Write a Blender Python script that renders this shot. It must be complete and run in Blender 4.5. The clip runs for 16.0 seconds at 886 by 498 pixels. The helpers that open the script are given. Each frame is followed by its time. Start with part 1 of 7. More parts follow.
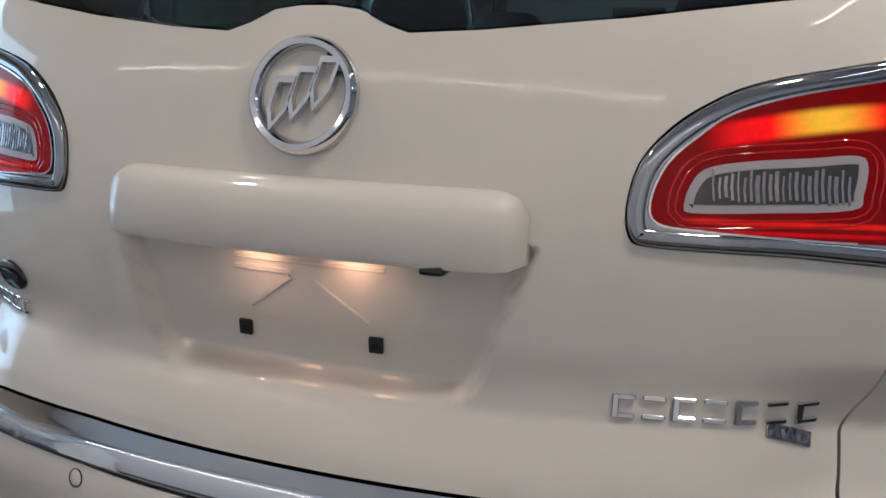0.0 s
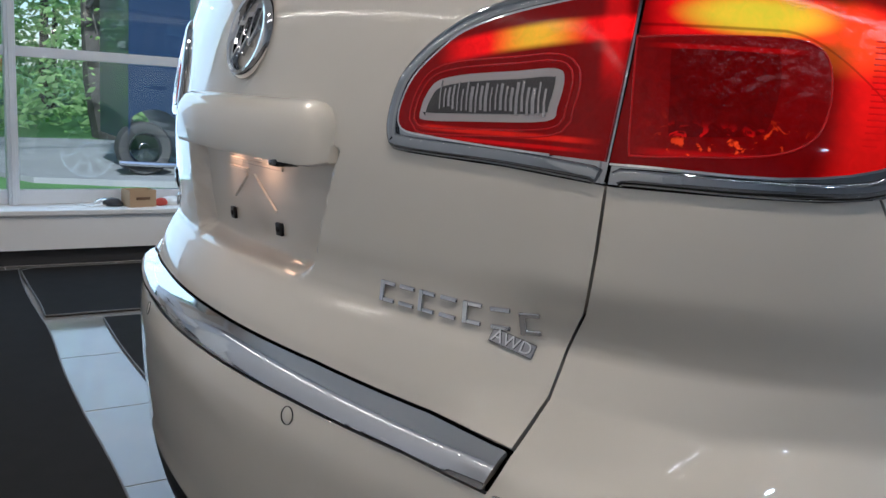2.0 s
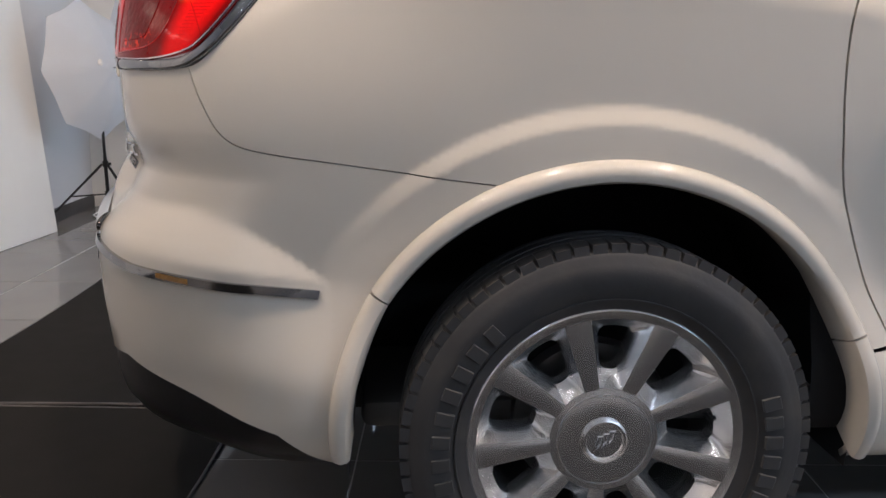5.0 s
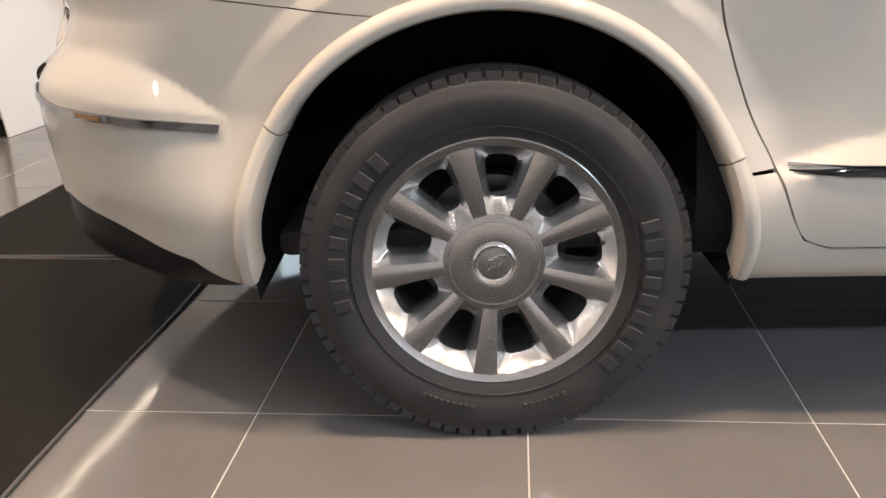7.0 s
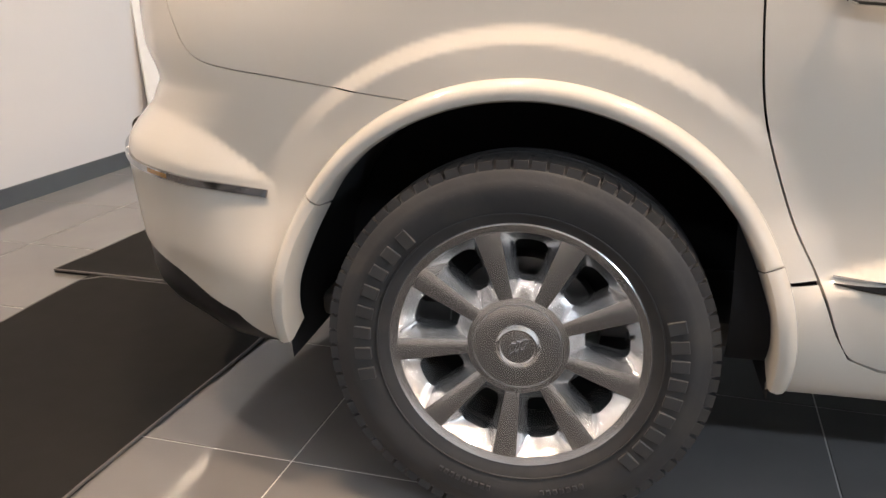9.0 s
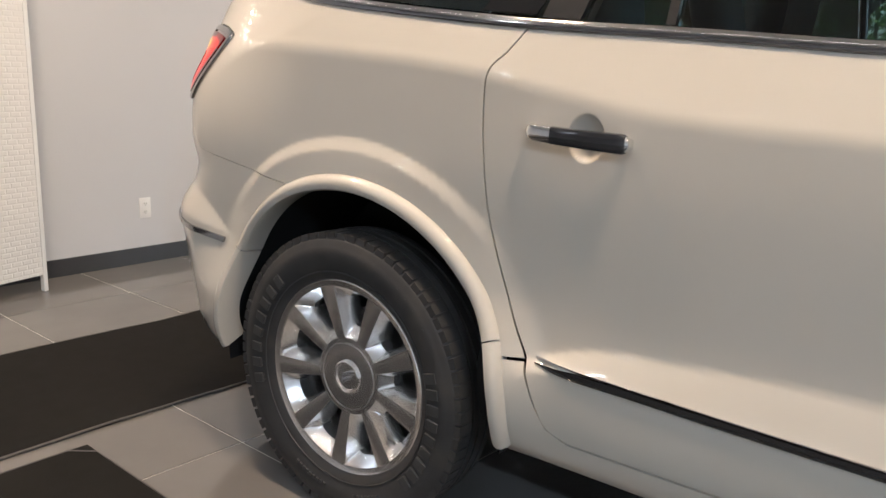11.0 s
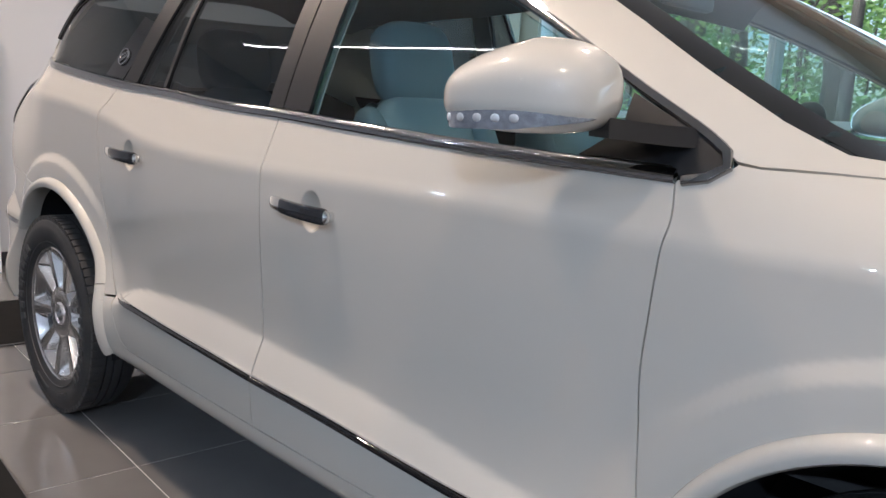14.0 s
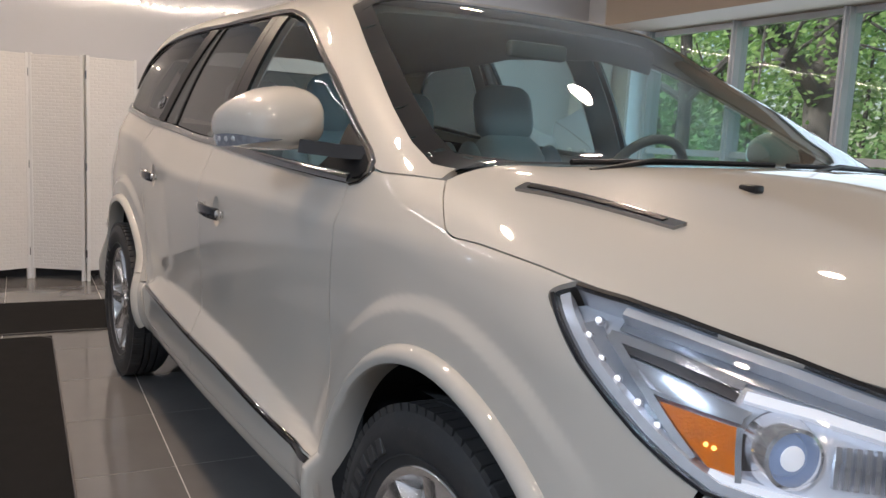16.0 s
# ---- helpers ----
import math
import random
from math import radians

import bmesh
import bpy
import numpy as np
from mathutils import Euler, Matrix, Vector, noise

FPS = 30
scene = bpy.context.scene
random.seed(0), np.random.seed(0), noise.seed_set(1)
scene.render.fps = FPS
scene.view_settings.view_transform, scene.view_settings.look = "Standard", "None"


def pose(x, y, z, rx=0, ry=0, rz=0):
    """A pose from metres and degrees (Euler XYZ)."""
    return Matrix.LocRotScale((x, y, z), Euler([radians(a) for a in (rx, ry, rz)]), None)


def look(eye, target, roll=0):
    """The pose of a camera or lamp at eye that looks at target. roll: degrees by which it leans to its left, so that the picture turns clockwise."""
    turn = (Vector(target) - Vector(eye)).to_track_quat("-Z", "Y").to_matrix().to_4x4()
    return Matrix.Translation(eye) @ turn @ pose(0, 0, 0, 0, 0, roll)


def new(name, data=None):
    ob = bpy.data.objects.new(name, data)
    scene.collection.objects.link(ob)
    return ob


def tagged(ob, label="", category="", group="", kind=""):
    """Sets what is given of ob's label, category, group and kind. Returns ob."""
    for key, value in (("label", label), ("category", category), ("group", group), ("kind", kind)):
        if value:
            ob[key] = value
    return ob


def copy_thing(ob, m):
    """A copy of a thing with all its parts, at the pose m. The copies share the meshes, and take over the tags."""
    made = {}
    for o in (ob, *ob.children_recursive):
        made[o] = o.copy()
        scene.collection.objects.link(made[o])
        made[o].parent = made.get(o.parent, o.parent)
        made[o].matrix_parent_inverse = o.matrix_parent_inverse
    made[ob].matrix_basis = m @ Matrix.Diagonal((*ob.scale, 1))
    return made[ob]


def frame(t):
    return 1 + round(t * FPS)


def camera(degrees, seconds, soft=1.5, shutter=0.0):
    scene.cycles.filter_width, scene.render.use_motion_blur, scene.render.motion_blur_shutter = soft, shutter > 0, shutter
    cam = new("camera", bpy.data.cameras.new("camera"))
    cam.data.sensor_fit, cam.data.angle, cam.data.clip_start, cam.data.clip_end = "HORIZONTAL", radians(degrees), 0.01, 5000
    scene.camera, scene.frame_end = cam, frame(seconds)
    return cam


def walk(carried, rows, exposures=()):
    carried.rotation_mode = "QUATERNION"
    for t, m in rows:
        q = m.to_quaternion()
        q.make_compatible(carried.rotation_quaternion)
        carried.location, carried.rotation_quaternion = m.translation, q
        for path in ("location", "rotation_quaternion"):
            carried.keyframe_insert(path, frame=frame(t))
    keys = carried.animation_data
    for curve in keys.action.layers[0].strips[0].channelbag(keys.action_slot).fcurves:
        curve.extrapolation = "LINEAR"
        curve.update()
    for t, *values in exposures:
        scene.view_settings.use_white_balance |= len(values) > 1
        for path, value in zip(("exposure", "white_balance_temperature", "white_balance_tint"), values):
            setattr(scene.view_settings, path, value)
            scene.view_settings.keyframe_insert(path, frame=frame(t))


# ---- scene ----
cam = camera(56.6, 16.0)
PATH = [
    (0, (-1.853, -0.465, 1.222), (-0.001, 0.181, 0.834), 2.0),
    (0.5, (-1.827, -0.631, 1.191), (-0.045, 0.200, 0.825), 2.7),
    (1, (-1.747, -0.786, 1.170), (-0.110, 0.285, 0.755), 2.8),
    (1.5, (-1.585, -1.006, 1.141), (-0.191, 0.377, 0.761), 3.7),
    (2, (-1.537, -1.216, 1.131), (-0.358, 0.359, 0.769), 3.6),
    (2.5, (-1.409, -1.425, 1.164), (-0.480, 0.313, 0.819), 2.7),
    (3, (-1.207, -1.623, 1.154), (-0.534, 0.233, 0.834), 1.6),
    (3.5, (-1.070, -1.855, 1.177), (-0.595, 0.058, 0.839), 0.1),
    (4, (-0.874, -2.028, 1.193), (-0.533, -0.082, 0.878), 0.0),
    (4.5, (-0.591, -2.147, 1.174), (-0.343, -0.197, 0.809), 0.6),
    (5, (-0.398, -2.339, 1.074), (-0.260, -0.394, 0.629), 0.4),
    (5.2, (-0.341, -2.407, 1.056), (-0.226, -0.479, 0.538), 0.0),
    (7.5, (-0.053, -2.466, 0.991), (-0.114, -0.596, 0.282), -1.7),
    (8, (-0.061, -2.449, 1.011), (-0.153, -0.581, 0.302), -1.2),
    (10.3, (0.926, -2.424, 1.152), (-0.037, -0.738, 0.675), 1.3),
    (10.5, (1.06, -2.426, 1.155), (0.03, -0.777, 0.686), 1.5),
    (11, (1.405, -2.414, 1.176), (0.236, -0.85, 0.745), 1.7),
    (11.5, (1.748, -2.333, 1.192), (0.493, -0.818, 0.832), 1.5),
    (12, (2.059, -2.304, 1.18), (0.766, -0.802, 0.916), 1.6),
    (12.5, (2.365, -2.252, 1.194), (1.047, -0.771, 0.93), 1.7),
    (13, (2.685, -2.164, 1.219), (1.312, -0.739, 0.927), 2.5),
    (13.5, (2.951, -2.133, 1.256), (1.573, -0.719, 0.939), 2.3),
    (14, (3.235, -2.085, 1.26), (1.842, -0.692, 0.912), 2.9),
    (14.5, (3.496, -1.976, 1.264), (2.048, -0.641, 0.914), 2.7),
    (15, (3.757, -1.897, 1.262), (2.245, -0.63, 0.932), 2.5),
    (15.5, (4.002, -1.799, 1.267), (2.413, -0.623, 0.961), 2.6),
    (16, (4.297, -1.722, 1.273), (2.611, -0.681, 1.003), 3.0),
]
walk(cam, [(t, look(eye, target, roll)) for t, eye, target, roll in PATH], exposures=[(0, 0.63, 5300, 12), (1, 0.56, 5250, 10), (2, 0.46, 5250, 10), (2.5, 0.28, 5300, 11), (3.5, 0.32, 5550, 13), (4, 0.36, 5600, 13), (5, 0.73, 5950, 17), (7.5, 1.50, 6650, 18), (8, 1.52, 6650, 18), (11, 0.88, 6450, 15), (12.5, 0.87, 5950, 15), (14, 0.74, 5850, 17), (16, 0.34, 6250, 18)])

scene.view_settings.exposure = 0.0


# ---------- world and light ----------
def make_world():
    w = bpy.data.worlds.new("sky")
    scene.world = w
    w.use_nodes = True
    nt = w.node_tree
    bg = nt.nodes["Background"]
    sky = nt.nodes.new("ShaderNodeTexSky")
    sky.sky_type = "NISHITA"
    sky.sun_disc = False
    sky.sun_elevation = radians(40)
    sky.sun_rotation = radians(200)
    nt.links.new(sky.outputs[0], bg.inputs[0])
    bg.inputs[1].default_value = 0.12


make_world()
sun = new("sun", bpy.data.lights.new("sun", "SUN"))
sun.data.energy, sun.data.angle, sun.data.color = 5.0, radians(3), (1.0, 0.95, 0.87)
sun.matrix_world = look((0, 0, 14), (5, 16, 0))

ROOM = pose(0, 0, 0, 0, 0, -4.3)          # the room stands a little askew to the car


def room(x, y, z):
    return ROOM @ Vector((x, y, z))


# ---------- materials ----------
def material(name, base, rough=0.5, metal=0.0, coat=0.0, var=0.0, scale=6.0, bump=0.0, bump_scale=120.0,
             emit=None, power=0.0, spec=0.5, transmission=0.0, ior=1.5, rough_var=0.0, alpha=1.0, dirt=None, dirt_scale=3.0):
    m = bpy.data.materials.new(name)
    m.use_nodes = True
    nt = m.node_tree
    b = nt.nodes["Principled BSDF"]
    base = tuple(base) + (1,)
    b.inputs["Base Color"].default_value = base
    b.inputs["Roughness"].default_value = rough
    b.inputs["Metallic"].default_value = metal
    b.inputs["Coat Weight"].default_value = coat
    b.inputs["Coat Roughness"].default_value = 0.025
    b.inputs["Specular IOR Level"].default_value = spec
    b.inputs["Transmission Weight"].default_value = transmission
    b.inputs["IOR"].default_value = ior
    if emit:
        b.inputs["Emission Color"].default_value = tuple(emit) + (1,)
        b.inputs["Emission Strength"].default_value = power * 0.55
    geo = nt.nodes.new("ShaderNodeTexCoord")

    def noise_node(sc, detail=5):
        n = nt.nodes.new("ShaderNodeTexNoise")
        n.inputs["Scale"].default_value = sc
        n.inputs["Detail"].default_value = detail
        nt.links.new(geo.outputs["Object"], n.inputs["Vector"])
        return n

    if var or dirt:
        n = noise_node(scale)
        mix = nt.nodes.new("ShaderNodeMix")
        mix.data_type = "RGBA"
        mix.inputs["A"].default_value = tuple(c * (1 - var) for c in base[:3]) + (1,)
        mix.inputs["B"].default_value = tuple(min(1, c * (1 + var)) for c in base[:3]) + (1,)
        nt.links.new(n.outputs["Fac"], mix.inputs["Factor"])
        out = mix.outputs["Result"]
        if dirt:
            n2 = noise_node(dirt_scale, 8)
            ramp = nt.nodes.new("ShaderNodeValToRGB")
            ramp.color_ramp.elements[0].position, ramp.color_ramp.elements[1].position = 0.52, 0.72
            nt.links.new(n2.outputs["Fac"], ramp.inputs[0])
            mix2 = nt.nodes.new("ShaderNodeMix")
            mix2.data_type = "RGBA"
            mix2.inputs["B"].default_value = tuple(dirt) + (1,)
            nt.links.new(out, mix2.inputs["A"])
            nt.links.new(ramp.outputs[0], mix2.inputs["Factor"])
            out = mix2.outputs["Result"]
        nt.links.new(out, b.inputs["Base Color"])
    if rough_var:
        n = noise_node(scale * 2.3, 6)
        mr = nt.nodes.new("ShaderNodeMapRange")
        mr.inputs["To Min"].default_value, mr.inputs["To Max"].default_value = max(0, rough - rough_var), rough + rough_var
        nt.links.new(n.outputs["Fac"], mr.inputs["Value"])
        nt.links.new(mr.outputs[0], b.inputs["Roughness"])
    if bump:
        n = noise_node(bump_scale, 4)
        bp = nt.nodes.new("ShaderNodeBump")
        bp.inputs["Strength"].default_value = bump
        bp.inputs["Distance"].default_value = 0.004
        nt.links.new(n.outputs["Fac"], bp.inputs["Height"])
        nt.links.new(bp.outputs[0], b.inputs["Normal"])
    return m


PAINT = material("pearl_paint", (0.605, 0.565, 0.495), 0.40, 0.0, 1.0, 0.012, 2.0, rough_var=0.03, spec=0.3)
HCHROME = material("lamp_reflector", (0.80, 0.82, 0.86), 0.12, 0.85, bump=0.10, bump_scale=25, rough_var=0.06)
CHROME = material("chrome", (0.66, 0.66, 0.67), 0.06, 1.0)
DARKCHROME = material("dark_chrome", (0.34, 0.34, 0.35), 0.10, 1.0, rough_var=0.03)
BLACK = material("black_plastic", (0.012, 0.012, 0.013), 0.42, bump=0.05, var=0.2, spec=0.35)
GLOSSBLACK = material("gloss_black", (0.008, 0.008, 0.009), 0.10, coat=0.5, var=0.1)
DARK = material("dark_inside", (0.006, 0.006, 0.007), 0.9, var=0.2)
RUBBER = material("tyre_rubber", (0.040, 0.039, 0.039), 0.62, var=0.35, scale=9, bump=0.15, bump_scale=60, dirt=(0.062, 0.057, 0.050), dirt_scale=7)
ALLOY = material("polished_alloy", (0.94, 0.93, 0.92), 0.20, 0.93)
ALLOYDARK = material("alloy_shadow", (0.16, 0.155, 0.15), 0.35, 0.8, var=0.2)
CLEARLENS = material("clear_reflector", (0.34, 0.32, 0.32), 0.12, 0.9, coat=0.5, bump=0.7, bump_scale=55, var=0.4, scale=40)
GREYPLASTIC = material("grey_lens_rim", (0.36, 0.33, 0.33), 0.3, coat=0.5)
AMBER = material("amber_lens", (0.62, 0.17, 0.004), 0.15, coat=0.3, spec=0.2, bump=0.4, bump_scale=220, emit=(1, 0.24, 0.0), power=0.14, var=0.3, scale=40)


def glass_material(name, tint, rough=0.0, mixfac=0.0):
    m = bpy.data.materials.new(name)
    m.use_nodes = True
    nt = m.node_tree
    for n in list(nt.nodes):
        nt.nodes.remove(n)
    out = nt.nodes.new("ShaderNodeOutputMaterial")
    tr = nt.nodes.new("ShaderNodeBsdfTransparent")
    tr.inputs[0].default_value = tuple(tint) + (1,)
    gl = nt.nodes.new("ShaderNodeBsdfGlossy")
    gl.inputs["Roughness"].default_value = rough
    gl.inputs[0].default_value = (1, 1, 1, 1)
    lw = nt.nodes.new("ShaderNodeLayerWeight")
    lw.inputs["Blend"].default_value = 0.5
    pw = nt.nodes.new("ShaderNodeMath")
    pw.operation = "POWER"
    pw.inputs[1].default_value = 5.0
    nt.links.new(lw.outputs["Facing"], pw.inputs[0])
    fr = nt.nodes.new("ShaderNodeMath")
    fr.operation = "MULTIPLY_ADD"
    fr.inputs[1].default_value, fr.inputs[2].default_value = 0.95, 0.045
    nt.links.new(pw.outputs[0], fr.inputs[0])
    mix = nt.nodes.new("ShaderNodeMixShader")
    nt.links.new(fr.outputs[0], mix.inputs[0])
    nt.links.new(tr.outputs[0], mix.inputs[1])
    nt.links.new(gl.outputs[0], mix.inputs[2])
    nt.links.new(mix.outputs[0], out.inputs[0])
    return m


GLASS = glass_material("tinted_glass", (0.72, 0.90, 0.91))
PRIVACY = glass_material("privacy_glass", (0.14, 0.165, 0.17))
PANE = glass_material("window_pane", (0.93, 0.96, 0.95))
CLEAR = glass_material("lamp_cover", (0.96, 0.97, 0.98))


# ---------- building helpers ----------
def part(name, bm, mat, parent=None, label="", smooth=True):
    me = bpy.data.meshes.new(name)
    bm.to_mesh(me)
    bm.free()
    ob = new(name, me)
    for m in (mat if isinstance(mat, (list, tuple)) else [mat]):
        me.materials.append(m)
    if smooth:
        for p in me.polygons:
            p.use_smooth = True
        me.set_sharp_from_angle(angle=radians(38))
    if parent is not None:
        ob.parent = parent
    if label:
        tagged(ob, label)
    return ob


def thing(name, label, category, where=None, group="", kind=""):
    ob = new(name)
    ob.empty_display_size = 0.1
    if where is not None:
        ob.matrix_basis = where
    return tagged(ob, label, category, group, kind)


def box(bm, x0, x1, y0, y1, z0, z1, bevel=0.0, m=None, seg=2):
    """A box in bm, bevelled, optionally moved by m. Returns its vertices."""
    r = bmesh.ops.create_cube(bm, size=1.0)
    vs = r["verts"]
    mat = Matrix.Translation(((x0 + x1) / 2, (y0 + y1) / 2, (z0 + z1) / 2)) @ Matrix.Diagonal((x1 - x0, y1 - y0, z1 - z0, 1))
    bmesh.ops.transform(bm, matrix=mat, verts=vs)
    if bevel:
        es = list({e for v in vs for e in v.link_edges})
        b = bmesh.ops.bevel(bm, geom=es, offset=bevel, segments=seg, affect="EDGES", profile=0.5)
        vs = list({v for f in b["faces"] for v in f.verts} | {v for v in vs if v.is_valid})
    if m is not None:
        bmesh.ops.transform(bm, matrix=m, verts=vs)
    return vs


def cyl(bm, r0, r1, p, q, seg=16, caps=True):
    """A tapered rod from p to q."""
    p, q = Vector(p), Vector(q)
    d = q - p
    r = bmesh.ops.create_cone(bm, cap_ends=caps, segments=seg, radius1=r0, radius2=r1, depth=d.length)
    m = Matrix.Translation((p + q) / 2) @ d.to_track_quat("Z", "Y").to_matrix().to_4x4()
    bmesh.ops.transform(bm, matrix=m, verts=r["verts"])
    return r["verts"]


def sweep(bm, pts, section, ups, closed=False):
    """Carry a closed section (list of (side, up)) along pts; ups: the up direction at each point."""
    n = len(pts)
    rings = []
    for i in range(n):
        a = pts[(i - 1) % n] if (closed or i > 0) else pts[i]
        b = pts[(i + 1) % n] if (closed or i < n - 1) else pts[i]
        d = (b - a).normalized()
        u = ups[i] if isinstance(ups, list) else ups
        s = d.cross(u).normalized()
        u2 = s.cross(d).normalized()
        rings.append([bm.verts.new(pts[i] + s * p + u2 * q) for p, q in section])
    k = len(section)
    for i in range(n if closed else n - 1):
        r0, r1 = rings[i], rings[(i + 1) % n]
        for j in range(k):
            bm.faces.new((r0[j], r0[(j + 1) % k], r1[(j + 1) % k], r1[j]))
    if not closed:
        bm.faces.new(rings[0][::-1])
        bm.faces.new(rings[-1])
    bmesh.ops.recalc_face_normals(bm, faces=bm.faces)
    return rings


def tube(bm, pts, r, seg=8, closed=False):
    pts = [Vector(p) for p in pts]
    sec = [(r * math.cos(2 * math.pi * i / seg), r * math.sin(2 * math.pi * i / seg)) for i in range(seg)]
    d = (pts[-1] - pts[0])
    up = Vector((0, 0, 1)) if abs(d.normalized().z) < 0.9 or d.length < 1e-6 else Vector((0, 1, 0))
    return sweep(bm, pts, sec, up, closed)


def lathe(bm, prof, seg=48, m=None, close=False):
    """Turn (radius, height) rows about the z axis."""
    rings = []
    for r, h in prof:
        rings.append([bm.verts.new((r * math.cos(2 * math.pi * i / seg), r * math.sin(2 * math.pi * i / seg), h)) for i in range(seg)])
    for a, b in zip(rings, rings[1:] + ([rings[0]] if close else [])):
        for i in range(seg):
            bm.faces.new((a[i], a[(i + 1) % seg], b[(i + 1) % seg], b[i]))
    vs = [v for r in rings for v in r]
    if m is not None:
        bmesh.ops.transform(bm, matrix=m, verts=vs)
    return rings


def spline(pts, n=8):
    """A smooth curve through the points (Catmull-Rom)."""
    p = [np.array(q, float) for q in pts]
    p = [2 * p[0] - p[1]] + p + [2 * p[-1] - p[-2]]
    out = []
    for i in range(1, len(p) - 2):
        for k in range(n):
            t = k / n
            out.append(0.5 * (2 * p[i] + (p[i + 1] - p[i - 1]) * t + (2 * p[i - 1] - 5 * p[i] + 4 * p[i + 1] - p[i + 2]) * t * t
                              + (3 * p[i] - p[i - 1] - 3 * p[i + 1] + p[i + 2]) * t ** 3))
    out.append(p[-2])
    return [tuple(q) for q in out]



# ---------- the shape of the car body ----------
def interp(x, xs, ys):
    """smooth table lookup (cubic through the rows)"""
    xs = np.asarray(xs, float); ys = np.asarray(ys, float)
    m = np.gradient(ys, xs)
    x = np.clip(x, xs[0], xs[-1])
    i = np.clip(np.searchsorted(xs, x) - 1, 0, len(xs) - 2)
    h = xs[i + 1] - xs[i]
    t = (x - xs[i]) / h
    return ((1 + 2 * t) * (1 - t) ** 2 * ys[i] + t * (1 - t) ** 2 * h * m[i]
            + t * t * (3 - 2 * t) * ys[i + 1] + t * t * (t - 1) * h * m[i + 1])

def step(a, b, x):
    t = np.clip((x - a) / (b - a), 0, 1)
    return t * t * (3 - 2 * t)

def ramp(q, k=0.005):
    """q above nought, rounded off at the foot"""
    return 0.5 * (q + np.sqrt(q * q + k * k))

def smax(a, b, k):
    h = np.maximum(k - np.abs(a - b), 0) / k
    return np.maximum(a, b) + h * h * k * 0.25

WB = 3.02
# plan half-width along the car, at door height
WX = [-1.1, -0.85, -0.6, -0.3, 0.1, 0.5, 1.0, 1.5, 2.1, 2.6, 3.0, 3.4, 3.7, 4.1]
WY = [0.785, 0.848, 0.902, 0.933, 0.937, 0.938, 0.953, 0.964, 0.966, 0.960, 0.960, 0.960, 0.92, 0.80]
# change of half-width with height below the shoulder, and above it
VZ = [0.15, 0.22, 0.30, 0.40, 0.50, 0.60, 0.68, 0.74, 0.85, 0.96, 1.02, 1.10]
VY = [-0.172, -0.102, -0.044, -0.020, -0.012, -0.016, -0.016, -0.013, -0.006, -0.0005, 0.0, 0.0]
BX = [-1.1, -0.6, 0.0, 0.38, 0.75, 1.1, 1.5, 2.0, 2.6, 3.0, 3.3, 3.7]
BZ = [1.25, 1.233, 1.203, 1.168, 1.10, 1.078, 1.074, 1.074, 1.066, 1.070, 1.060, 1.02]
UT = [-0.03, -0.008, 0.006, 0.03, 0.08, 0.15, 0.28, 0.43, 0.58, 0.73, 0.9]
UY = [0.0, -0.0003, -0.0025, -0.0120, -0.0320, -0.0585, -0.110, -0.180, -0.270, -0.385, -0.54]
# rear end: x at the middle against height
RZ = [0.15, 0.25, 0.35, 0.50, 0.62, 0.70, 0.74, 0.775, 0.80, 0.83, 0.85, 0.868, 0.88, 0.95, 1.05, 1.15, 1.25, 1.32, 1.45, 1.60, 1.75, 1.9]
RX = [-0.80, -1.00, -1.075, -1.100, -1.110, -1.110, -1.098, -1.073, -1.067, -1.055, -1.0445, -1.033, -1.031, -1.035, -1.037, -1.025, -1.003, -0.978, -0.900, -0.79, -0.65, -0.50]
# top line: hood, windscreen, roof
TX = [-1.2, -0.7, 0.0, 0.8, 1.5, 1.85, 2.0, 2.2, 2.5, 2.8, 2.98, 3.08, 3.2, 3.4, 3.7, 3.9, 4.1]
TZ = [1.64, 1.74, 1.785, 1.80, 1.775, 1.735, 1.695, 1.615, 1.475, 1.325, 1.245, 1.240, 1.228, 1.19, 1.11, 1.03, 0.90]

HANDLES = ((0.648, 1.047), (1.675, 0.998))


def bevel_edge(q):
    """nought to one along a flat chamfer with just rounded edges"""
    return ramp(q, 0.075) - ramp(q - 1, 0.075)


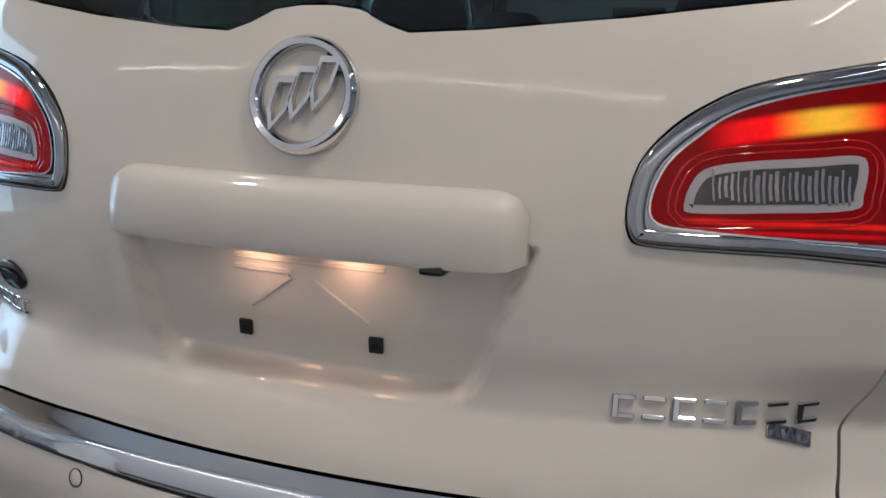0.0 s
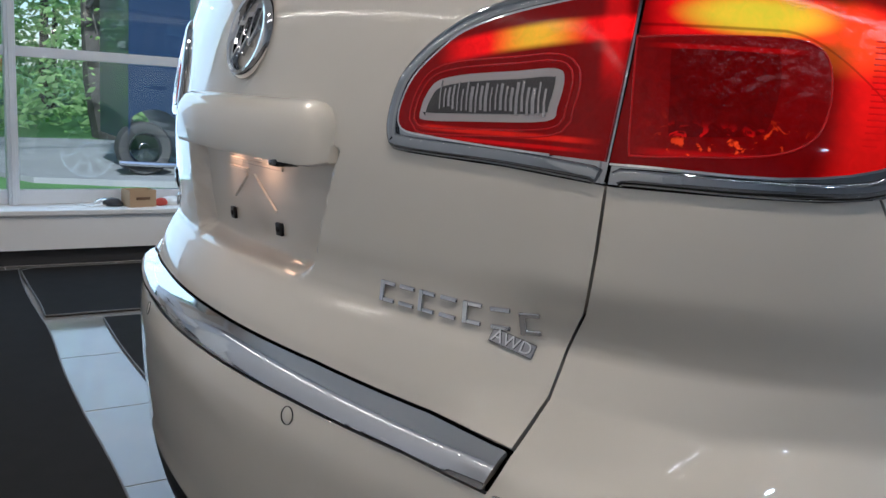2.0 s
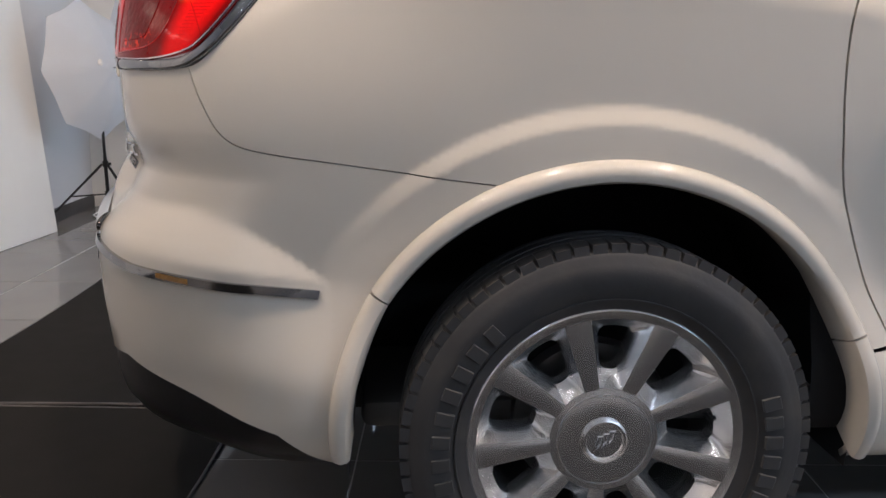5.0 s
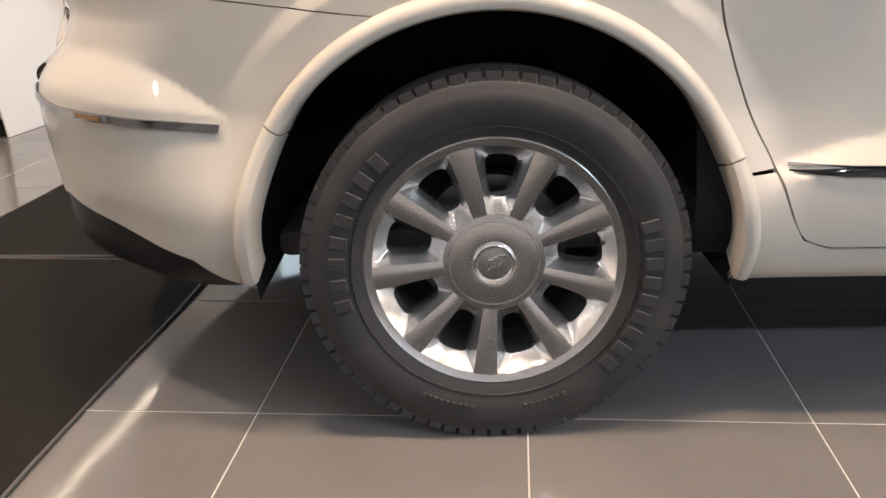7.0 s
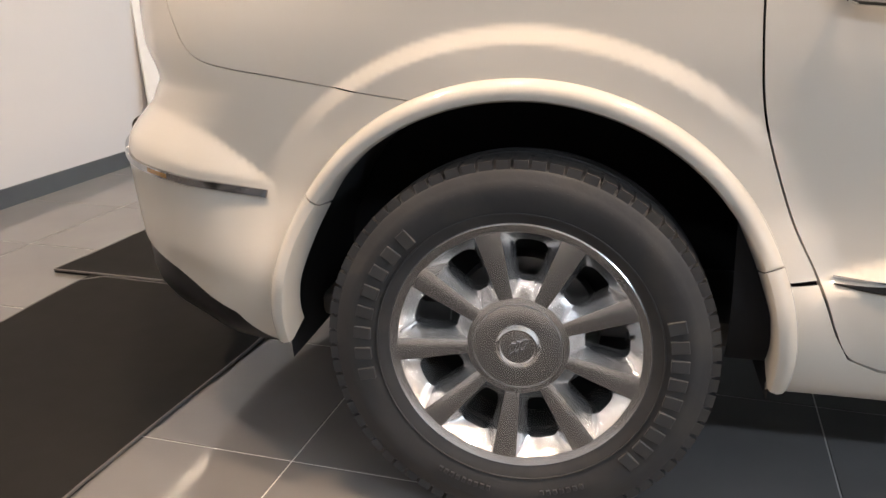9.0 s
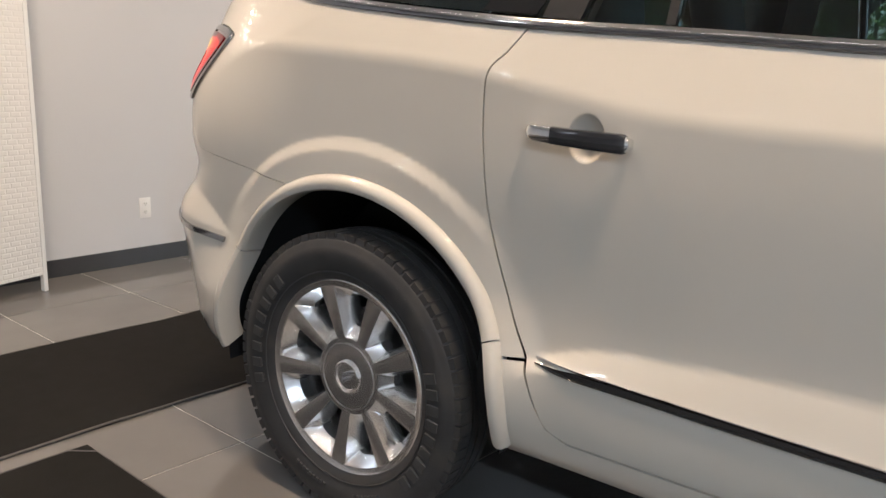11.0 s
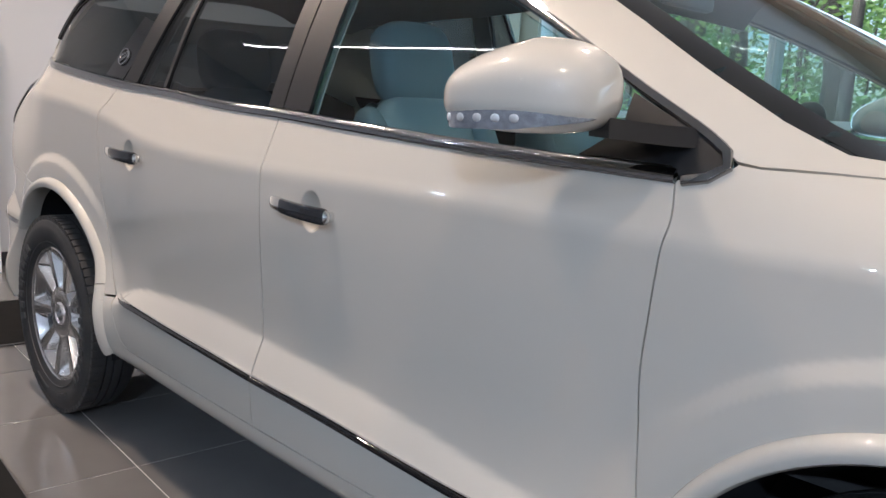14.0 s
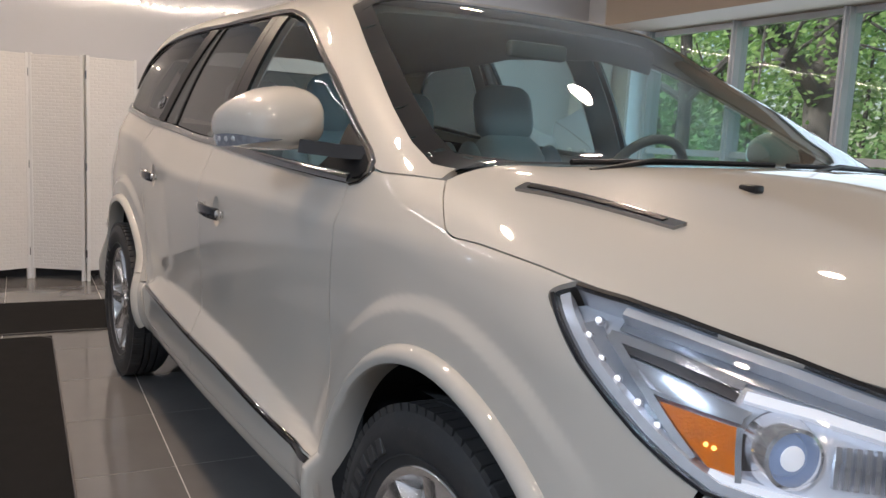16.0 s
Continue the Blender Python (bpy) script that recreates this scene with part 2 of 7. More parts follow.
def side_w(x, z):
    w = interp(x, WX, WY) + interp(z, VZ, VY) + interp(z - interp(x, BX, BZ), UT, UY)
    for hub, s in ((0.0, 1), (WB + 0.03, -1)):
        r = np.hypot(x - hub, z - 0.395)
        fade = step(0.74, 0.93, z)
        lip = step(0.62, 0.50, r) * step(0.30, 0.45, z)
        flare = bevel_edge((0.606 - r) / 0.030) if hub == 0.0 else bevel_edge((0.585 - r) / 0.030)
        w = w + (0.015 if hub == 0.0 else 0.012) * flare * fade + 0.006 * lip + 0.012 * lip * (1 - fade)
    for hx, hz in HANDLES:
        q = ((x - hx) / 0.040) ** 2 + ((z - hz) / 0.047) ** 2
        w = w - 0.022 * np.clip(1 - q, 0, 1) ** 0.62
    # the lower door slopes out below a crease, down to the moulding
    zc = interp(x, [0.40, 0.58, 0.65, 0.93, 1.25, 1.5, 1.9, 2.23, 2.53, 2.75], [0.560, 0.575, 0.60, 0.632, 0.643, 0.632, 0.609, 0.567, 0.527, 0.51])
    zm = interp(x, [0.40, 0.57, 1.0, 1.46, 1.94, 2.4, 2.75], [0.556, 0.558, 0.549, 0.535, 0.520, 0.500, 0.495])
    fx = step(0.48, 0.60, x) * step(2.74, 2.60, x)
    ledge = np.clip(ramp(zc - z) / np.maximum(zc - zm, 0.03), 0, 1)
    ledge = ledge * (1.4 - 0.4 * ledge)
    w = w + 0.037 * (fx * ledge + (1 - fx) * step(0.70, 0.48, z) * (1 - 0.6 * step(2.5, 2.8, x)))
    # the bumper corner stands out below a ledge that falls towards the wheel
    zs = interp(x, [-1.1, -0.912, -0.797, -0.732, -0.662, -0.59, -0.505, -0.4], [0.825, 0.820, 0.809, 0.800, 0.785, 0.745, 0.690, 0.66])
    zl = interp(x, [-1.1, -0.94, -0.81, -0.67, -0.505, -0.4], [0.742, 0.736, 0.721, 0.707, 0.683, 0.655])
    w = w + (0.046 - 0.014 * step(-0.60, -0.85, x)) * np.clip((zs - 0.685) / 0.12, 0, 1) * bevel_edge((zs - z) / np.maximum(zs - zl, 0.012)) * step(-0.42, -0.54, x)
    # the tail draws in above the waist and below the bumper strip
    w = w - 0.054 * step(-0.08, -0.58, x) * (ramp(z - 1.0, 0.06) / 0.243) ** 1.3
    w = w - 0.085 * step(-0.50, -0.80, x) * step(0.72, 0.44, z)
    return w


def rear_x(y, z):
    r = interp(z, RZ, RX) + 0.30 * y * y + 6.0 * step(1.08, 1.40, z) * ramp(np.abs(y) - 0.60, 0.03) ** 2
    r = r + 0.030 * step(0.48, 0.60, np.abs(y)) * step(0.765, 0.82, z) * step(0.96, 0.84, z)
    # number plate recess: a trapezoid with rounded lower corners
    qy = np.abs(y) - (0.219 + 0.34 * (z - 0.90)) + 0.035
    qz = 0.909 - z
    d = np.hypot(np.maximum(qy, 0), np.maximum(qz, 0)) - 0.035 + np.minimum(np.maximum(qy, qz), 0)
    inside = step(0.009, -0.013, d) * step(1.058, 1.052, z)
    return r + 0.030 * inside

def front_x(y, z):
    return interp(z, [0.15, 0.3, 0.5, 0.7, 0.9, 1.05, 1.3], [3.80, 3.98, 4.03, 4.02, 3.96, 3.88, 3.6]) - 0.33 * y * y

def F(x, y, z):
    """Below nought inside the body."""
    y = np.abs(y)
    a = smax(y - side_w(x, z), rear_x(y, z) - x, 0.20)
    a = smax(a, x - front_x(y, z), 0.30)
    xe = x + 0.16 * (y / 0.85) ** 2 * step(1.9, 2.3, x)
    top = z - interp(xe, TX, TZ) + 0.03 * y * y
    kt = 0.14 + 0.04 * step(2.75, 3.0, x)
    a = smax(a, top, kt)
    return smax(a, 0.30 - z, 0.10)

def solve(o, d, lo, hi, n=60, bis=26):
    """First zero of F along o + t d, from inside (lo) outwards."""
    o = np.asarray(o, float); d = np.asarray(d, float)
    lo = np.full(len(o), float(lo)); hi = np.full(len(o), float(hi))
    for _ in range(bis):
        mid = (lo + hi) / 2
        p = o + d * mid[:, None]
        ins = F(p[:, 0], p[:, 1], p[:, 2]) < 0
        lo = np.where(ins, mid, lo); hi = np.where(ins, hi, mid)
    return o + d * ((lo + hi) / 2)[:, None]


# ---------- car body: charts on the one surface F ----------
from mathutils.geometry import delaunay_2d_cdt

S_ANG = 0.8                                # metres per radian in the turned charts


def chart_side(uv):
    o = np.stack([uv[:, 0], np.zeros(len(uv)), uv[:, 1]], 1)
    return solve(o, np.tile([0.0, -1.0, 0.0], (len(uv), 1)), 0.0, 1.4)


def chart_rear(uv):
    th = uv[:, 0] / S_ANG
    o = np.stack([np.full(len(uv), -0.3), np.zeros(len(uv)), uv[:, 1]], 1)
    return solve(o, np.stack([-np.cos(th), -np.sin(th), np.zeros(len(uv))], 1), 0.0, 1.5)


def chart_front(uv):
    th = uv[:, 0] / S_ANG
    o = np.stack([np.full(len(uv), 3.2), np.zeros(len(uv)), uv[:, 1]], 1)
    return solve(o, np.stack([np.cos(th), -np.sin(th), np.zeros(len(uv))], 1), 0.0, 1.5)


def chart_over(uv):
    ph = uv[:, 1] / S_ANG
    o = np.stack([uv[:, 0], np.zeros(len(uv)), np.full(len(uv), 0.75)], 1)
    return solve(o, np.stack([np.zeros(len(uv)), -np.cos(ph), np.sin(ph)], 1), 0.0, 1.4)


def side_pt(x, z):
    return chart_side(np.array([[x, z]], float))[0]


def to_rear(x, z):
    """chart_rear's place of a point of the right side."""
    p = side_pt(x, z)
    return (math.atan2(-p[1], -0.3 - p[0]) * S_ANG, z)


def rear_to(y, z):
    """chart_rear's place of a point of the rear face (y to the left is positive)."""
    p = solve(np.array([[-0.3, y, z]], float), np.array([[-1.0, 0, 0]]), 0, 1.5)[0]
    return (math.atan2(-p[1], -0.3 - p[0]) * S_ANG, z)


def to_over(x, z):
    p = side_pt(x, z)
    return (x, math.atan2(p[2] - 0.75, -p[1]) * S_ANG)


def over_xy(x, y):
    p = solve(np.array([[x, y, 0.75]], float), np.array([[0, 0, 1.0]]), 0, 1.3)[0]
    return (x, math.atan2(p[2] - 0.75, -y) * S_ANG)


def to_front(x, z):
    p = side_pt(x, z)
    return (math.atan2(-p[1], p[0] - 3.2) * S_ANG, z)


def normals(p):
    e = 2.5e-3
    g = np.stack([F(p[:, 0] + e, p[:, 1], p[:, 2]) - F(p[:, 0] - e, p[:, 1], p[:, 2]),
                  F(p[:, 0], p[:, 1] + e, p[:, 2]) - F(p[:, 0], p[:, 1] - e, p[:, 2]),
                  F(p[:, 0], p[:, 1], p[:, 2] + e) - F(p[:, 0], p[:, 1], p[:, 2] - e)], 1)
    return g / np.maximum(np.linalg.norm(g, axis=1), 1e-9)[:, None]


def dense(poly, st, closed=True):
    out = []
    n = len(poly)
    for i in range(n if closed else n - 1):
        a, b = np.array(poly[i], float), np.array(poly[(i + 1) % n], float)
        k = max(1, int(math.ceil(np.linalg.norm(b - a) / st)))
        out += [a + (b - a) * j / k for j in range(k)]
    if not closed:
        out.append(np.array(poly[-1], float))
    return np.array(out)


def inside_poly(p, poly):
    x, y = p[:, 0], p[:, 1]
    r = np.zeros(len(p), bool)
    a, b = poly, np.roll(poly, -1, 0)
    for (x0, y0), (x1, y1) in zip(a, b):
        if y0 != y1:
            r ^= ((y0 > y) != (y1 > y)) & (x < (x1 - x0) * (y - y0) / (y1 - y0) + x0)
    return r


def shrink(P, gap):
    """Move a closed outline inwards."""
    area = 0.5 * np.sum(P[:, 0] * np.roll(P[:, 1], -1) - np.roll(P[:, 0], -1) * P[:, 1])
    d = np.roll(P, -1, 0) - np.roll(P, 1, 0)
    d /= np.maximum(np.linalg.norm(d, axis=1), 1e-9)[:, None]
    nrm = np.stack([-d[:, 1], d[:, 0]], 1) * (1 if area > 0 else -1)
    return P + nrm * gap


def panel(name, chart, poly, mat, parent, st=0.03, gap=0.0012, depth=0.012, off=0.0, left=False, label="", edge_st=None, push=None, dishes=()):
    """A sheet of the body's surface inside an outline, with a turned-in rim. off: how far it stands proud;
    push(p, uv): a further rise, point by point; dishes: (u, v, radius) of hollows that get rings of points."""
    P = dense(poly, edge_st or st * 0.6)
    P = shrink(P, gap) if gap else P
    lo, hi = P.min(0), P.max(0)
    xs = np.arange(lo[0], hi[0], st)
    ys = np.arange(lo[1], hi[1], st * 0.87)
    G = np.array([(x + (st / 2 if j % 2 else 0), y) for j, y in enumerate(ys) for x in xs])
    if len(G):
        G = G[inside_poly(G, P)]
    if len(G):
        dist = np.full(len(G), 9.0)
        for i in range(0, len(P), 64):
            dist = np.minimum(dist, np.linalg.norm(G[:, None] - P[None, i:i + 64], axis=2).min(1))
        G = G[dist > st * 0.45]
    for cu, cv, r in dishes:
        G = G[np.hypot(G[:, 0] - cu, (G[:, 1] - cv) / 1.175) > r * 1.15]
        G = np.concatenate([G] + [np.array([(cu + r * q * math.cos(a), cv + 1.175 * r * q * math.sin(a)) for a in np.linspace(0, 2 * math.pi, 40, endpoint=False) + q]) for q in (0.15, 0.4, 0.6, 0.78, 0.9, 0.97, 1.03, 1.09)])
    V = np.concatenate([P, G]) if len(G) else P
    n = len(P)
    res = delaunay_2d_cdt([Vector(v) for v in V], [(i, (i + 1) % n) for i in range(n)], [], 1, 1e-7)
    verts2, edges2, faces2, orig = np.array([tuple(v) for v in res[0]]), res[1], res[2], res[3]
    p3 = chart(verts2)
    nr = normals(p3)
    up = off if push is None else off + push(p3, verts2)
    p3 = p3 + nr * (np.asarray(up).reshape(-1, 1) if push is not None else off)
    back = {}
    for i, o in enumerate(orig):
        for k in o:
            back[k] = i
    loop = [back[i] for i in range(n) if i in back]
    tri = []
    for f in faces2:
        a, b, c = p3[f[0]], p3[f[1]], p3[f[2]]
        tri.append(tuple(f) if np.dot(np.cross(b - a, c - a), nr[f[0]]) > 0 else tuple(f)[::-1])
    m0 = len(p3)
    rim0, rim1 = p3[loop], p3[loop] - nr[loop] * depth
    pts = np.concatenate([p3, rim0, rim1])
    k = len(loop)
    cen = p3.mean(0)
    quads = [(m0 + i, m0 + (i + 1) % k, m0 + k + (i + 1) % k, m0 + k + i) for i in range(k)]
    if quads:
        q = quads[0]
        t = np.cross(pts[q[1]] - pts[q[0]], pts[q[3]] - pts[q[0]])
        # the rim looks away from the sheet
        d2 = np.roll(P, -1, 0) - P
        area = 0.5 * np.sum(P[:, 0] * np.roll(P[:, 1], -1) - np.roll(P[:, 0], -1) * P[:, 1])
        inward = np.array([-(P[1] - P[0])[1], (P[1] - P[0])[0]]) * (1 if area > 0 else -1)
        probe = chart(np.array([P[0] + inward / max(np.linalg.norm(inward), 1e-9) * 0.004]))[0] - chart(P[:1])[0]
        if np.dot(t, probe) > 0:
            quads = [q[::-1] for q in quads]
    if left:
        pts = pts * np.array([1, -1, 1])
        nr = nr * np.array([1, -1, 1])
        tri = [t[::-1] for t in tri]
        quads = [q[::-1] for q in quads]
    me = bpy.data.meshes.new(name)
    me.from_pydata([tuple(v) for v in pts], [], tri + quads)
    me.materials.append(mat)
    me.update()
    for pl in me.polygons:
        pl.use_smooth = True
    if push is None:
        rn = [Vector(x) for x in nr]
        poly_n = [me.polygons[len(tri) + i].normal.copy() for i in range(len(quads))]
        rims = [Vector((0, 0, 0)) for _ in range(2 * k)]
        for i in range(len(quads)):
            for j in (i, (i + 1) % k):
                rims[j] += poly_n[i]
                rims[k + j] += poly_n[i]
        me.normals_split_custom_set_from_vertices([v.normalized() for v in rn + rims])
    ob = new(name, me)
    ob.parent = parent
    if label:
        tagged(ob, label)
    return ob


def both(name, chart, poly, mat, parent, **kw):
    return [panel(name, chart, poly, mat, parent, left=s, **kw) for s in (False, True)]


def on_side(xz, off=0.0):
    """Points of the right side, with the surface's directions."""
    p = chart_side(np.array(xz, float))
    n = normals(p)
    return p + n * off, n


def strip(name, pts, nrm, width, height, mat, parent, left=False, label="", closed=False, taper=()):
    """A bar with rounded back that lies on the surface along pts."""
    bm = bmesh.new()
    w, h = width / 2, height
    sec = [(-w, -0.004), (w, -0.004), (w, h * 0.5), (w * 0.7, h * 0.9), (0, h), (-w * 0.7, h * 0.9), (-w, h * 0.5)]
    m = np.array([1, -1 if left else 1, 1])
    rings = sweep(bm, [Vector(p * m) for p in pts], sec, [Vector(v * m) for v in nrm], closed)
    for i, k in taper:
        c = sum((v.co for v in rings[i]), Vector()) / len(rings[i])
        for v in rings[i]:
            v.co = c + (v.co - c) * k
    return part(name, bm, mat, parent, label)


car = thing("suv", "pearl-white mid-size sport utility vehicle with chrome trim", "car")

# outlines, (along, up) on the right side
REAR_DOOR_BACK = spline([(0.475, 1.262), (0.440, 1.213), (0.405, 1.172), (0.398, 1.08), (0.406, 0.96), (0.426, 0.837), (0.485, 0.674),
                         (0.541, 0.565), (0.577, 0.475), (0.606, 0.425), (0.66, 0.404)], 6)
MID_GAP = spline([(1.459, 1.206), (1.456, 1.1), (1.452, 0.95), (1.452, 0.8), (1.453, 0.65), (1.457, 0.54), (1.459, 0.404)], 5)
FRONT_GAP = spline([(2.578, 1.158), (2.590, 1.10), (2.583, 1.04), (2.575, 0.95), (2.566, 0.83), (2.578, 0.68), (2.602, 0.55), (2.615, 0.404)], 6)
BELT = spline([(-0.262, 1.352), (-0.18, 1.332), (0.11, 1.297), (0.475, 1.262), (0.80, 1.242), (1.166, 1.217), (1.46, 1.206), (1.74, 1.191), (2.1, 1.174), (2.42, 1.162), (2.578, 1.158)], 6)


def arch(cx, cz, r, a0, a1, n=30):
    return [(cx + r * math.cos(radians(a0 + (a1 - a0) * i / n)), cz + r * math.sin(radians(a0 + (a1 - a0) * i / n))) for i in range(n + 1)]


def cut(line, x0, x1):
    xs, zs = [p[0] for p in line], [p[1] for p in line]
    return ([(x0, float(np.interp(x0, xs, zs)))] + [p for p in line if x0 + 0.004 < p[0] < x1 - 0.004] + [(x1, float(np.interp(x1, xs, zs)))])


RA = (0.005, 0.400, 0.475)                 # rear arch: centre and radius
FA = (3.055, 0.400, 0.450)

# rear door
poly = REAR_DOOR_BACK[:] + MID_GAP[::-1] + cut(BELT, x0=0.48, x1=1.458)[::-1]
rear_doors = both("rear_door", chart_side, poly, PAINT, car, st=0.013, gap=0.0022, dishes=[HANDLES[0] + (0.040,)])
poly = MID_GAP + FRONT_GAP[::-1] + cut(BELT, x0=1.461, x1=2.577)[::-1]
front_doors = both("front_door", chart_side, poly, PAINT, car, st=0.013, gap=0.0022, dishes=[HANDLES[1] + (0.040,)])
# rocker
poly = [(0.478, 0.33), (2.61, 0.33), (2.61, 0.402), (0.66, 0.402), (0.606, 0.423), (0.577, 0.473), (0.541, 0.560), (0.456, 0.557), (0.478, 0.45)]
rockers = both("rocker_panel", chart_side, poly, PAINT, car, st=0.03)

# rear quarter: from the door round to the tail lamp
LAMP_OUT = spline([(-0.898, 1.245), (-0.814, 1.279), (-0.750, 1.287), (-0.664, 1.277), (-0.591, 1.259), (-0.567, 1.242), (-0.605, 1.187), (-0.656, 1.128),
                   (-0.700, 1.086), (-0.741, 1.062), (-0.817, 1.057)], 5)
SEAM = spline([(-0.741, 1.062), (-0.720, 1.006), (-0.690, 0.953), (-0.651, 0.926), (-0.579, 0.912), (-0.497, 0.902), (-0.334, 0.881), (-0.202, 0.866)], 6)


def rpts(pts):
    return [to_rear(x, z) for x, z in pts]


GAPTOP = [(0.738, 1.281), (0.772, 1.328), (0.800, 1.375), to_rear(-0.57, 1.51), to_rear(-0.46, 1.64)]
lamp_side = [to_rear(x, z) for x, z in LAMP_OUT if x > -0.80]
quarter = ([GAPTOP[0]] + lamp_side[:lamp_side.index(min(lamp_side, key=lambda q: abs(q[1] - 1.058) + abs(q[0] - to_rear(-0.741, 1.062)[0]))) + 1]
           + rpts(SEAM) + rpts(arch(*RA, 105, 21, 24))
           + rpts([(0.455, 0.560)]) + rpts([p for p in REAR_DOOR_BACK if p[1] > 0.562][::-1])
           + rpts(cut(BELT, x0=-0.26, x1=0.47)[::-1])
           + rpts([(-0.262, 1.40), (-0.158, 1.51), (-0.09, 1.577), (0.02, 1.64)]) + GAPTOP[:0:-1])
quarters = both("quarter_panel", chart_rear, quarter, PAINT, car, st=0.0095)

# rear bumper, one piece round the tail
def mirror(half):
    """close a half outline (u falling to 0 in the middle) with its mirror image"""
    return half + [(-u, v) for u, v in half[::-1]]


half = ([rear_to(-0.0200, 0.7310), rear_to(-0.2923, 0.7316), rear_to(-0.4916, 0.7278), rear_to(-0.5985, 0.7188), rear_to(-0.6052, 0.7573), rear_to(-0.6056, 0.8158),
         rear_to(-0.6270, 0.9117), rear_to(-0.6440, 0.9836), rear_to(-0.6470, 1.0539)]
        + [to_rear(-0.828, 1.055), to_rear(-0.785, 1.056)] + rpts(SEAM)
        + rpts(arch(*RA, 106, 178, 16)) + rpts([(-0.49, 0.33), (-0.60, 0.40), (-0.80, 0.455)]) + [rear_to(-0.72, 0.49), rear_to(-0.5, 0.46), rear_to(-0.02, 0.45)])
bumper_poly = half + [(-u, v) for u, v in half[::-1]]
rear_bumper = panel("rear_bumper", chart_rear, bumper_poly, PAINT, car, st=0.0095)
half = [rear_to(-0.02, 0.448), rear_to(-0.5, 0.458), rear_to(-0.72, 0.488), to_rear(-0.78, 0.452), to_rear(-0.58, 0.395), to_rear(-0.49, 0.33), rear_to(-0.6, 0.31), rear_to(-0.02, 0.305)]
panel("lower_valance", chart_rear, half + [(-u, v) for u, v in half[::-1]], BLACK, rear_bumper, st=0.04, off=-0.006, label="black plastic lower valance")
half = [rear_to(-0.0200, 0.7333), rear_to(-0.2927, 0.7339), rear_to(-0.4920, 0.7299), rear_to(-0.5968, 0.7211), rear_to(-0.6034, 0.7620), rear_to(-0.4933, 0.7731), rear_to(-0.2944, 0.7801), rear_to(-0.0200, 0.7809)]
panel("chrome_step_strip", chart_rear, half + [(-u, v) for u, v in half[::-1]], CHROME, rear_bumper, st=0.008, off=0.002, depth=0.02, push=lambda p, uv: 0.009 * (1 - np.clip((p[:, 2] - 0.758 + 0.05 * p[:, 1] ** 2) / 0.024, -1, 1) ** 2), label="wide polished chrome strip along the bumper top")

# liftgate
half = ([rear_to(-0.0200, 0.7825), rear_to(-0.2942, 0.7817), rear_to(-0.4932, 0.7747), rear_to(-0.6040, 0.7643), rear_to(-0.6046, 0.8163), rear_to(-0.6265, 0.9118), rear_to(-0.6429, 0.9836), rear_to(-0.6463, 1.0539)]
        + spline([rear_to(-0.5358, 1.0619), rear_to(-0.4477, 1.0640), rear_to(-0.3872, 1.0665), rear_to(-0.3700, 1.0743), rear_to(-0.3644, 1.1045), rear_to(-0.3730, 1.1501), rear_to(-0.4012, 1.1879), rear_to(-0.4372, 1.2148),
           rear_to(-0.4815, 1.2356), rear_to(-0.5627, 1.2541), rear_to(-0.6357, 1.2703), (0.706, 1.2795), (0.7355, 1.2815)], 3)
        + [(0.7695, 1.3285), (0.790, 1.363), rear_to(-0.53, 1.326), rear_to(-0.35, 1.300), rear_to(-0.2, 1.284), rear_to(-0.115, 1.279), rear_to(-0.085, 1.289), rear_to(-0.055, 1.304), rear_to(-0.02, 1.309)])
liftgate = panel("liftgate", chart_rear, half + [(-u, v) for u, v in half[::-1]], PAINT, car, st=0.0085, edge_st=0.010)
half = [rear_to(-0.02, 1.311), rear_to(-0.055, 1.306), rear_to(-0.085, 1.291), rear_to(-0.115, 1.281), rear_to(-0.2, 1.286), rear_to(-0.35, 1.302), rear_to(-0.53, 1.328), (0.788, 1.365), (GAPTOP[2][0] - 0.008, 1.375), (GAPTOP[3][0] - 0.012, 1.51), (GAPTOP[4][0] - 0.012, 1.625), rear_to(-0.02, 1.63)]
panel("rear_window", chart_rear, half + [(-u, v) for u, v in half[::-1]], PRIVACY, liftgate, st=0.05, off=-0.003, label="dark tinted rear window")

# windows, pillars
Q_TOP = spline([(-0.255, 1.40), (-0.158, 1.51), (-0.09, 1.577), (0.02, 1.635), (0.18, 1.672), (0.45, 1.690), (0.62, 1.693)], 6)
W_TOP = spline([(0.62, 1.693), (1.0, 1.693), (1.45, 1.677), (1.66, 1.648), (1.86, 1.592), (2.19, 1.444), (2.47, 1.300), (2.60, 1.235), (2.665, 1.195)], 6)


def belt_up(x, d=0.022):
    return (x, float(np.interp(x, [p[0] for p in BELT], [p[1] for p in BELT])) + d)


def top_at(x, d=-0.014):
    L = Q_TOP + W_TOP[1:]
    return (x, float(np.interp(x, [p[0] for p in L], [p[1] for p in L])) + d)


def pane(x0, x1, t0, t1, n=10):
    """window outline: foot from x0 to x1, head from t0 to t1"""
    return ([belt_up(x0 + (x1 - x0) * i / n) for i in range(n + 1)] + [top_at(t1 + (t0 - t1) * i / n) for i in range(n + 1)])


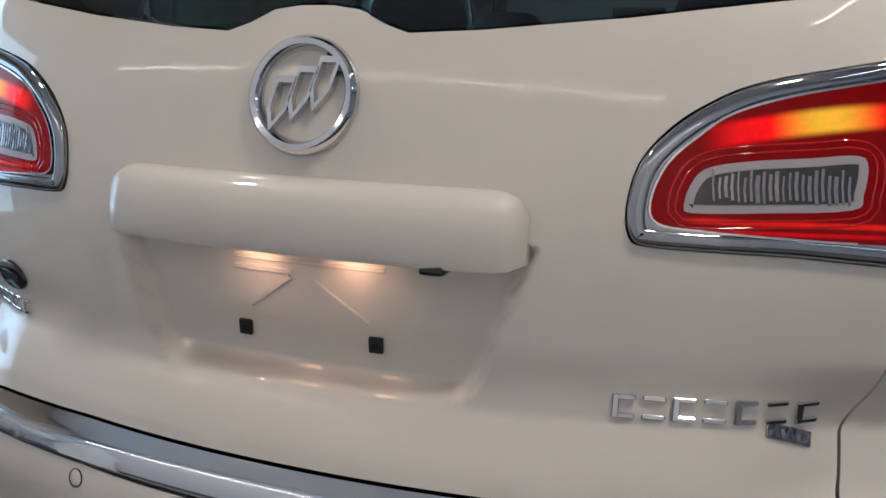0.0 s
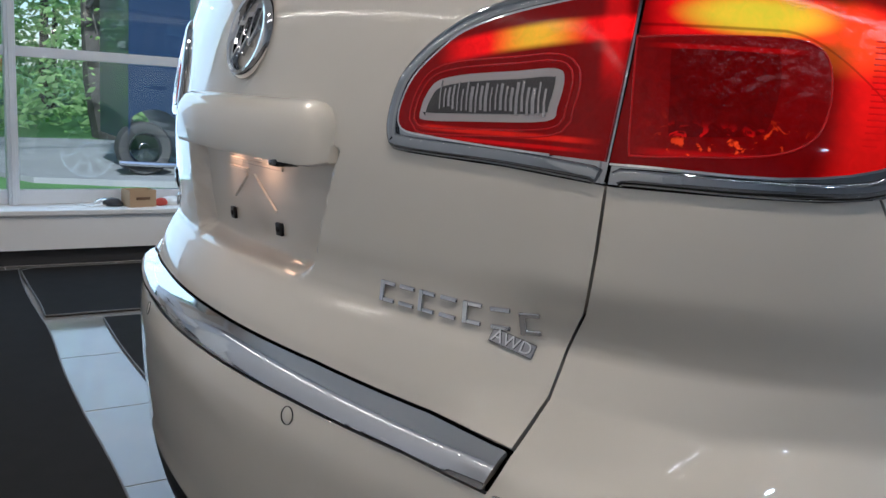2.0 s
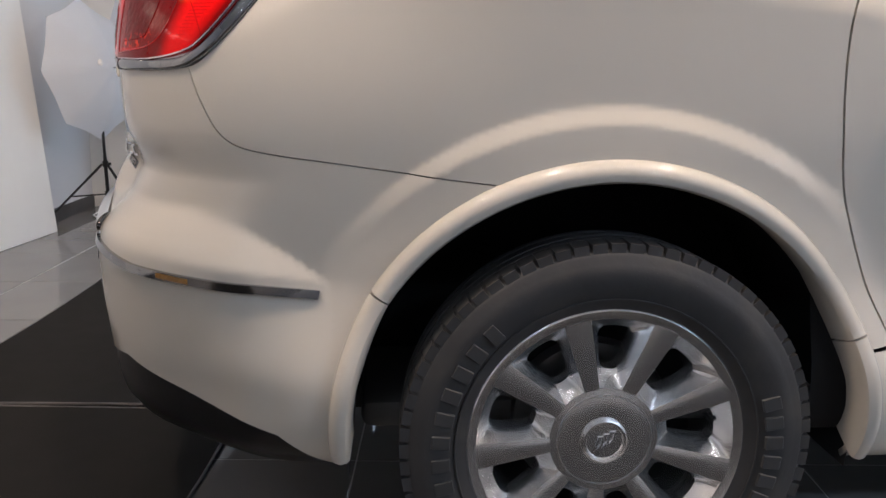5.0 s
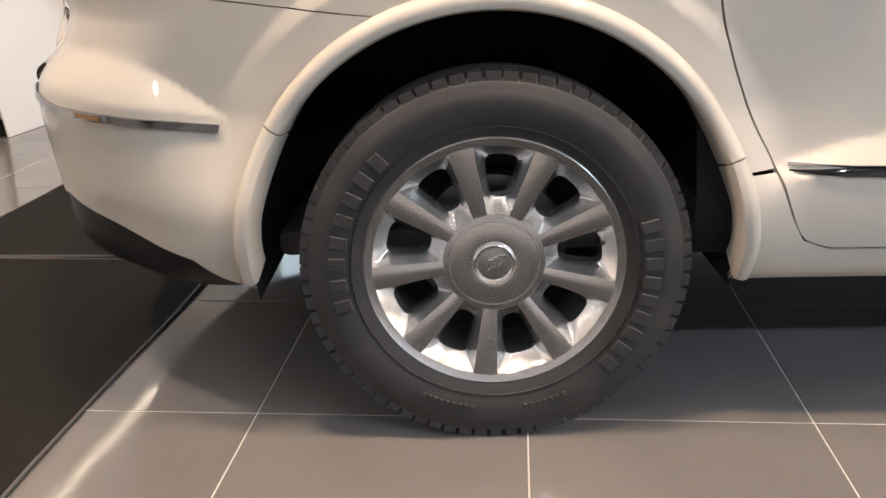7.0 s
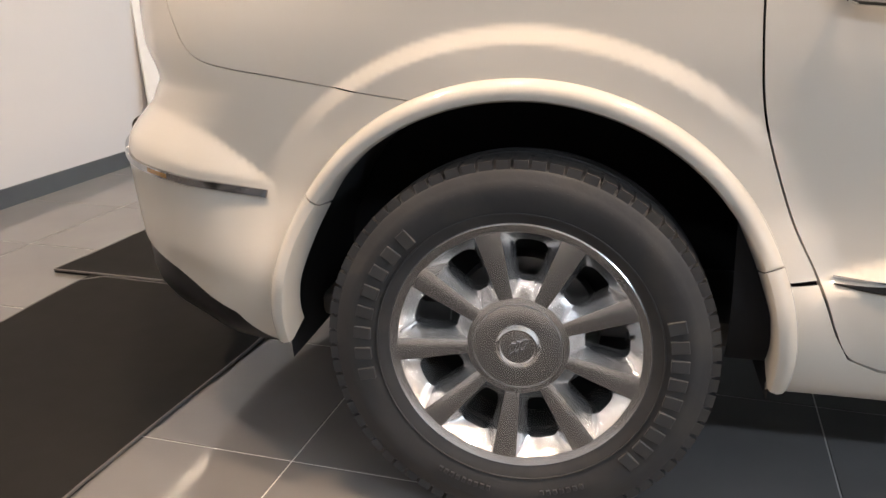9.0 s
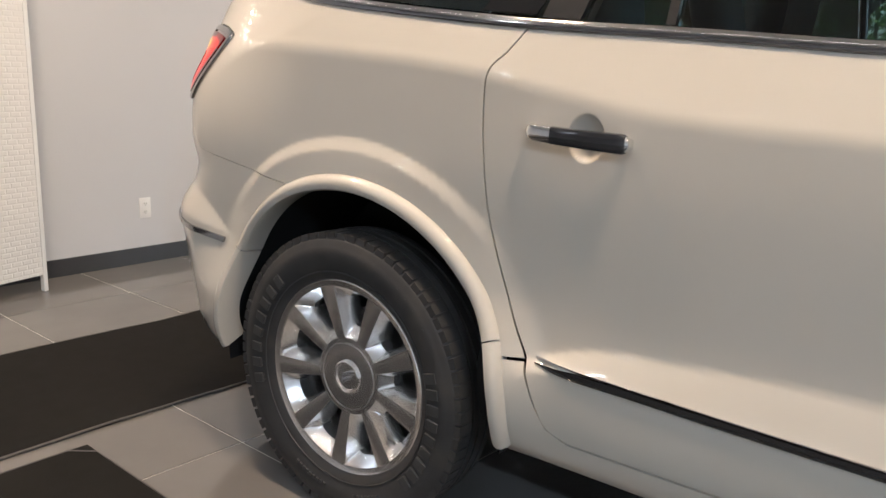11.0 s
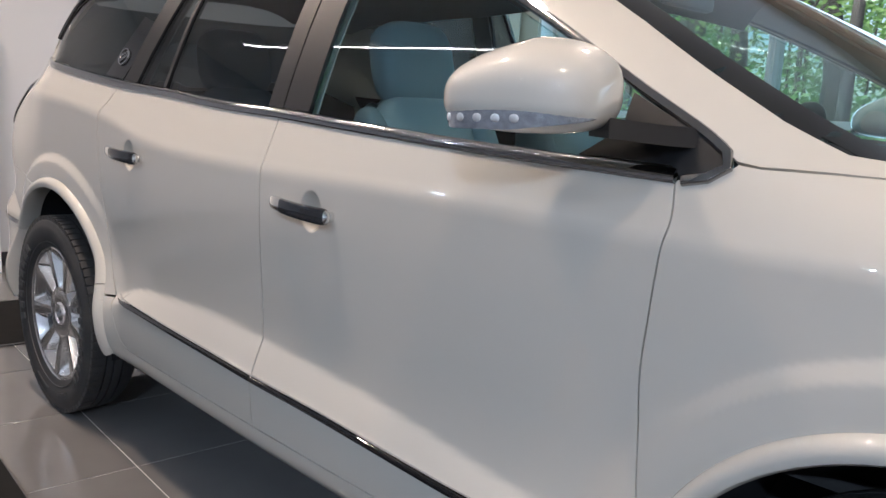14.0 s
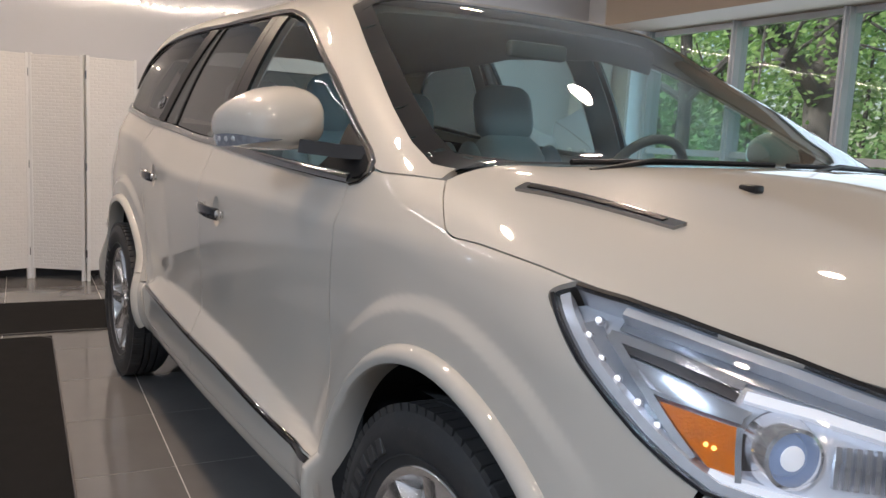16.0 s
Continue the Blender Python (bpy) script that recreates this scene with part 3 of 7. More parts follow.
q_poly = [belt_up(x, 0.024) for x in np.linspace(-0.20, 0.50, 9)] + [top_at(x) for x in np.linspace(0.60, 0.0, 9)] + [(-0.10, 1.553), (-0.165, 1.487), (-0.235, 1.395)]
for left in (False, True):
    own = 1 if left else 0
    panel("quarter_window", chart_side, q_poly, PRIVACY, quarters[own], st=0.05, off=-0.003, left=left, label="dark privacy quarter glass")
    panel("window_glass", chart_side, pane(0.59, 0.765, 0.70, 0.76), PRIVACY, rear_doors[own], st=0.05, off=-0.004, left=left)
    panel("window_glass", chart_side, pane(0.79, 1.39, 0.785, 1.365), GLASS if left else PRIVACY, rear_doors[own], st=0.025, off=-0.004, left=left)
    fr = [belt_up(x) for x in np.linspace(1.58, 2.38, 10)] + [(2.45, 1.235), (2.45, 1.29)] + [top_at(x) for x in (2.38, 2.25, 2.1, 1.95, 1.8, 1.65, 1.56)]
    panel("window_glass", chart_side, fr, GLASS, front_doors[own], st=0.022, off=-0.004, left=left)
    panel("pillar_cover", chart_side, pane(0.50, 0.588, 0.60, 0.698, 3), BLACK, rear_doors[own], st=0.05, off=0.001, left=left, label="satin black window pillar")
    panel("window_divider", chart_side, pane(0.767, 0.788, 0.762, 0.783, 2), BLACK, rear_doors[own], st=0.05, off=0.001, left=left)
    panel("pillar_cover", chart_side, pane(1.392, 1.462, 1.367, 1.440, 3), BLACK, rear_doors[own], st=0.05, off=0.001, left=left)
    panel("pillar_cover", chart_side, pane(1.465, 1.578, 1.443, 1.558, 3), BLACK, front_doors[own], st=0.05, off=0.001, left=left)
    sail = [belt_up(x) for x in np.linspace(2.385, 2.565, 4)] + [(2.585, 1.164), (2.62, 1.166), (2.645, 1.180), (2.652, 1.196), (2.58, 1.240), (2.455, 1.295), (2.455, 1.235)]
    panel("mirror_sail", chart_side, sail, BLACK, front_doors[own], st=0.04, off=0.002, left=left, label="black plastic triangle behind the mirror")
    # bright trim along the belt and over the windows
    for lab, line, w, h, mat in (("belt_trim", [belt_up(p[0], 0.008) for p in cut(BELT, x0=-0.24, x1=2.577)], 0.024, 0.008, DARKCHROME),
                                 ("window_trim", Q_TOP[2:] + W_TOP[1:-2] + [(2.655, 1.185), (2.63, 1.168), (2.59, 1.160)], 0.018, 0.009, DARKCHROME)):
        p, n = on_side(line)
        strip(lab, p, n, w, h, mat, car, left, "dark chrome strip round the side windows")

# roof with the front pillars, windscreen, hood, fenders
WS_SIDE = [(2.00, -0.662), (2.12, -0.695), (2.25, -0.728), (2.40, -0.765), (2.55, -0.801), (2.70, -0.829), (2.80, -0.834), (2.87, -0.818)]
ws_half = [over_xy(x, y) for x, y in WS_SIDE]
COWL = [(2.895, -0.797), (2.92, -0.78), (3.0, -0.66), (3.05, -0.45), (3.085, -0.2), (3.09, 0.0)]
roof_half = ([to_over(x, z) for x, z in (spline([(-0.47, 1.64), (-0.30, 1.632), (-0.10, 1.625), (0.02, 1.64)], 3) + Q_TOP[19:] + W_TOP[1:])]
             + [to_over(2.70, 1.19), to_over(2.80, 1.19), to_over(2.88, 1.189)] + ws_half[::-1] + [over_xy(1.93, -0.5), over_xy(1.89, -0.25), over_xy(1.875, -0.02)])
HALFPI = math.pi / 2 * S_ANG


def mirror_over(h):
    return h + [(u, 2 * HALFPI - v) for u, v in h[::-1]]


roof_back = [over_xy(-0.62, -0.02), over_xy(-0.60, -0.3), over_xy(-0.53, -0.55)]
roof = panel("roof", chart_over, mirror_over(roof_back + roof_half), PAINT, car, st=0.05)
wsp = [over_xy(1.88, -0.02), over_xy(1.895, -0.25), over_xy(1.935, -0.5)] + ws_half + [over_xy(x, y) for x, y in COWL[:-1]] + [over_xy(3.088, -0.02)]
windscreen = panel("windscreen", chart_over, mirror_over(wsp), GLASS, car, st=0.05, off=-0.004)
HOOD_EDGE = spline([(2.90, 1.188), (2.985, 1.13), (3.045, 1.098), (3.14, 1.094), (3.28, 1.083), (3.37, 1.070)], 5)
hood_half = ([over_xy(3.095, -0.02), over_xy(3.09, -0.2), over_xy(3.055, -0.45), over_xy(3.005, -0.66), over_xy(2.93, -0.78)] + [to_over(x, z) for x, z in HOOD_EDGE]
             + [to_over(3.50, 1.045), over_xy(3.632, -0.785), over_xy(3.735, -0.68), over_xy(3.815, -0.5), over_xy(3.86, -0.25), over_xy(3.875, -0.02)])
hood = panel("hood", chart_over, mirror_over(hood_half), PAINT, car, st=0.035)
HL_EDGE = spline([(3.37, 1.070), (3.342, 1.05), (3.37, 1.018), (3.424, 0.964), (3.478, 0.921), (3.524, 0.885), (3.572, 0.853), (3.61, 0.833)], 5)
fender_poly = ([(2.582, 1.162), (2.63, 1.164), (2.655, 1.178), (2.668, 1.1925), (2.70, 1.189), (2.80, 1.189)] + HOOD_EDGE + HL_EDGE[1:]
               + [(3.60, 0.80), (3.53, 0.72)] + [p for p in arch(*FA, 32, 180, 30)] + [(2.605, 0.404)] + FRONT_GAP[::-1][1:])
fenders = both("front_fender", chart_side, fender_poly, PAINT, car, st=0.0095)
ff = [to_front(3.535, 0.715), to_front(3.605, 0.798), to_front(3.615, 0.828)]
fhalf = ff + [(0.62, 0.80), (0.40, 0.82), (0.02, 0.84), (0.02, 0.34), (0.5, 0.34), (0.72, 0.34)] + [to_front(3.50, 0.34), to_front(3.515, 0.45), to_front(3.52, 0.60)]
front_bumper = panel("front_bumper", chart_front, fhalf + [(-u, v) for u, v in fhalf[::-1]], PAINT, car, st=0.04)
half = [(0.02, 0.845), (0.36, 0.835), (0.40, 0.93), (0.36, 1.0), (0.02, 1.01)]
panel("grille", chart_front, half + [(-u, v) for u, v in half[::-1]], BLACK, car, st=0.05, label="black front grille opening")


# ---------- car: inner shell, wheel houses ----------
# near-black sheets added behind the panels, for the shade in the gaps
half = [rear_to(-0.02, 0.33), to_rear(-0.52, 0.34), to_rear(-0.52, 0.60), to_rear(-0.50, 0.86), to_rear(-0.45, 1.24), to_rear(-0.60, 1.31), rear_to(-0.62, 1.30), rear_to(-0.02, 1.265)]
panel("inner_shell", chart_rear, half + [(-u, v) for u, v in half[::-1]], DARK, car, st=0.06, off=-0.04, depth=0.002)
for left in (False, True):
    panel("inner_shell", chart_side, [(0.40, 0.35), (2.68, 0.35), (2.68, 1.14), (1.4, 1.18), (0.40, 1.25)], DARK, car, st=0.08, off=-0.05, depth=0.002, left=left)
    panel("inner_shell", chart_side, [(0.45, 0.90), (-0.4, 1.05), (-0.4, 1.30), (0.45, 1.25)], DARK, car, st=0.08, off=-0.05, depth=0.002, left=left)
for wx, r in ((0.005, 0.482), (3.055, 0.458)):
    for sgn in (-1, 1):
        bm = bmesh.new()
        prof = [(0.935, -15), (0.45, -15)]
        rings = []
        for yy in (0.940, 0.80, 0.50):
            rings.append([bm.verts.new((wx + r * math.cos(radians(a)), sgn * yy, 0.40 + r * math.sin(radians(a)))) for a in range(-10, 191, 8)])
        for a, b in zip(rings, rings[1:]):
            for i in range(len(a) - 1):
                bm.faces.new((a[i], a[i + 1], b[i + 1], b[i]))
        bm.faces.new(rings[-1])
        part("wheel_house", bm, DARK, car, "black wheel arch liner")
bm = bmesh.new()
box(bm, -0.9, 3.85, -0.50, 0.50, 0.26, 0.34, 0.02)
part("underbody", bm, DARK, car)

# hood and windscreen surround
def cross_band(fore, aft):
    """outline of a band across the car: its front edge and its back edge, each from the right side to the middle"""
    m = lambda L: [(u, 2 * HALFPI - v) for u, v in L]
    return fore + m(fore)[::-1] + m(aft) + aft[::-1]


fore = [over_xy(2.70, -0.815), over_xy(2.80, -0.84), over_xy(2.90, -0.83), over_xy(3.02, -0.66), over_xy(3.10, -0.3), over_xy(3.11, -0.02)]
aft = [over_xy(2.86, -0.70), over_xy(2.95, -0.45), over_xy(2.99, -0.2), over_xy(3.0, -0.02)]
panel("cowl_cover", chart_over, cross_band(fore, aft), BLACK, car, st=0.05, off=-0.012, depth=0.004, label="black plastic cowl below the windscreen")


def ribbon(name, chart, line, width, mat, parent, off=0.002, left=False, st=0.02, depth=0.004, label=""):
    """A flat band of the surface along a line of chart points."""
    L = dense(line, 0.03, closed=False)
    d = np.gradient(L, axis=0)
    d /= np.linalg.norm(d, axis=1)[:, None]
    n = np.stack([-d[:, 1], d[:, 0]], 1) * width / 2
    return panel(name, chart, [tuple(p) for p in np.concatenate([L + n, (L - n)[::-1]])], mat, parent, st=st, gap=0, off=off, depth=depth, left=left, label=label)


for left in (False, True):
    ribbon("windscreen_border", chart_over, [over_xy(x, y + 0.02) for x, y in WS_SIDE], 0.05, GLOSSBLACK, windscreen, off=-0.003, left=left, st=0.03)
half = [over_xy(1.885, -0.02), over_xy(1.90, -0.25), over_xy(1.94, -0.5), over_xy(1.995, -0.64), over_xy(2.06, -0.655), over_xy(2.0, -0.5), over_xy(1.97, -0.25), over_xy(1.96, -0.02)]
panel("windscreen_border", chart_over, half + [(u, 2 * HALFPI - v) for u, v in half[::-1]], GLOSSBLACK, windscreen, st=0.04, off=-0.003, depth=0.001)
fore = [over_xy(2.75, -0.82), over_xy(2.84, -0.835), over_xy(2.91, -0.78), over_xy(2.99, -0.66), over_xy(3.04, -0.45), over_xy(3.08, -0.02)]
aft = [over_xy(2.79, -0.78), over_xy(2.88, -0.66), over_xy(2.95, -0.45), over_xy(2.98, -0.2), over_xy(2.99, -0.02)]
panel("windscreen_border", chart_over, cross_band(fore, aft), GLOSSBLACK, windscreen, st=0.04, off=-0.003, depth=0.001)


# ---------- wheel arch lips, side strips ----------
MARKER = material("amber_marker", (0.30, 0.15, 0.04), 0.12, coat=0.6, var=0.4, scale=60, bump=0.3, bump_scale=200)
def arch_lip(c, r, a0, a1, owner, left, name="wheel_arch_lip"):
    pts = arch(c[0], c[1], r, a0, a1, 40)
    p, n = on_side(pts)
    bm = bmesh.new()
    w = 0.020
    sec = [(-w, -0.05), (-w, 0.012), (-w * 0.75, 0.020), (-w * 0.2, 0.024), (w * 0.35, 0.021), (w * 0.8, 0.011), (w, 0.0), (w, -0.01), (w * 0.2, -0.01), (w * 0.2, -0.05)]
    m = np.array([1, -1 if left else 1, 1])
    sweep(bm, [Vector(v * m) for v in p], sec if left else [(-a, b) for a, b in sec], [Vector(v * m) for v in n])
    part(name, bm, PAINT, owner)


for left in (False, True):
    o = 1 if left else 0
    arch_lip(RA, RA[2] + 0.017, 147.2, 22.5, quarters[o], left)
    arch_lip(RA, RA[2] + 0.017, 184, 147.8, rear_bumper, left)
    arch_lip(RA, RA[2] + 0.017, 22.0, -5, rockers[o], left)
    arch_lip(FA, FA[2] + 0.018, 188, 34, fenders[o], left)
    arch_lip(FA, FA[2] + 0.018, 33.5, -4, front_bumper, left)
    MOULD = spline([(0.568, 0.560), (0.774, 0.556), (1.0, 0.549), (1.25, 0.542), (1.46, 0.535), (1.73, 0.529), (1.94, 0.520), (2.2, 0.507), (2.4, 0.500), (2.575, 0.499)], 4)
    for a, b, own in ((0.566, 1.452, rear_doors[o]), (1.464, 2.566, front_doors[o])):
        L = cut(MOULD, x0=a, x1=b)
        p, n = on_side(L)
        strip("door_moulding", p, n, 0.017, 0.008, GLOSSBLACK, own, left, "glossy black strip with a bright edge", taper=((0, 0.12), (1, 0.6)) if a < 1 else ())
        p, n = on_side([(x, z + 0.0095) for x, z in L])
        strip("moulding_edge", p, n, 0.0035, 0.0085, CHROME, own, left, "thin chrome edge")
    line = [rear_to(-0.6106, 0.7125), rear_to(-0.7114, 0.7055), to_rear(-0.874, 0.692), to_rear(-0.745, 0.686), to_rear(-0.628, 0.677), to_rear(-0.518, 0.664)]
    ribbon("bumper_strip", chart_rear, line, 0.016, DARKCHROME, rear_bumper, 0.007, left, depth=0.012, label="dark chrome strip round the bumper corner")
    ribbon("side_marker", chart_rear, [to_rear(-0.815, 0.690), to_rear(-0.751, 0.686)], 0.010, MARKER, rear_bumper, 0.0075, left, depth=0.006, label="small amber side marker lamp")

# ---------- tail lamps ----------
# bezel chrome: dark reflections imitated by a lowered base colour
BEZEL = material("dimmed_chrome", (0.34, 0.35, 0.37), 0.05, 1.0, var=0.12, scale=30)
REVDARK = material("reverse_reflector", (0.06, 0.055, 0.053), 0.15, 0.6, coat=0.5, var=0.5, scale=60, bump=0.4, bump_scale=90)

class Sum:
    """A number inside a material: plain sums of shader nodes."""
    def __init__(self, nt, socket):
        self.nt, self.socket = nt, socket

    def make(self, kind, *others):
        n = self.nt.nodes.new("ShaderNodeMath")
        n.operation = kind
        for i, o in enumerate((self,) + others):
            if isinstance(o, Sum):
                self.nt.links.new(o.socket, n.inputs[i])
            else:
                n.inputs[i].default_value = o
        return Sum(self.nt, n.outputs[0])

    def __add__(self, o):
        return self.make("ADD", o)

    def __sub__(self, o):
        return self.make("SUBTRACT", o)

    def __mul__(self, o):
        return self.make("MULTIPLY", o)

    def off(self, c):
        """distance from c"""
        return (self - c).make("ABSOLUTE")

    def soft(self, a, b):
        """nought at a, one at b, eased"""
        n = self.nt.nodes.new("ShaderNodeMapRange")
        n.interpolation_type = "SMOOTHSTEP"
        n.inputs["From Min"].default_value, n.inputs["From Max"].default_value = a, b
        self.nt.links.new(self.socket, n.inputs["Value"])
        return Sum(self.nt, n.outputs[0])


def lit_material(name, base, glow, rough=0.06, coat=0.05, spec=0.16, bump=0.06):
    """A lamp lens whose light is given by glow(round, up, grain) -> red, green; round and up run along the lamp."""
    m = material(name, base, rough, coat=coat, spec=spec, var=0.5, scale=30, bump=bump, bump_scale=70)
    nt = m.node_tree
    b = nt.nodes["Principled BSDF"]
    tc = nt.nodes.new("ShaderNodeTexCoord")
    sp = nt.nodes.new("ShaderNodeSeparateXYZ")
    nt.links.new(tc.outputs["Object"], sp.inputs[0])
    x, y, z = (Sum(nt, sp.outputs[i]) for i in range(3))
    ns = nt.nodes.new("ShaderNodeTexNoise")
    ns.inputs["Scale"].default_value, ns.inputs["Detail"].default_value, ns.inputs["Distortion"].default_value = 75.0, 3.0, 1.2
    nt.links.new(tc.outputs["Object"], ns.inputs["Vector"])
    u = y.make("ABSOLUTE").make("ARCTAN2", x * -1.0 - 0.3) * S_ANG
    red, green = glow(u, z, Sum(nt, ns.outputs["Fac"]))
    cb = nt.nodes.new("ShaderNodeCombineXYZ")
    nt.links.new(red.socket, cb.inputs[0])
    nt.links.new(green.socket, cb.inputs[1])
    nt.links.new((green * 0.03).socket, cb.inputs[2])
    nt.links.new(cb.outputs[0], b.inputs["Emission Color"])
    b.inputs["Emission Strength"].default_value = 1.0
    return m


def outer_glow(u, v, g):
    top = (u.off(0.785).make("POWER", 2.0) * -0.95 + 1.266) - v
    right = (v * 0.58 + 0.2533) - u
    side = (u - (v * 0.26 + 0.522)).soft(0.0, 0.035) * (right.soft(0.002, 0.030) * 0.75 + 0.25) * (v.soft(1.07, 1.20) * 0.5 + 0.5)
    band = top.soft(0.010, 0.022) * v.soft(1.198, 1.210) * u.soft(0.664, 0.70) * u.soft(0.90, 0.82)
    core = ((u - 0.772) * 12.5).make("POWER", 2.0) + ((v - 1.228) * 42.0).make("POWER", 2.0)
    core = core.soft(1.1, 0.05)
    corner = (((u - 0.848) * 17.0).make("POWER", 2.0) + ((v - 1.212) * 24.0).make("POWER", 2.0)).soft(1.2, 0.0)
    fold = ((v - 1.2145) + (u - 0.79).make("MAXIMUM", 0.0).make("POWER", 2.0) * 9.0).make("ABSOLUTE").soft(0.0004, 0.0024) * 0.55 + 0.45
    red = (side * 0.62 + band * 0.55 + corner * 0.25 + 0.06) * (g * 0.5 + 0.75) * (top.soft(0.004, 0.020) * 0.85 + 0.15) * (right.soft(0.0, 0.012) * 0.6 + 0.4) * fold
    green = (core * band * 0.42 + corner * 0.045) * fold + side * 0.002
    return red, green


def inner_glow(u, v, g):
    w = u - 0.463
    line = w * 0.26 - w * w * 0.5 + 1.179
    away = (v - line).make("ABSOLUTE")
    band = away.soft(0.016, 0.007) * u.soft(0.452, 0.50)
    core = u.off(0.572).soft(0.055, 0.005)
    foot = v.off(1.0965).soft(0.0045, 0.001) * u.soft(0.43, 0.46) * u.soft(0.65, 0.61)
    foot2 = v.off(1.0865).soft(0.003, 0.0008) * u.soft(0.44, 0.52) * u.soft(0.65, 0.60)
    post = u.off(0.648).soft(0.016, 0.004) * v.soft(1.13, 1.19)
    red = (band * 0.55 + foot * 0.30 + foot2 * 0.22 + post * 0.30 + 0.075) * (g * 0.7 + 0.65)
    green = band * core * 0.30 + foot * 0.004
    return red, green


def chamber_glow(u, v, g):
    # bright bits of the crumpled reflector, painted into the emission
    glints = g.soft(0.57, 0.66) * v.soft(1.135, 1.105) * u.soft(0.675, 0.72) * u.soft(0.815, 0.78)
    brim = v.off(1.1945).soft(0.0035, 0.001) * u.soft(0.67, 0.70) * u.soft(0.82, 0.79)
    edge = v.off(1.0915).soft(0.006, 0.001) * u.soft(0.66, 0.70) * u.soft(0.80, 0.76)
    red = glints * 0.50 + brim * 0.14 + edge * 0.16 + g * 0.08 + 0.045
    return red, glints * 0.03


LENS_OUT = lit_material("lit_lens_outer", (0.05, 0.0004, 0.0008), outer_glow)
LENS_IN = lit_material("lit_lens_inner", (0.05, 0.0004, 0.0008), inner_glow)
CHAMBER = lit_material("brake_chamber", (0.03, 0.0004, 0.0006), chamber_glow, bump=0.35)
# bright spots at the core's foot are reflections painted as emission
CORE = lit_material("brake_core", (0.02, 0.0003, 0.0005), lambda u, v, g: (g * 0.07 + v.soft(1.125, 1.108) * g.soft(0.5, 0.62) * 0.35 + 0.02, g * 0.0), bump=0.3)
RIBLINE = material("red_lens_rib", (0.20, 0.001, 0.002), 0.15, spec=0.2, emit=(1.0, 0.0, 0.0), power=0.45)

REDRIDGE = material("red_lens_ridge", (0.30, 0.003, 0.004), 0.08, coat=0.6, emit=(1.0, 0.01, 0.004), power=0.07, var=0.5, scale=30)


def bezel_bar(outline, parent, left):
    """A rounded chrome bar that runs round a lamp."""
    D = dense(outline, 0.012)
    L = shrink(D, 0.0075)[:len(dense(outline, 0.012, closed=False)) - 1]
    L = np.concatenate([L, L[-1:] + (L[-1:] - L[-2:-1]) * 0.3])
    p = chart_rear(L)
    n = normals(p)
    bm = bmesh.new()
    w = 0.0085
    sec = [(-w, 0.0), (-w, 0.0045), (-w * 0.85, 0.0068), (-w * 0.5, 0.0084), (w * 0.45, 0.0098), (w * 0.8, 0.0092), (w, 0.0075), (w, 0.0)]
    m = np.array([1, -1 if left else 1, 1])
    area = np.sum(L[:, 0] * np.roll(L[:, 1], -1) - np.roll(L[:, 0], -1) * L[:, 1])
    flip = (area > 0) != left
    sweep(bm, [Vector(v * m) for v in p], [(-a, b) for a, b in sec] if flip else sec, [Vector(v * m) for v in n], False)
    part("bezel", bm, BEZEL, parent, "chrome frame, darkened to imitate dark reflections")


def ridge(L, mat, parent, off, left):
    """A fine moulded line along a closed outline in the lens."""
    p = chart_rear(L)
    p = (p + normals(p) * off) * np.array([1, -1 if left else 1, 1])
    bm = bmesh.new()
    tube(bm, [Vector(v) for v in p], 0.0011, 6, closed=True)
    part("lens_ridge", bm, mat, parent)


def inset(poly, d):
    return [tuple(p) for p in shrink(dense(poly, 0.012), d)]


IN_OUT = spline([rear_to(-0.6444, 1.0559), rear_to(-0.5360, 1.0639), rear_to(-0.4476, 1.0660), rear_to(-0.3872, 1.0685), rear_to(-0.3720, 1.0764), rear_to(-0.3662, 1.1045), rear_to(-0.3747, 1.1501),
           rear_to(-0.4032, 1.1859), rear_to(-0.4392, 1.2127), rear_to(-0.4843, 1.2335), rear_to(-0.5627, 1.2521), rear_to(-0.6334, 1.2670)], 3)
IN_LENS = spline([rear_to(-0.6439, 1.0771), rear_to(-0.5341, 1.0801), rear_to(-0.4371, 1.0851), rear_to(-0.3948, 1.0907), rear_to(-0.3861, 1.1128), rear_to(-0.3992, 1.1514),
                  rear_to(-0.4302, 1.1831), rear_to(-0.4586, 1.2038), rear_to(-0.5094, 1.2215), rear_to(-0.5742, 1.2357), rear_to(-0.6354, 1.2490)], 4)
OUT_OUT = spline([rear_to(-0.6504, 1.0560), rear_to(-0.6889, 1.0570), to_rear(-0.833, 1.056)] + rpts([(-0.785, 1.057), (-0.741, 1.064), (-0.700, 1.087), (-0.656, 1.129), (-0.606, 1.187), (-0.570, 1.241), (-0.592, 1.257), (-0.664, 1.274), (-0.750, 1.284)]) + [rear_to(-0.6933, 1.2820), rear_to(-0.6385, 1.2673)], 3)
OUT_LENS = spline([rear_to(-0.6497, 1.0751), rear_to(-0.6886, 1.0753)] + rpts([(-0.817, 1.074), (-0.747, 1.086), (-0.709, 1.107), (-0.661, 1.157), (-0.613, 1.225), (-0.617, 1.238), (-0.659, 1.249), (-0.750, 1.262)]) + [rear_to(-0.6970, 1.2601), rear_to(-0.6403, 1.2493)], 3)
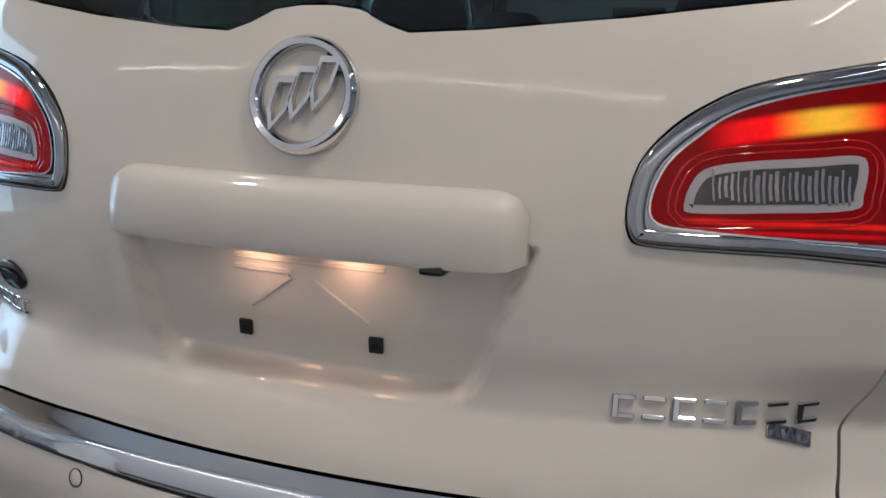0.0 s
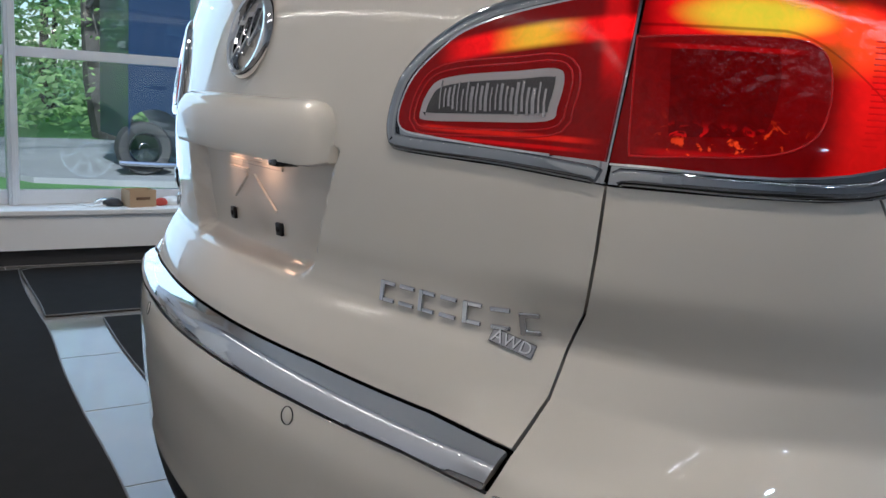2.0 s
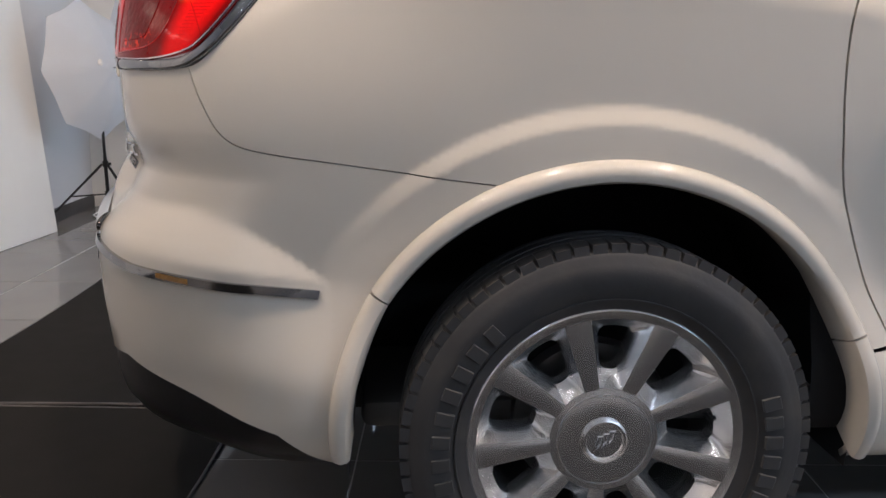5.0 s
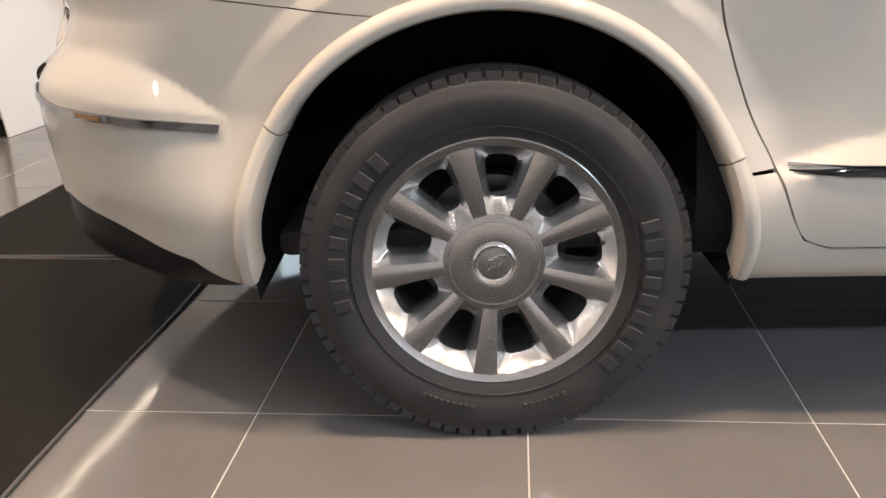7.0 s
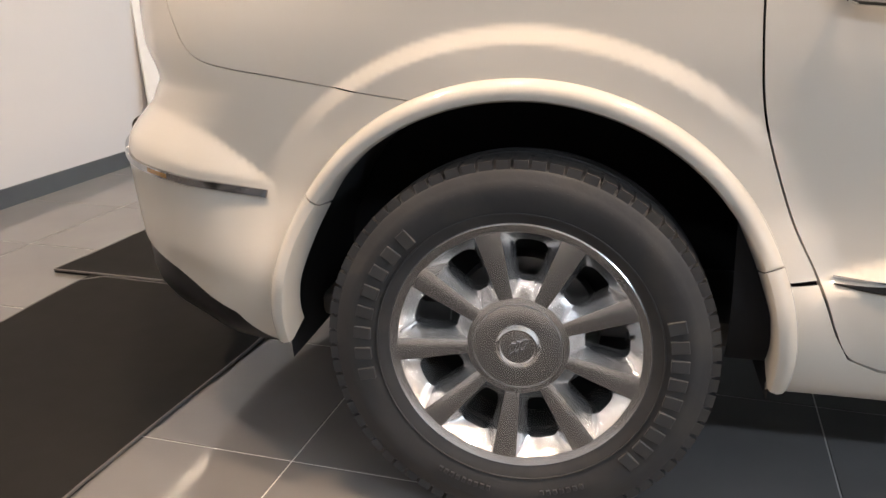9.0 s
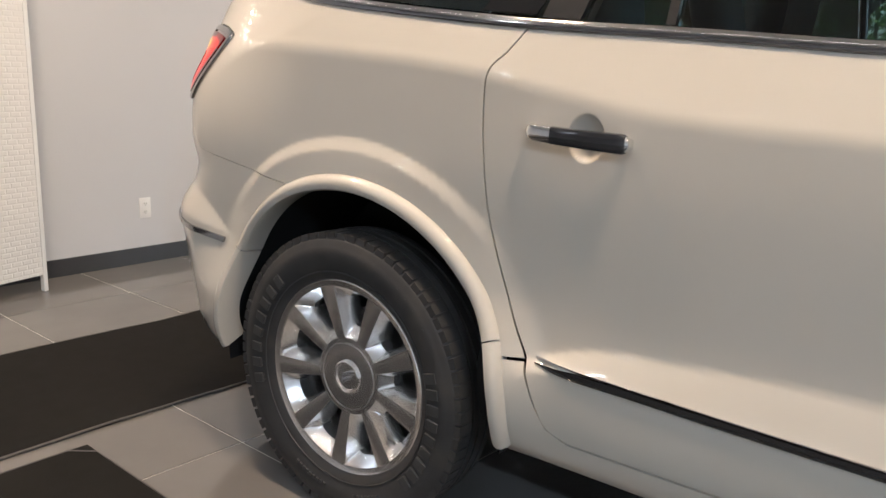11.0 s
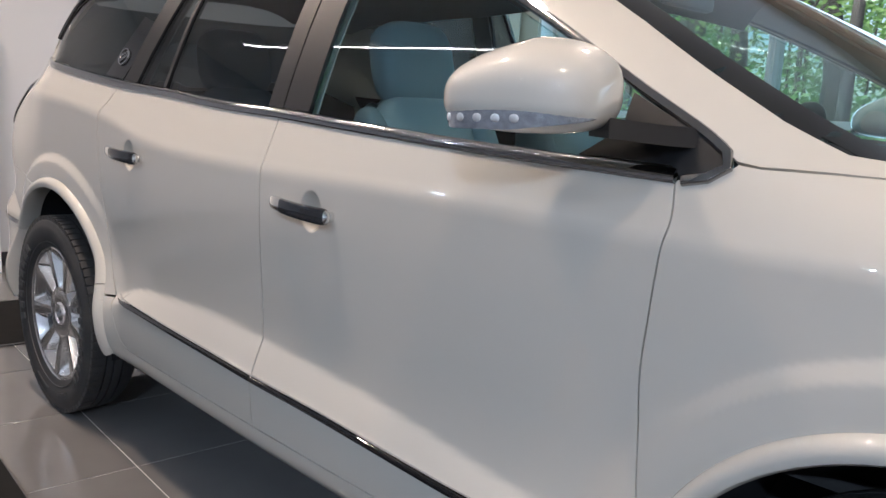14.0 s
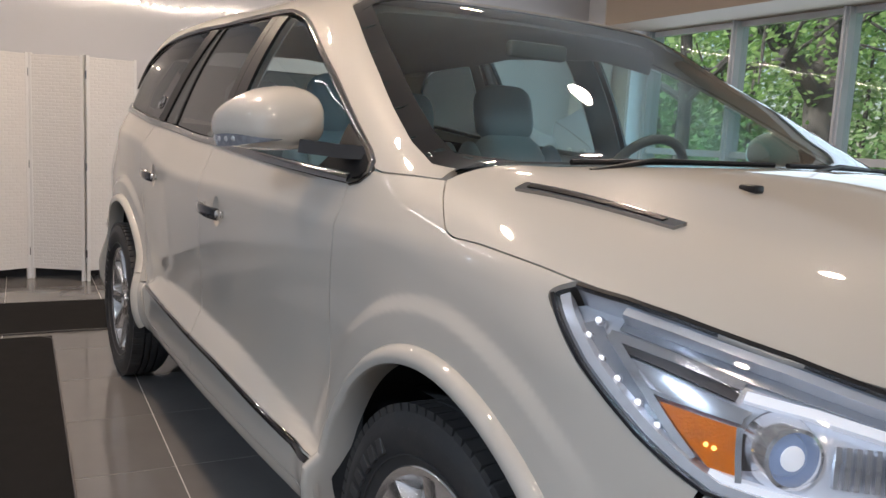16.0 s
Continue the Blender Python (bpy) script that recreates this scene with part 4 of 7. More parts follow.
OUT_DARK = spline([(0.668, 1.140), (0.668, 1.196), (0.674, 1.2005), (0.72, 1.203), (0.79, 1.204), (0.818, 1.199), (0.830, 1.185), (0.830, 1.158), (0.821, 1.125), (0.805, 1.104), (0.775, 1.092), (0.72, 1.087),
                   (0.676, 1.084), (0.669, 1.090), (0.668, 1.140)], 4)[:-1]
OUT_CORE = spline([(0.699, 1.15), (0.698, 1.184), (0.703, 1.188), (0.74, 1.188), (0.781, 1.186), (0.788, 1.180), (0.785, 1.150), (0.777, 1.122), (0.769, 1.111), (0.74, 1.107), (0.706, 1.106), (0.700, 1.110), (0.699, 1.15)], 4)[:-1]
REV = spline([(0.442, 1.110), (0.447, 1.128), (0.462, 1.147), (0.50, 1.156), (0.56, 1.162), (0.597, 1.166), (0.608, 1.158), (0.604, 1.128), (0.594, 1.112), (0.52, 1.106), (0.450, 1.103), (0.442, 1.110)], 4)[:-1]
for left in (False, True):
    inner = panel("tail_lamp", chart_rear, IN_OUT, BEZEL, liftgate, st=0.02, gap=-0.0012, off=0.004, depth=0.02, left=left, label="chrome-framed red tail lamp, lit")
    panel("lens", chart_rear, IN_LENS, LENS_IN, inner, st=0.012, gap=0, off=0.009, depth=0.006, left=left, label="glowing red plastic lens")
    bezel_bar(IN_OUT, inner, left)
    ridge(shrink(dense(REV, 0.012), -0.008), REDRIDGE, inner, 0.0092, left)
    ridge(shrink(dense(REV, 0.012), -0.015), REDRIDGE, inner, 0.0088, left)
    ribbon("bezel_edge", chart_rear, [tuple(q) for q in IN_LENS[2:]], 0.0022, CHROME, inner, 0.0093, left, st=0.02, depth=0.004)
    panel("reverse_lamp_rim", chart_rear, REV, GREYPLASTIC, inner, st=0.02, gap=0, off=0.0096, depth=0.0004, left=left)
    panel("reverse_lamp", chart_rear, inset(REV, 0.0085), REVDARK, inner, st=0.012, gap=0, off=0.0101, depth=0.0004, left=left, label="clear ribbed reversing lamp")
    rr = random.Random(8)
    for i in range(22):
        u = 0.470 + 0.0058 * i
        h0, h1 = 1.115 + 0.005 * rr.random(), 1.140 + 0.010 * rr.random() + 0.05 * (u - 0.50)
        ribbon("reflector_rib", chart_rear, [(u, h0), (u - 0.001, (h0 + h1) / 2), (u, h1)], 0.0016 + 0.0024 * rr.random(), CLEARLENS, inner, 0.0106, left, st=0.03, depth=0.0008)
    outer = panel("tail_lamp", chart_rear, OUT_OUT, BEZEL, quarters[1 if left else 0], st=0.02, gap=-0.0012, off=0.004, depth=0.02, left=left, label="chrome-framed red tail lamp, lit")
    panel("lens", chart_rear, OUT_LENS, LENS_OUT, outer, st=0.012, gap=0, off=0.010, depth=0.006, left=left, label="glowing red plastic lens")
    bezel_bar(OUT_OUT, outer, left)
    ribbon("bezel_edge", chart_rear, [tuple(q) for q in OUT_LENS[:18]], 0.0022, CHROME, outer, 0.0103, left, st=0.02, depth=0.004)
    chamber = panel("inner_lens", chart_rear, OUT_DARK, CHAMBER, outer, st=0.010, gap=0, off=0.0106, depth=0.0004, left=left, label="dark red brake lamp chamber")
    panel("lamp_core", chart_rear, OUT_CORE, CORE, chamber, st=0.010, gap=0, off=0.0116, depth=0.0006, left=left)
    ridge(shrink(dense(OUT_DARK, 0.012), 0.001), REDRIDGE, outer, 0.0106, left)
    for i in range(18):
        v = 1.107 + i * 0.0058
        u0, u1 = 0.848 + 0.29 * (v - 1.107), 0.860 + 0.76 * (v - 1.107)
        ribbon("lens_rib", chart_rear, [(u0, v), ((u0 + u1) / 2, v), (u1, v)], 0.0012, RIBLINE, outer, 0.0106, left, st=0.03, depth=0.0005)


# ---------- liftgate details ----------
def gate_pose(y, z, off=0.0):
    """Pose on the liftgate: local x to the car's right, y up, z outwards."""
    p = solve(np.array([[-0.3, y, z]], float), np.array([[-1.0, 0, 0]]), 0, 1.5)
    n = normals(p)[0]
    nn = Vector(n)
    right = Vector((0, -1, 0))
    right = (right - nn * right.dot(nn)).normalized()
    up = nn.cross(right).normalized()
    m = Matrix.Identity(4)
    for i in range(3):
        m[i][0], m[i][1], m[i][2], m[i][3] = right[i], up[i], nn[i], p[0][i] + nn[i] * off
    return m


badge = part("badge", (lambda bm: (lathe(bm, [(0.0515, 0.0), (0.053, 0.006), (0.057, 0.011), (0.063, 0.012), (0.068, 0.007), (0.069, 0.0)], 64, gate_pose(0.0, 1.206, 0.0)), bm)[1])(bmesh.new()), CHROME, liftgate, "round chrome ring badge with three shield bars")


def shield(bm, cx, cy, w, h, lean, m):
    """an outlined shield: a frame bent to a point at the foot"""
    out = [(-w / 2, h / 2), (w / 2, h / 2), (w / 2, -h * 0.1), (0, -h / 2), (-w / 2, -h * 0.1)]
    inn = [(x * 0.58, y * 0.66 + h * 0.02) for x, y in out]
    f = lambda p, z: m @ Vector((cx + p[0] + lean * p[1], cy + p[1], z))
    a = [bm.verts.new(f(p, 0.000)) for p in out]
    b = [bm.verts.new(f((p[0] * 0.93, p[1] * 0.95), 0.010)) for p in out]
    c = [bm.verts.new(f((p[0] * 1.1, p[1] * 1.05), 0.010)) for p in inn]
    d = [bm.verts.new(f(p, 0.002)) for p in inn]
    for u, v in ((a, b), (b, c), (c, d)):
        for i in range(5):
            bm.faces.new((u[i], u[(i + 1) % 5], v[(i + 1) % 5], v[i]))


for i, (cx, cy) in enumerate(((-0.026, -0.012), (0.0, 0.0), (0.026, 0.012))):
    bm = bmesh.new()
    shield(bm, cx, cy, 0.028, 0.066, 0.28, gate_pose(0.0, 1.206, 0.001))
    bmesh.ops.recalc_face_normals(bm, faces=bm.faces)
    part("shield_bar", bm, CHROME, badge, smooth=False)

# model lettering as plain chrome bars, and the drive label
def bars(name, y0, y1, z0, n, h, slant, parent, label):
    for i in range(n):
        y = y0 + (y1 - y0) * (i + 0.5) / n
        m = gate_pose(y, z0, 0.001)
        w = abs(y1 - y0) / n * 0.80
        bm = bmesh.new()
        box(bm, -w / 2, w / 2, h * 0.28, h * 0.5, 0, 0.004, 0.0012, m, 1)
        box(bm, -w / 2, w / 2, -h * 0.5, -h * 0.28, 0, 0.004, 0.0012, m, 1)
        if i % 2 == 0:
            box(bm, -w / 2, -w / 2 + w * 0.3, -h * 0.5, h * 0.5, 0, 0.0045, 0.001, m, 1)
        part(name, bm, CHROME, parent, label if i == 0 else "", smooth=False)


bars("lettering_bar", -0.361, -0.580, 0.889, 7, 0.027, 0, liftgate, "raised chrome model lettering as plain bars")
bars("lettering_bar", 0.585, 0.470, 0.888, 5, 0.022, 0, liftgate, "raised chrome maker lettering as plain bars")


def words(name, text, size, m, mat, parent, depth=0.002):
    cu = bpy.data.curves.new(name, "FONT")
    cu.body, cu.size, cu.extrude, cu.align_x, cu.align_y = text, size, depth, "CENTER", "CENTER"
    tmp = bpy.data.objects.new(name, cu)
    me = bpy.data.meshes.new_from_object(tmp)
    bpy.data.objects.remove(tmp)
    me.transform(m)
    me.materials.append(mat)
    ob = new(name, me)
    ob.parent = parent
    return ob


bm = bmesh.new()
box(bm, -0.0275, 0.0275, -0.0085, 0.0085, 0, 0.003, 0.001, gate_pose(-0.548, 0.862, 0.001), 1)
plate = part("drive_label", bm, DARKCHROME, liftgate, "small chrome drive label", smooth=False)
words("lettering", "AWD", 0.020, gate_pose(-0.548, 0.862, 0.0055), CHROME, plate, 0.0012)
bm = bmesh.new()
lathe(bm, [(0.0001, 0.004), (0.030, 0.004), (0.034, 0.003), (0.036, 0.0)], 32, gate_pose(0.515, 0.93, 0.0) @ Matrix.Diagonal((1.15, 0.62, 1, 1)))
part("dealer_oval", bm, GLOSSBLACK, liftgate, "black oval sticker with a pale bar")
bm = bmesh.new()
box(bm, -0.026, 0.026, -0.005, 0.005, 0, 0.001, 0, gate_pose(0.515, 0.93, 0.0045))
part("oval_bar", bm, CHROME, liftgate, smooth=False)

# handle bar above the number plate
bm = bmesh.new()
N = 40
rings = []
for i in range(N + 1):
    y = -0.268 + 0.536 * i / N
    e = min(1, (0.268 - abs(y)) / 0.045)
    k = math.sqrt(max(0.0, 1 - (1 - e) ** 2)) * 0.75 + 0.25
    x0 = interp(np.array([1.09]), RZ, RX)[0] + 0.30 * y * y
    zt, zb = 1.117 - (1 - k) * 0.034, 1.030 + (1 - k) * 0.010
    dp = 0.030 * k + 0.004
    rings.append([bm.verts.new((x0 + 0.03, y, zt - 0.004)), bm.verts.new((x0 - dp * 0.15, y, zt)), bm.verts.new((x0 - dp * 0.62, y, zt - 0.008)), bm.verts.new((x0 - dp * 0.9, y, zt - 0.022)),
                  bm.verts.new((x0 - dp, y, zt - 0.045)), bm.verts.new((x0 - dp * 1.02, y, zb + 0.010)), bm.verts.new((x0 - dp * 0.95, y, zb + 0.002)), bm.verts.new((x0 - dp * 0.7, y, zb)), bm.verts.new((x0 + 0.03, y, zb + 0.004))])
for a, b in zip(rings, rings[1:]):
    for i in range(9):
        bm.faces.new((a[i], a[(i + 1) % 9], b[(i + 1) % 9], b[i]))
bm.faces.new(rings[0])
bm.faces.new(rings[-1][::-1])
bmesh.ops.recalc_face_normals(bm, faces=bm.faces)
handle = part("plate_handle", bm, PAINT, liftgate, "body-coloured bar above the number plate recess")
PLATEGLOW = material("plate_lamp_glow", (1, 1, 1), emit=(1.0, 0.55, 0.28), power=4)
for y in (0.082, -0.085):
    bm = bmesh.new()
    box(bm, -1.045, -1.010, y - 0.014, y + 0.014, 1.029, 1.036, 0.002)
    pl = part("plate_lamp", bm, BLACK, handle, "small plate lamp, lit")
    bm = bmesh.new()
    box(bm, -1.040, -1.014, y - 0.010, y + 0.010, 1.0265, 1.029, 0.001)
    part("diffuser", bm, PLATEGLOW, pl)
    la = new("plate_light", bpy.data.lights.new("plate_light", "AREA"))
    la.data.size, la.data.energy, la.data.color = 0.03, 0.020, (1.0, 0.50, 0.26)
    la.matrix_basis = look((-1.032, y * 0.75, 1.024), (-0.985, y * 0.75, 0.97))
bm = bmesh.new()
box(bm, -1.058, -1.02, -0.188, -0.160, 1.024, 1.036, 0.004)
part("reversing_camera", bm, GLOSSBLACK, handle)
for y in (0.087, -0.089):
    m = gate_pose(y, 0.921, 0.0)
    bm = bmesh.new()
    box(bm, -0.009, 0.009, -0.010, 0.010, 0, 0.006, 0.002, m)
    scr = part("plate_fixing", bm, BLACK, liftgate, "black plastic number plate fixing")
    bm = bmesh.new()
    cyl(bm, 0.004, 0.004, m @ Vector((0, 0, 0.003)), m @ Vector((0, 0, 0.0075)), 12)
    part("socket", bm, DARK, scr)
for a, b in (((0.10, 1.012), (-0.10, 1.012)), ((0.022, 0.992), (0.078, 0.952)), ((-0.005, 0.992), (-0.078, 0.945)), ((0.10, 0.998), (0.02, 0.998))):
    n = 10
    pts = []
    for i in range(n + 1):
        t = i / n
        m = gate_pose(a[0] + (b[0] - a[0]) * t, a[1] + (b[1] - a[1]) * t, 0.0)
        pts.append((Vector(m.translation), Vector((m[0][2], m[1][2], m[2][2]))))
    bm = bmesh.new()
    w = 0.0045
    sweep(bm, [p for p, _ in pts], [(-w, -0.002), (w, -0.002), (w * 0.5, 0.0028), (-w * 0.5, 0.0028)], [n for _, n in pts])
    part("stamped_rib", bm, PAINT, liftgate)
# parking sensors
for y in (0.293, -0.293, 0.607, -0.607):
    p = solve(np.array([[-0.3, y, 0.712 if abs(y) < 0.4 else 0.677]]), np.array([[-1.0, 0, 0]]), 0, 1.5)
    n = Vector(normals(p)[0])
    m = Matrix.Translation(Vector(p[0])) @ n.to_track_quat("Z", "Y").to_matrix().to_4x4()
    bm = bmesh.new()
    lathe(bm, [(0.0105, 0.0002), (0.0105, -0.004), (0.0122, -0.004), (0.0122, 0.0012), (0.0113, 0.0012), (0.0113, 0.0002)], 32, m)
    s = part("parking_sensor", bm, BLACK, rear_bumper, "round parking sensor")
    bm = bmesh.new()
    lathe(bm, [(0.0001, 0.0016), (0.009, 0.0014), (0.0106, 0.0005)], 32, m)
    part("sensor_face", bm, PAINT, s)
# rear wiper, parked along the foot of the rear window
def on_gate(y, z, out):
    p = solve(np.array([[-0.3, y, z]]), np.array([[-1.0, 0, 0]]), 0, 1.5)[0]
    return Vector((p[0] - out, y, z))


bm = bmesh.new()
tube(bm, [on_gate(0.0, 1.365, 0.016), on_gate(-0.2, 1.372, 0.022), on_gate(-0.36, 1.366, 0.020)], 0.009, 8)
box(bm, -0.035, 0.012, -0.035, 0.035, -0.024, 0.024, 0.012, Matrix.Translation(on_gate(0.0, 1.362, 0.0)))
part("rear_wiper", bm, BLACK, liftgate, "black rear wiper arm")
bm = bmesh.new()
tube(bm, [on_gate(y, 1.368 - 0.05 * (abs(y) - 0.06), 0.012) for y in (-0.06, -0.15, -0.25, -0.35, -0.46)], 0.009, 8)
part("wiper_blade", bm, BLACK, liftgate)


# ---------- wheels ----------
def wheel_mesh():
    """One wheel about the origin, outer face towards -y. Returns the Empty with its parts."""
    w = thing("wheel", "", "")
    turn = Matrix.Rotation(math.radians(90), 4, "X")   # lathe axis z to -y
    R = 0.381
    prof = [(0.250, 0.060), (0.262, 0.072), (0.275, 0.078), (0.300, 0.090), (0.325, 0.0935), (0.340, 0.091), (0.345, 0.087), (0.3535, 0.086), (0.360, 0.080), (0.368, 0.070),
            (R, 0.050), (R + 0.001, 0.033), (R - 0.009, 0.032), (R - 0.009, 0.026), (R + 0.001, 0.025), (R + 0.001, 0.004), (R - 0.009, 0.003), (R - 0.009, -0.004), (R + 0.001, -0.005), (R + 0.001, -0.03),
            (R - 0.009, -0.031), (R - 0.009, -0.038), (R, -0.039), (R - 0.002, -0.065), (0.350, -0.095), (0.31, -0.125), (0.26, -0.125)]
    bm = bmesh.new()
    lathe(bm, [(r if r >= R - 0.01 else 0.25 + (r - 0.25) * (R - 0.25) / 0.121, h + 0.03) for r, h in prof], 96, turn)
    tyre = part("tyre", bm, RUBBER, w, "black road tyre with raised sidewall lettering as bars")
    # shoulder blocks of the tread
    bm = bmesh.new()
    for i in range(72):
        a = 2 * math.pi * i / 72
        m = turn @ Matrix.Rotation(a, 4, "Z")
        box(bm, 0.362, R + 0.0025, -0.0135, 0.0125, 0.064, 0.112, 0.0, m @ Matrix.Translation((0, 0, 0)))
    part("tread_shoulder", bm, RUBBER, tyre, smooth=False)
    # sidewall lettering as plain bars
    bm = bmesh.new()
    for a0, a1, n in ((197, 130, 8), (19, -46, 9)):
        for i in range(n):
            a = radians(a0 + (a1 - a0) * (i + 0.5) / n)
            box(bm, 0.293, 0.327, -0.0125, 0.0125, 0.1180, 0.1262, 0.0012, turn @ Matrix.Rotation(a, 4, "Z"), 1)
    for a0, a1, n in ((262, 240, 9), (-62, -80, 7)):
        for i in range(n):
            a = radians(a0 + (a1 - a0) * (i + 0.5) / n)
            box(bm, 0.306, 0.316, -0.004, 0.004, 0.1180, 0.1254, 0.0008, turn @ Matrix.Rotation(a, 4, "Z"), 1)
    for r in (0.283, 0.337):
        lathe(bm, [(r - 0.0015, 0.112), (r - 0.001, 0.1225 if r > 0.3 else 0.115), (r + 0.001, 0.1225 if r > 0.3 else 0.115), (r + 0.0015, 0.112)], 72, turn)
    part("sidewall_lettering", bm, material("tyre_lettering", (0.050, 0.050, 0.050), 0.45, var=0.2), tyre, smooth=False)
    # rim: outer lip and barrel
    bm = bmesh.new()
    lathe(bm, [(0.262, 0.088), (0.262, 0.100), (0.2585, 0.1025), (0.254, 0.1005), (0.2425, 0.0973), (0.2425, 0.088), (0.229, 0.058), (0.222, 0.02), (0.215, -0.08), (0.215, -0.10)], 90, turn)
    rim = part("rim", bm, ALLOY, w, "nine-spoke polished alloy wheel")

    def face(r):
        return 0.0815 + (r - 0.102) * 0.112

    def half(r):                            # half width of a spoke's flat face
        return 0.0142 + (r - 0.102) * 0.076

    edge = [(-1 + k / 4, 1) for k in range(8)] + [(1, 1 - k / 5) for k in range(10)] + [(1 - k / 4, -1) for k in range(8)] + [(-1, -1 + k / 5) for k in range(10)]
    for i in range(9):
        # flat spoke, a little crowned
        bm = bmesh.new()
        st = [[bm.verts.new((math.sqrt(max(0, r * r - y * y)), y, face(r) + c)) for y, c in ((-half(r), 0), (-half(r) * 0.5, 0.0012), (0, 0.0016), (half(r) * 0.5, 0.0012), (half(r), 0))] for r in np.linspace(0.102, 0.2435, 9)]
        for p, q in zip(st, st[1:]):
            for k in range(4):
                bm.faces.new((p[k], q[k], q[k + 1], p[k + 1]))
        bmesh.ops.transform(bm, matrix=turn @ Matrix.Rotation(radians(105 - 40 * i), 4, "Z"), verts=bm.verts)
        part("spoke", bm, ALLOY, rim)
        # the window between two spokes: pointed at the face, round and narrower at the back
        bm = bmesh.new()
        rings = []
        for level in range(4):
            ring = []
            for b, a in edge:               # a: along the radius, b: across
                r = 0.1727 + 0.0708 * a
                g = b * (radians(20) - math.asin(half(r) / r))
                outer = Vector((r * math.cos(g), r * math.sin(g), face(r)))
                k = (abs(a) ** 4.5 + abs(b) ** 4.5) ** (-1 / 4.5)
                hr = 0.1745 + 0.0445 * a * k
                wide = 0.0175 + (hr - 0.130) * 0.22
                inner = Vector((hr - 0.10 * (b * k * wide) ** 2 / 0.03 * 0.6, wide * b * k, face(hr) - 0.034))
                if level == 0:
                    p = outer
                elif level == 1:
                    p = outer.lerp(inner, 0.55) + Vector((0, 0, -0.0035))
                elif level == 2:
                    p = inner
                else:
                    p = Vector((inner.x, inner.y * 1.02, inner.z - 0.035))
                ring.append(bm.verts.new(p))
            rings.append(ring)
        n = len(edge)
        for p, q in zip(rings, rings[1:]):
            for k in range(n):
                bm.faces.new((p[k], p[(k + 1) % n], q[(k + 1) % n], q[k]))
        bmesh.ops.recalc_face_normals(bm, faces=bm.faces)
        bmesh.ops.transform(bm, matrix=turn @ Matrix.Rotation(radians(85 - 40 * i), 4, "Z"), verts=bm.verts)
        part("window_bevel", bm, ALLOY, rim)
    # hub disc with its groove and centre cap
    bm = bmesh.new()
    lathe(bm, [(0.1030, 0.070), (0.1030, 0.0815), (0.0915, 0.0822), (0.0905, 0.0785), (0.0885, 0.0785), (0.0875, 0.0830), (0.052, 0.0855), (0.0445, 0.0845), (0.0435, 0.090), (0.040, 0.092), (0.036, 0.091), (0.034, 0.087), (0.0001, 0.088)], 72, turn)
    cap = part("centre_cap", bm, ALLOY, rim, "satin centre cap with a round emblem")
    bm = bmesh.new()
    tube(bm, [turn @ Vector((0.214 * math.cos(0.12), 0.214 * math.sin(0.12), h)) for h in (0.035, 0.050, 0.066)], 0.0045, 10)
    part("valve", bm, BLACK, rim, "black rubber valve")
    bm = bmesh.new()
    for cx, cy in ((-0.011, -0.005), (0.0, 0.0), (0.011, 0.005)):
        shield(bm, cx, cy, 0.012, 0.030, 0.28, turn @ Matrix.Translation((0, 0, 0.0875)) @ Matrix.Diagonal((1, 1, 0.35, 1)))
    part("emblem", bm, HCHROME, rim, smooth=False)
    bm = bmesh.new()
    lathe(bm, [(0.0001, -0.02), (0.155, -0.02), (0.160, -0.03), (0.160, -0.05)], 48, turn)
    part("brake_disc", bm, ALLOYDARK, w)
    bm = bmesh.new()
    lathe(bm, [(0.0001, 0.012), (0.075, 0.012), (0.08, -0.02)], 32, turn)
    lathe(bm, [(0.0001, -0.06), (0.225, -0.06)], 32, turn)
    part("hub", bm, DARK, w)
    return w


w0 = wheel_mesh()
w0.parent = car
w0.matrix_basis = pose(0.006, -0.856, 0.3835)
WX1 = 3.045
for m in (pose(WX1, -0.842, 0.3835, 0, 9, 0), pose(0.006, 0.856, 0.3835, 0, 0, 180), pose(WX1, 0.842, 0.3835, 0, 0, 180)):
    copy_thing(w0, m).parent = car


# ---------- door handles ----------
HANDLECHROME = material("handle_chrome", (0.80, 0.79, 0.77), 0.09, 1.0)
HANDLEDARK = material("handle_grip", (0.020, 0.021, 0.025), 0.16, 0.0, coat=0.6, var=0.2)


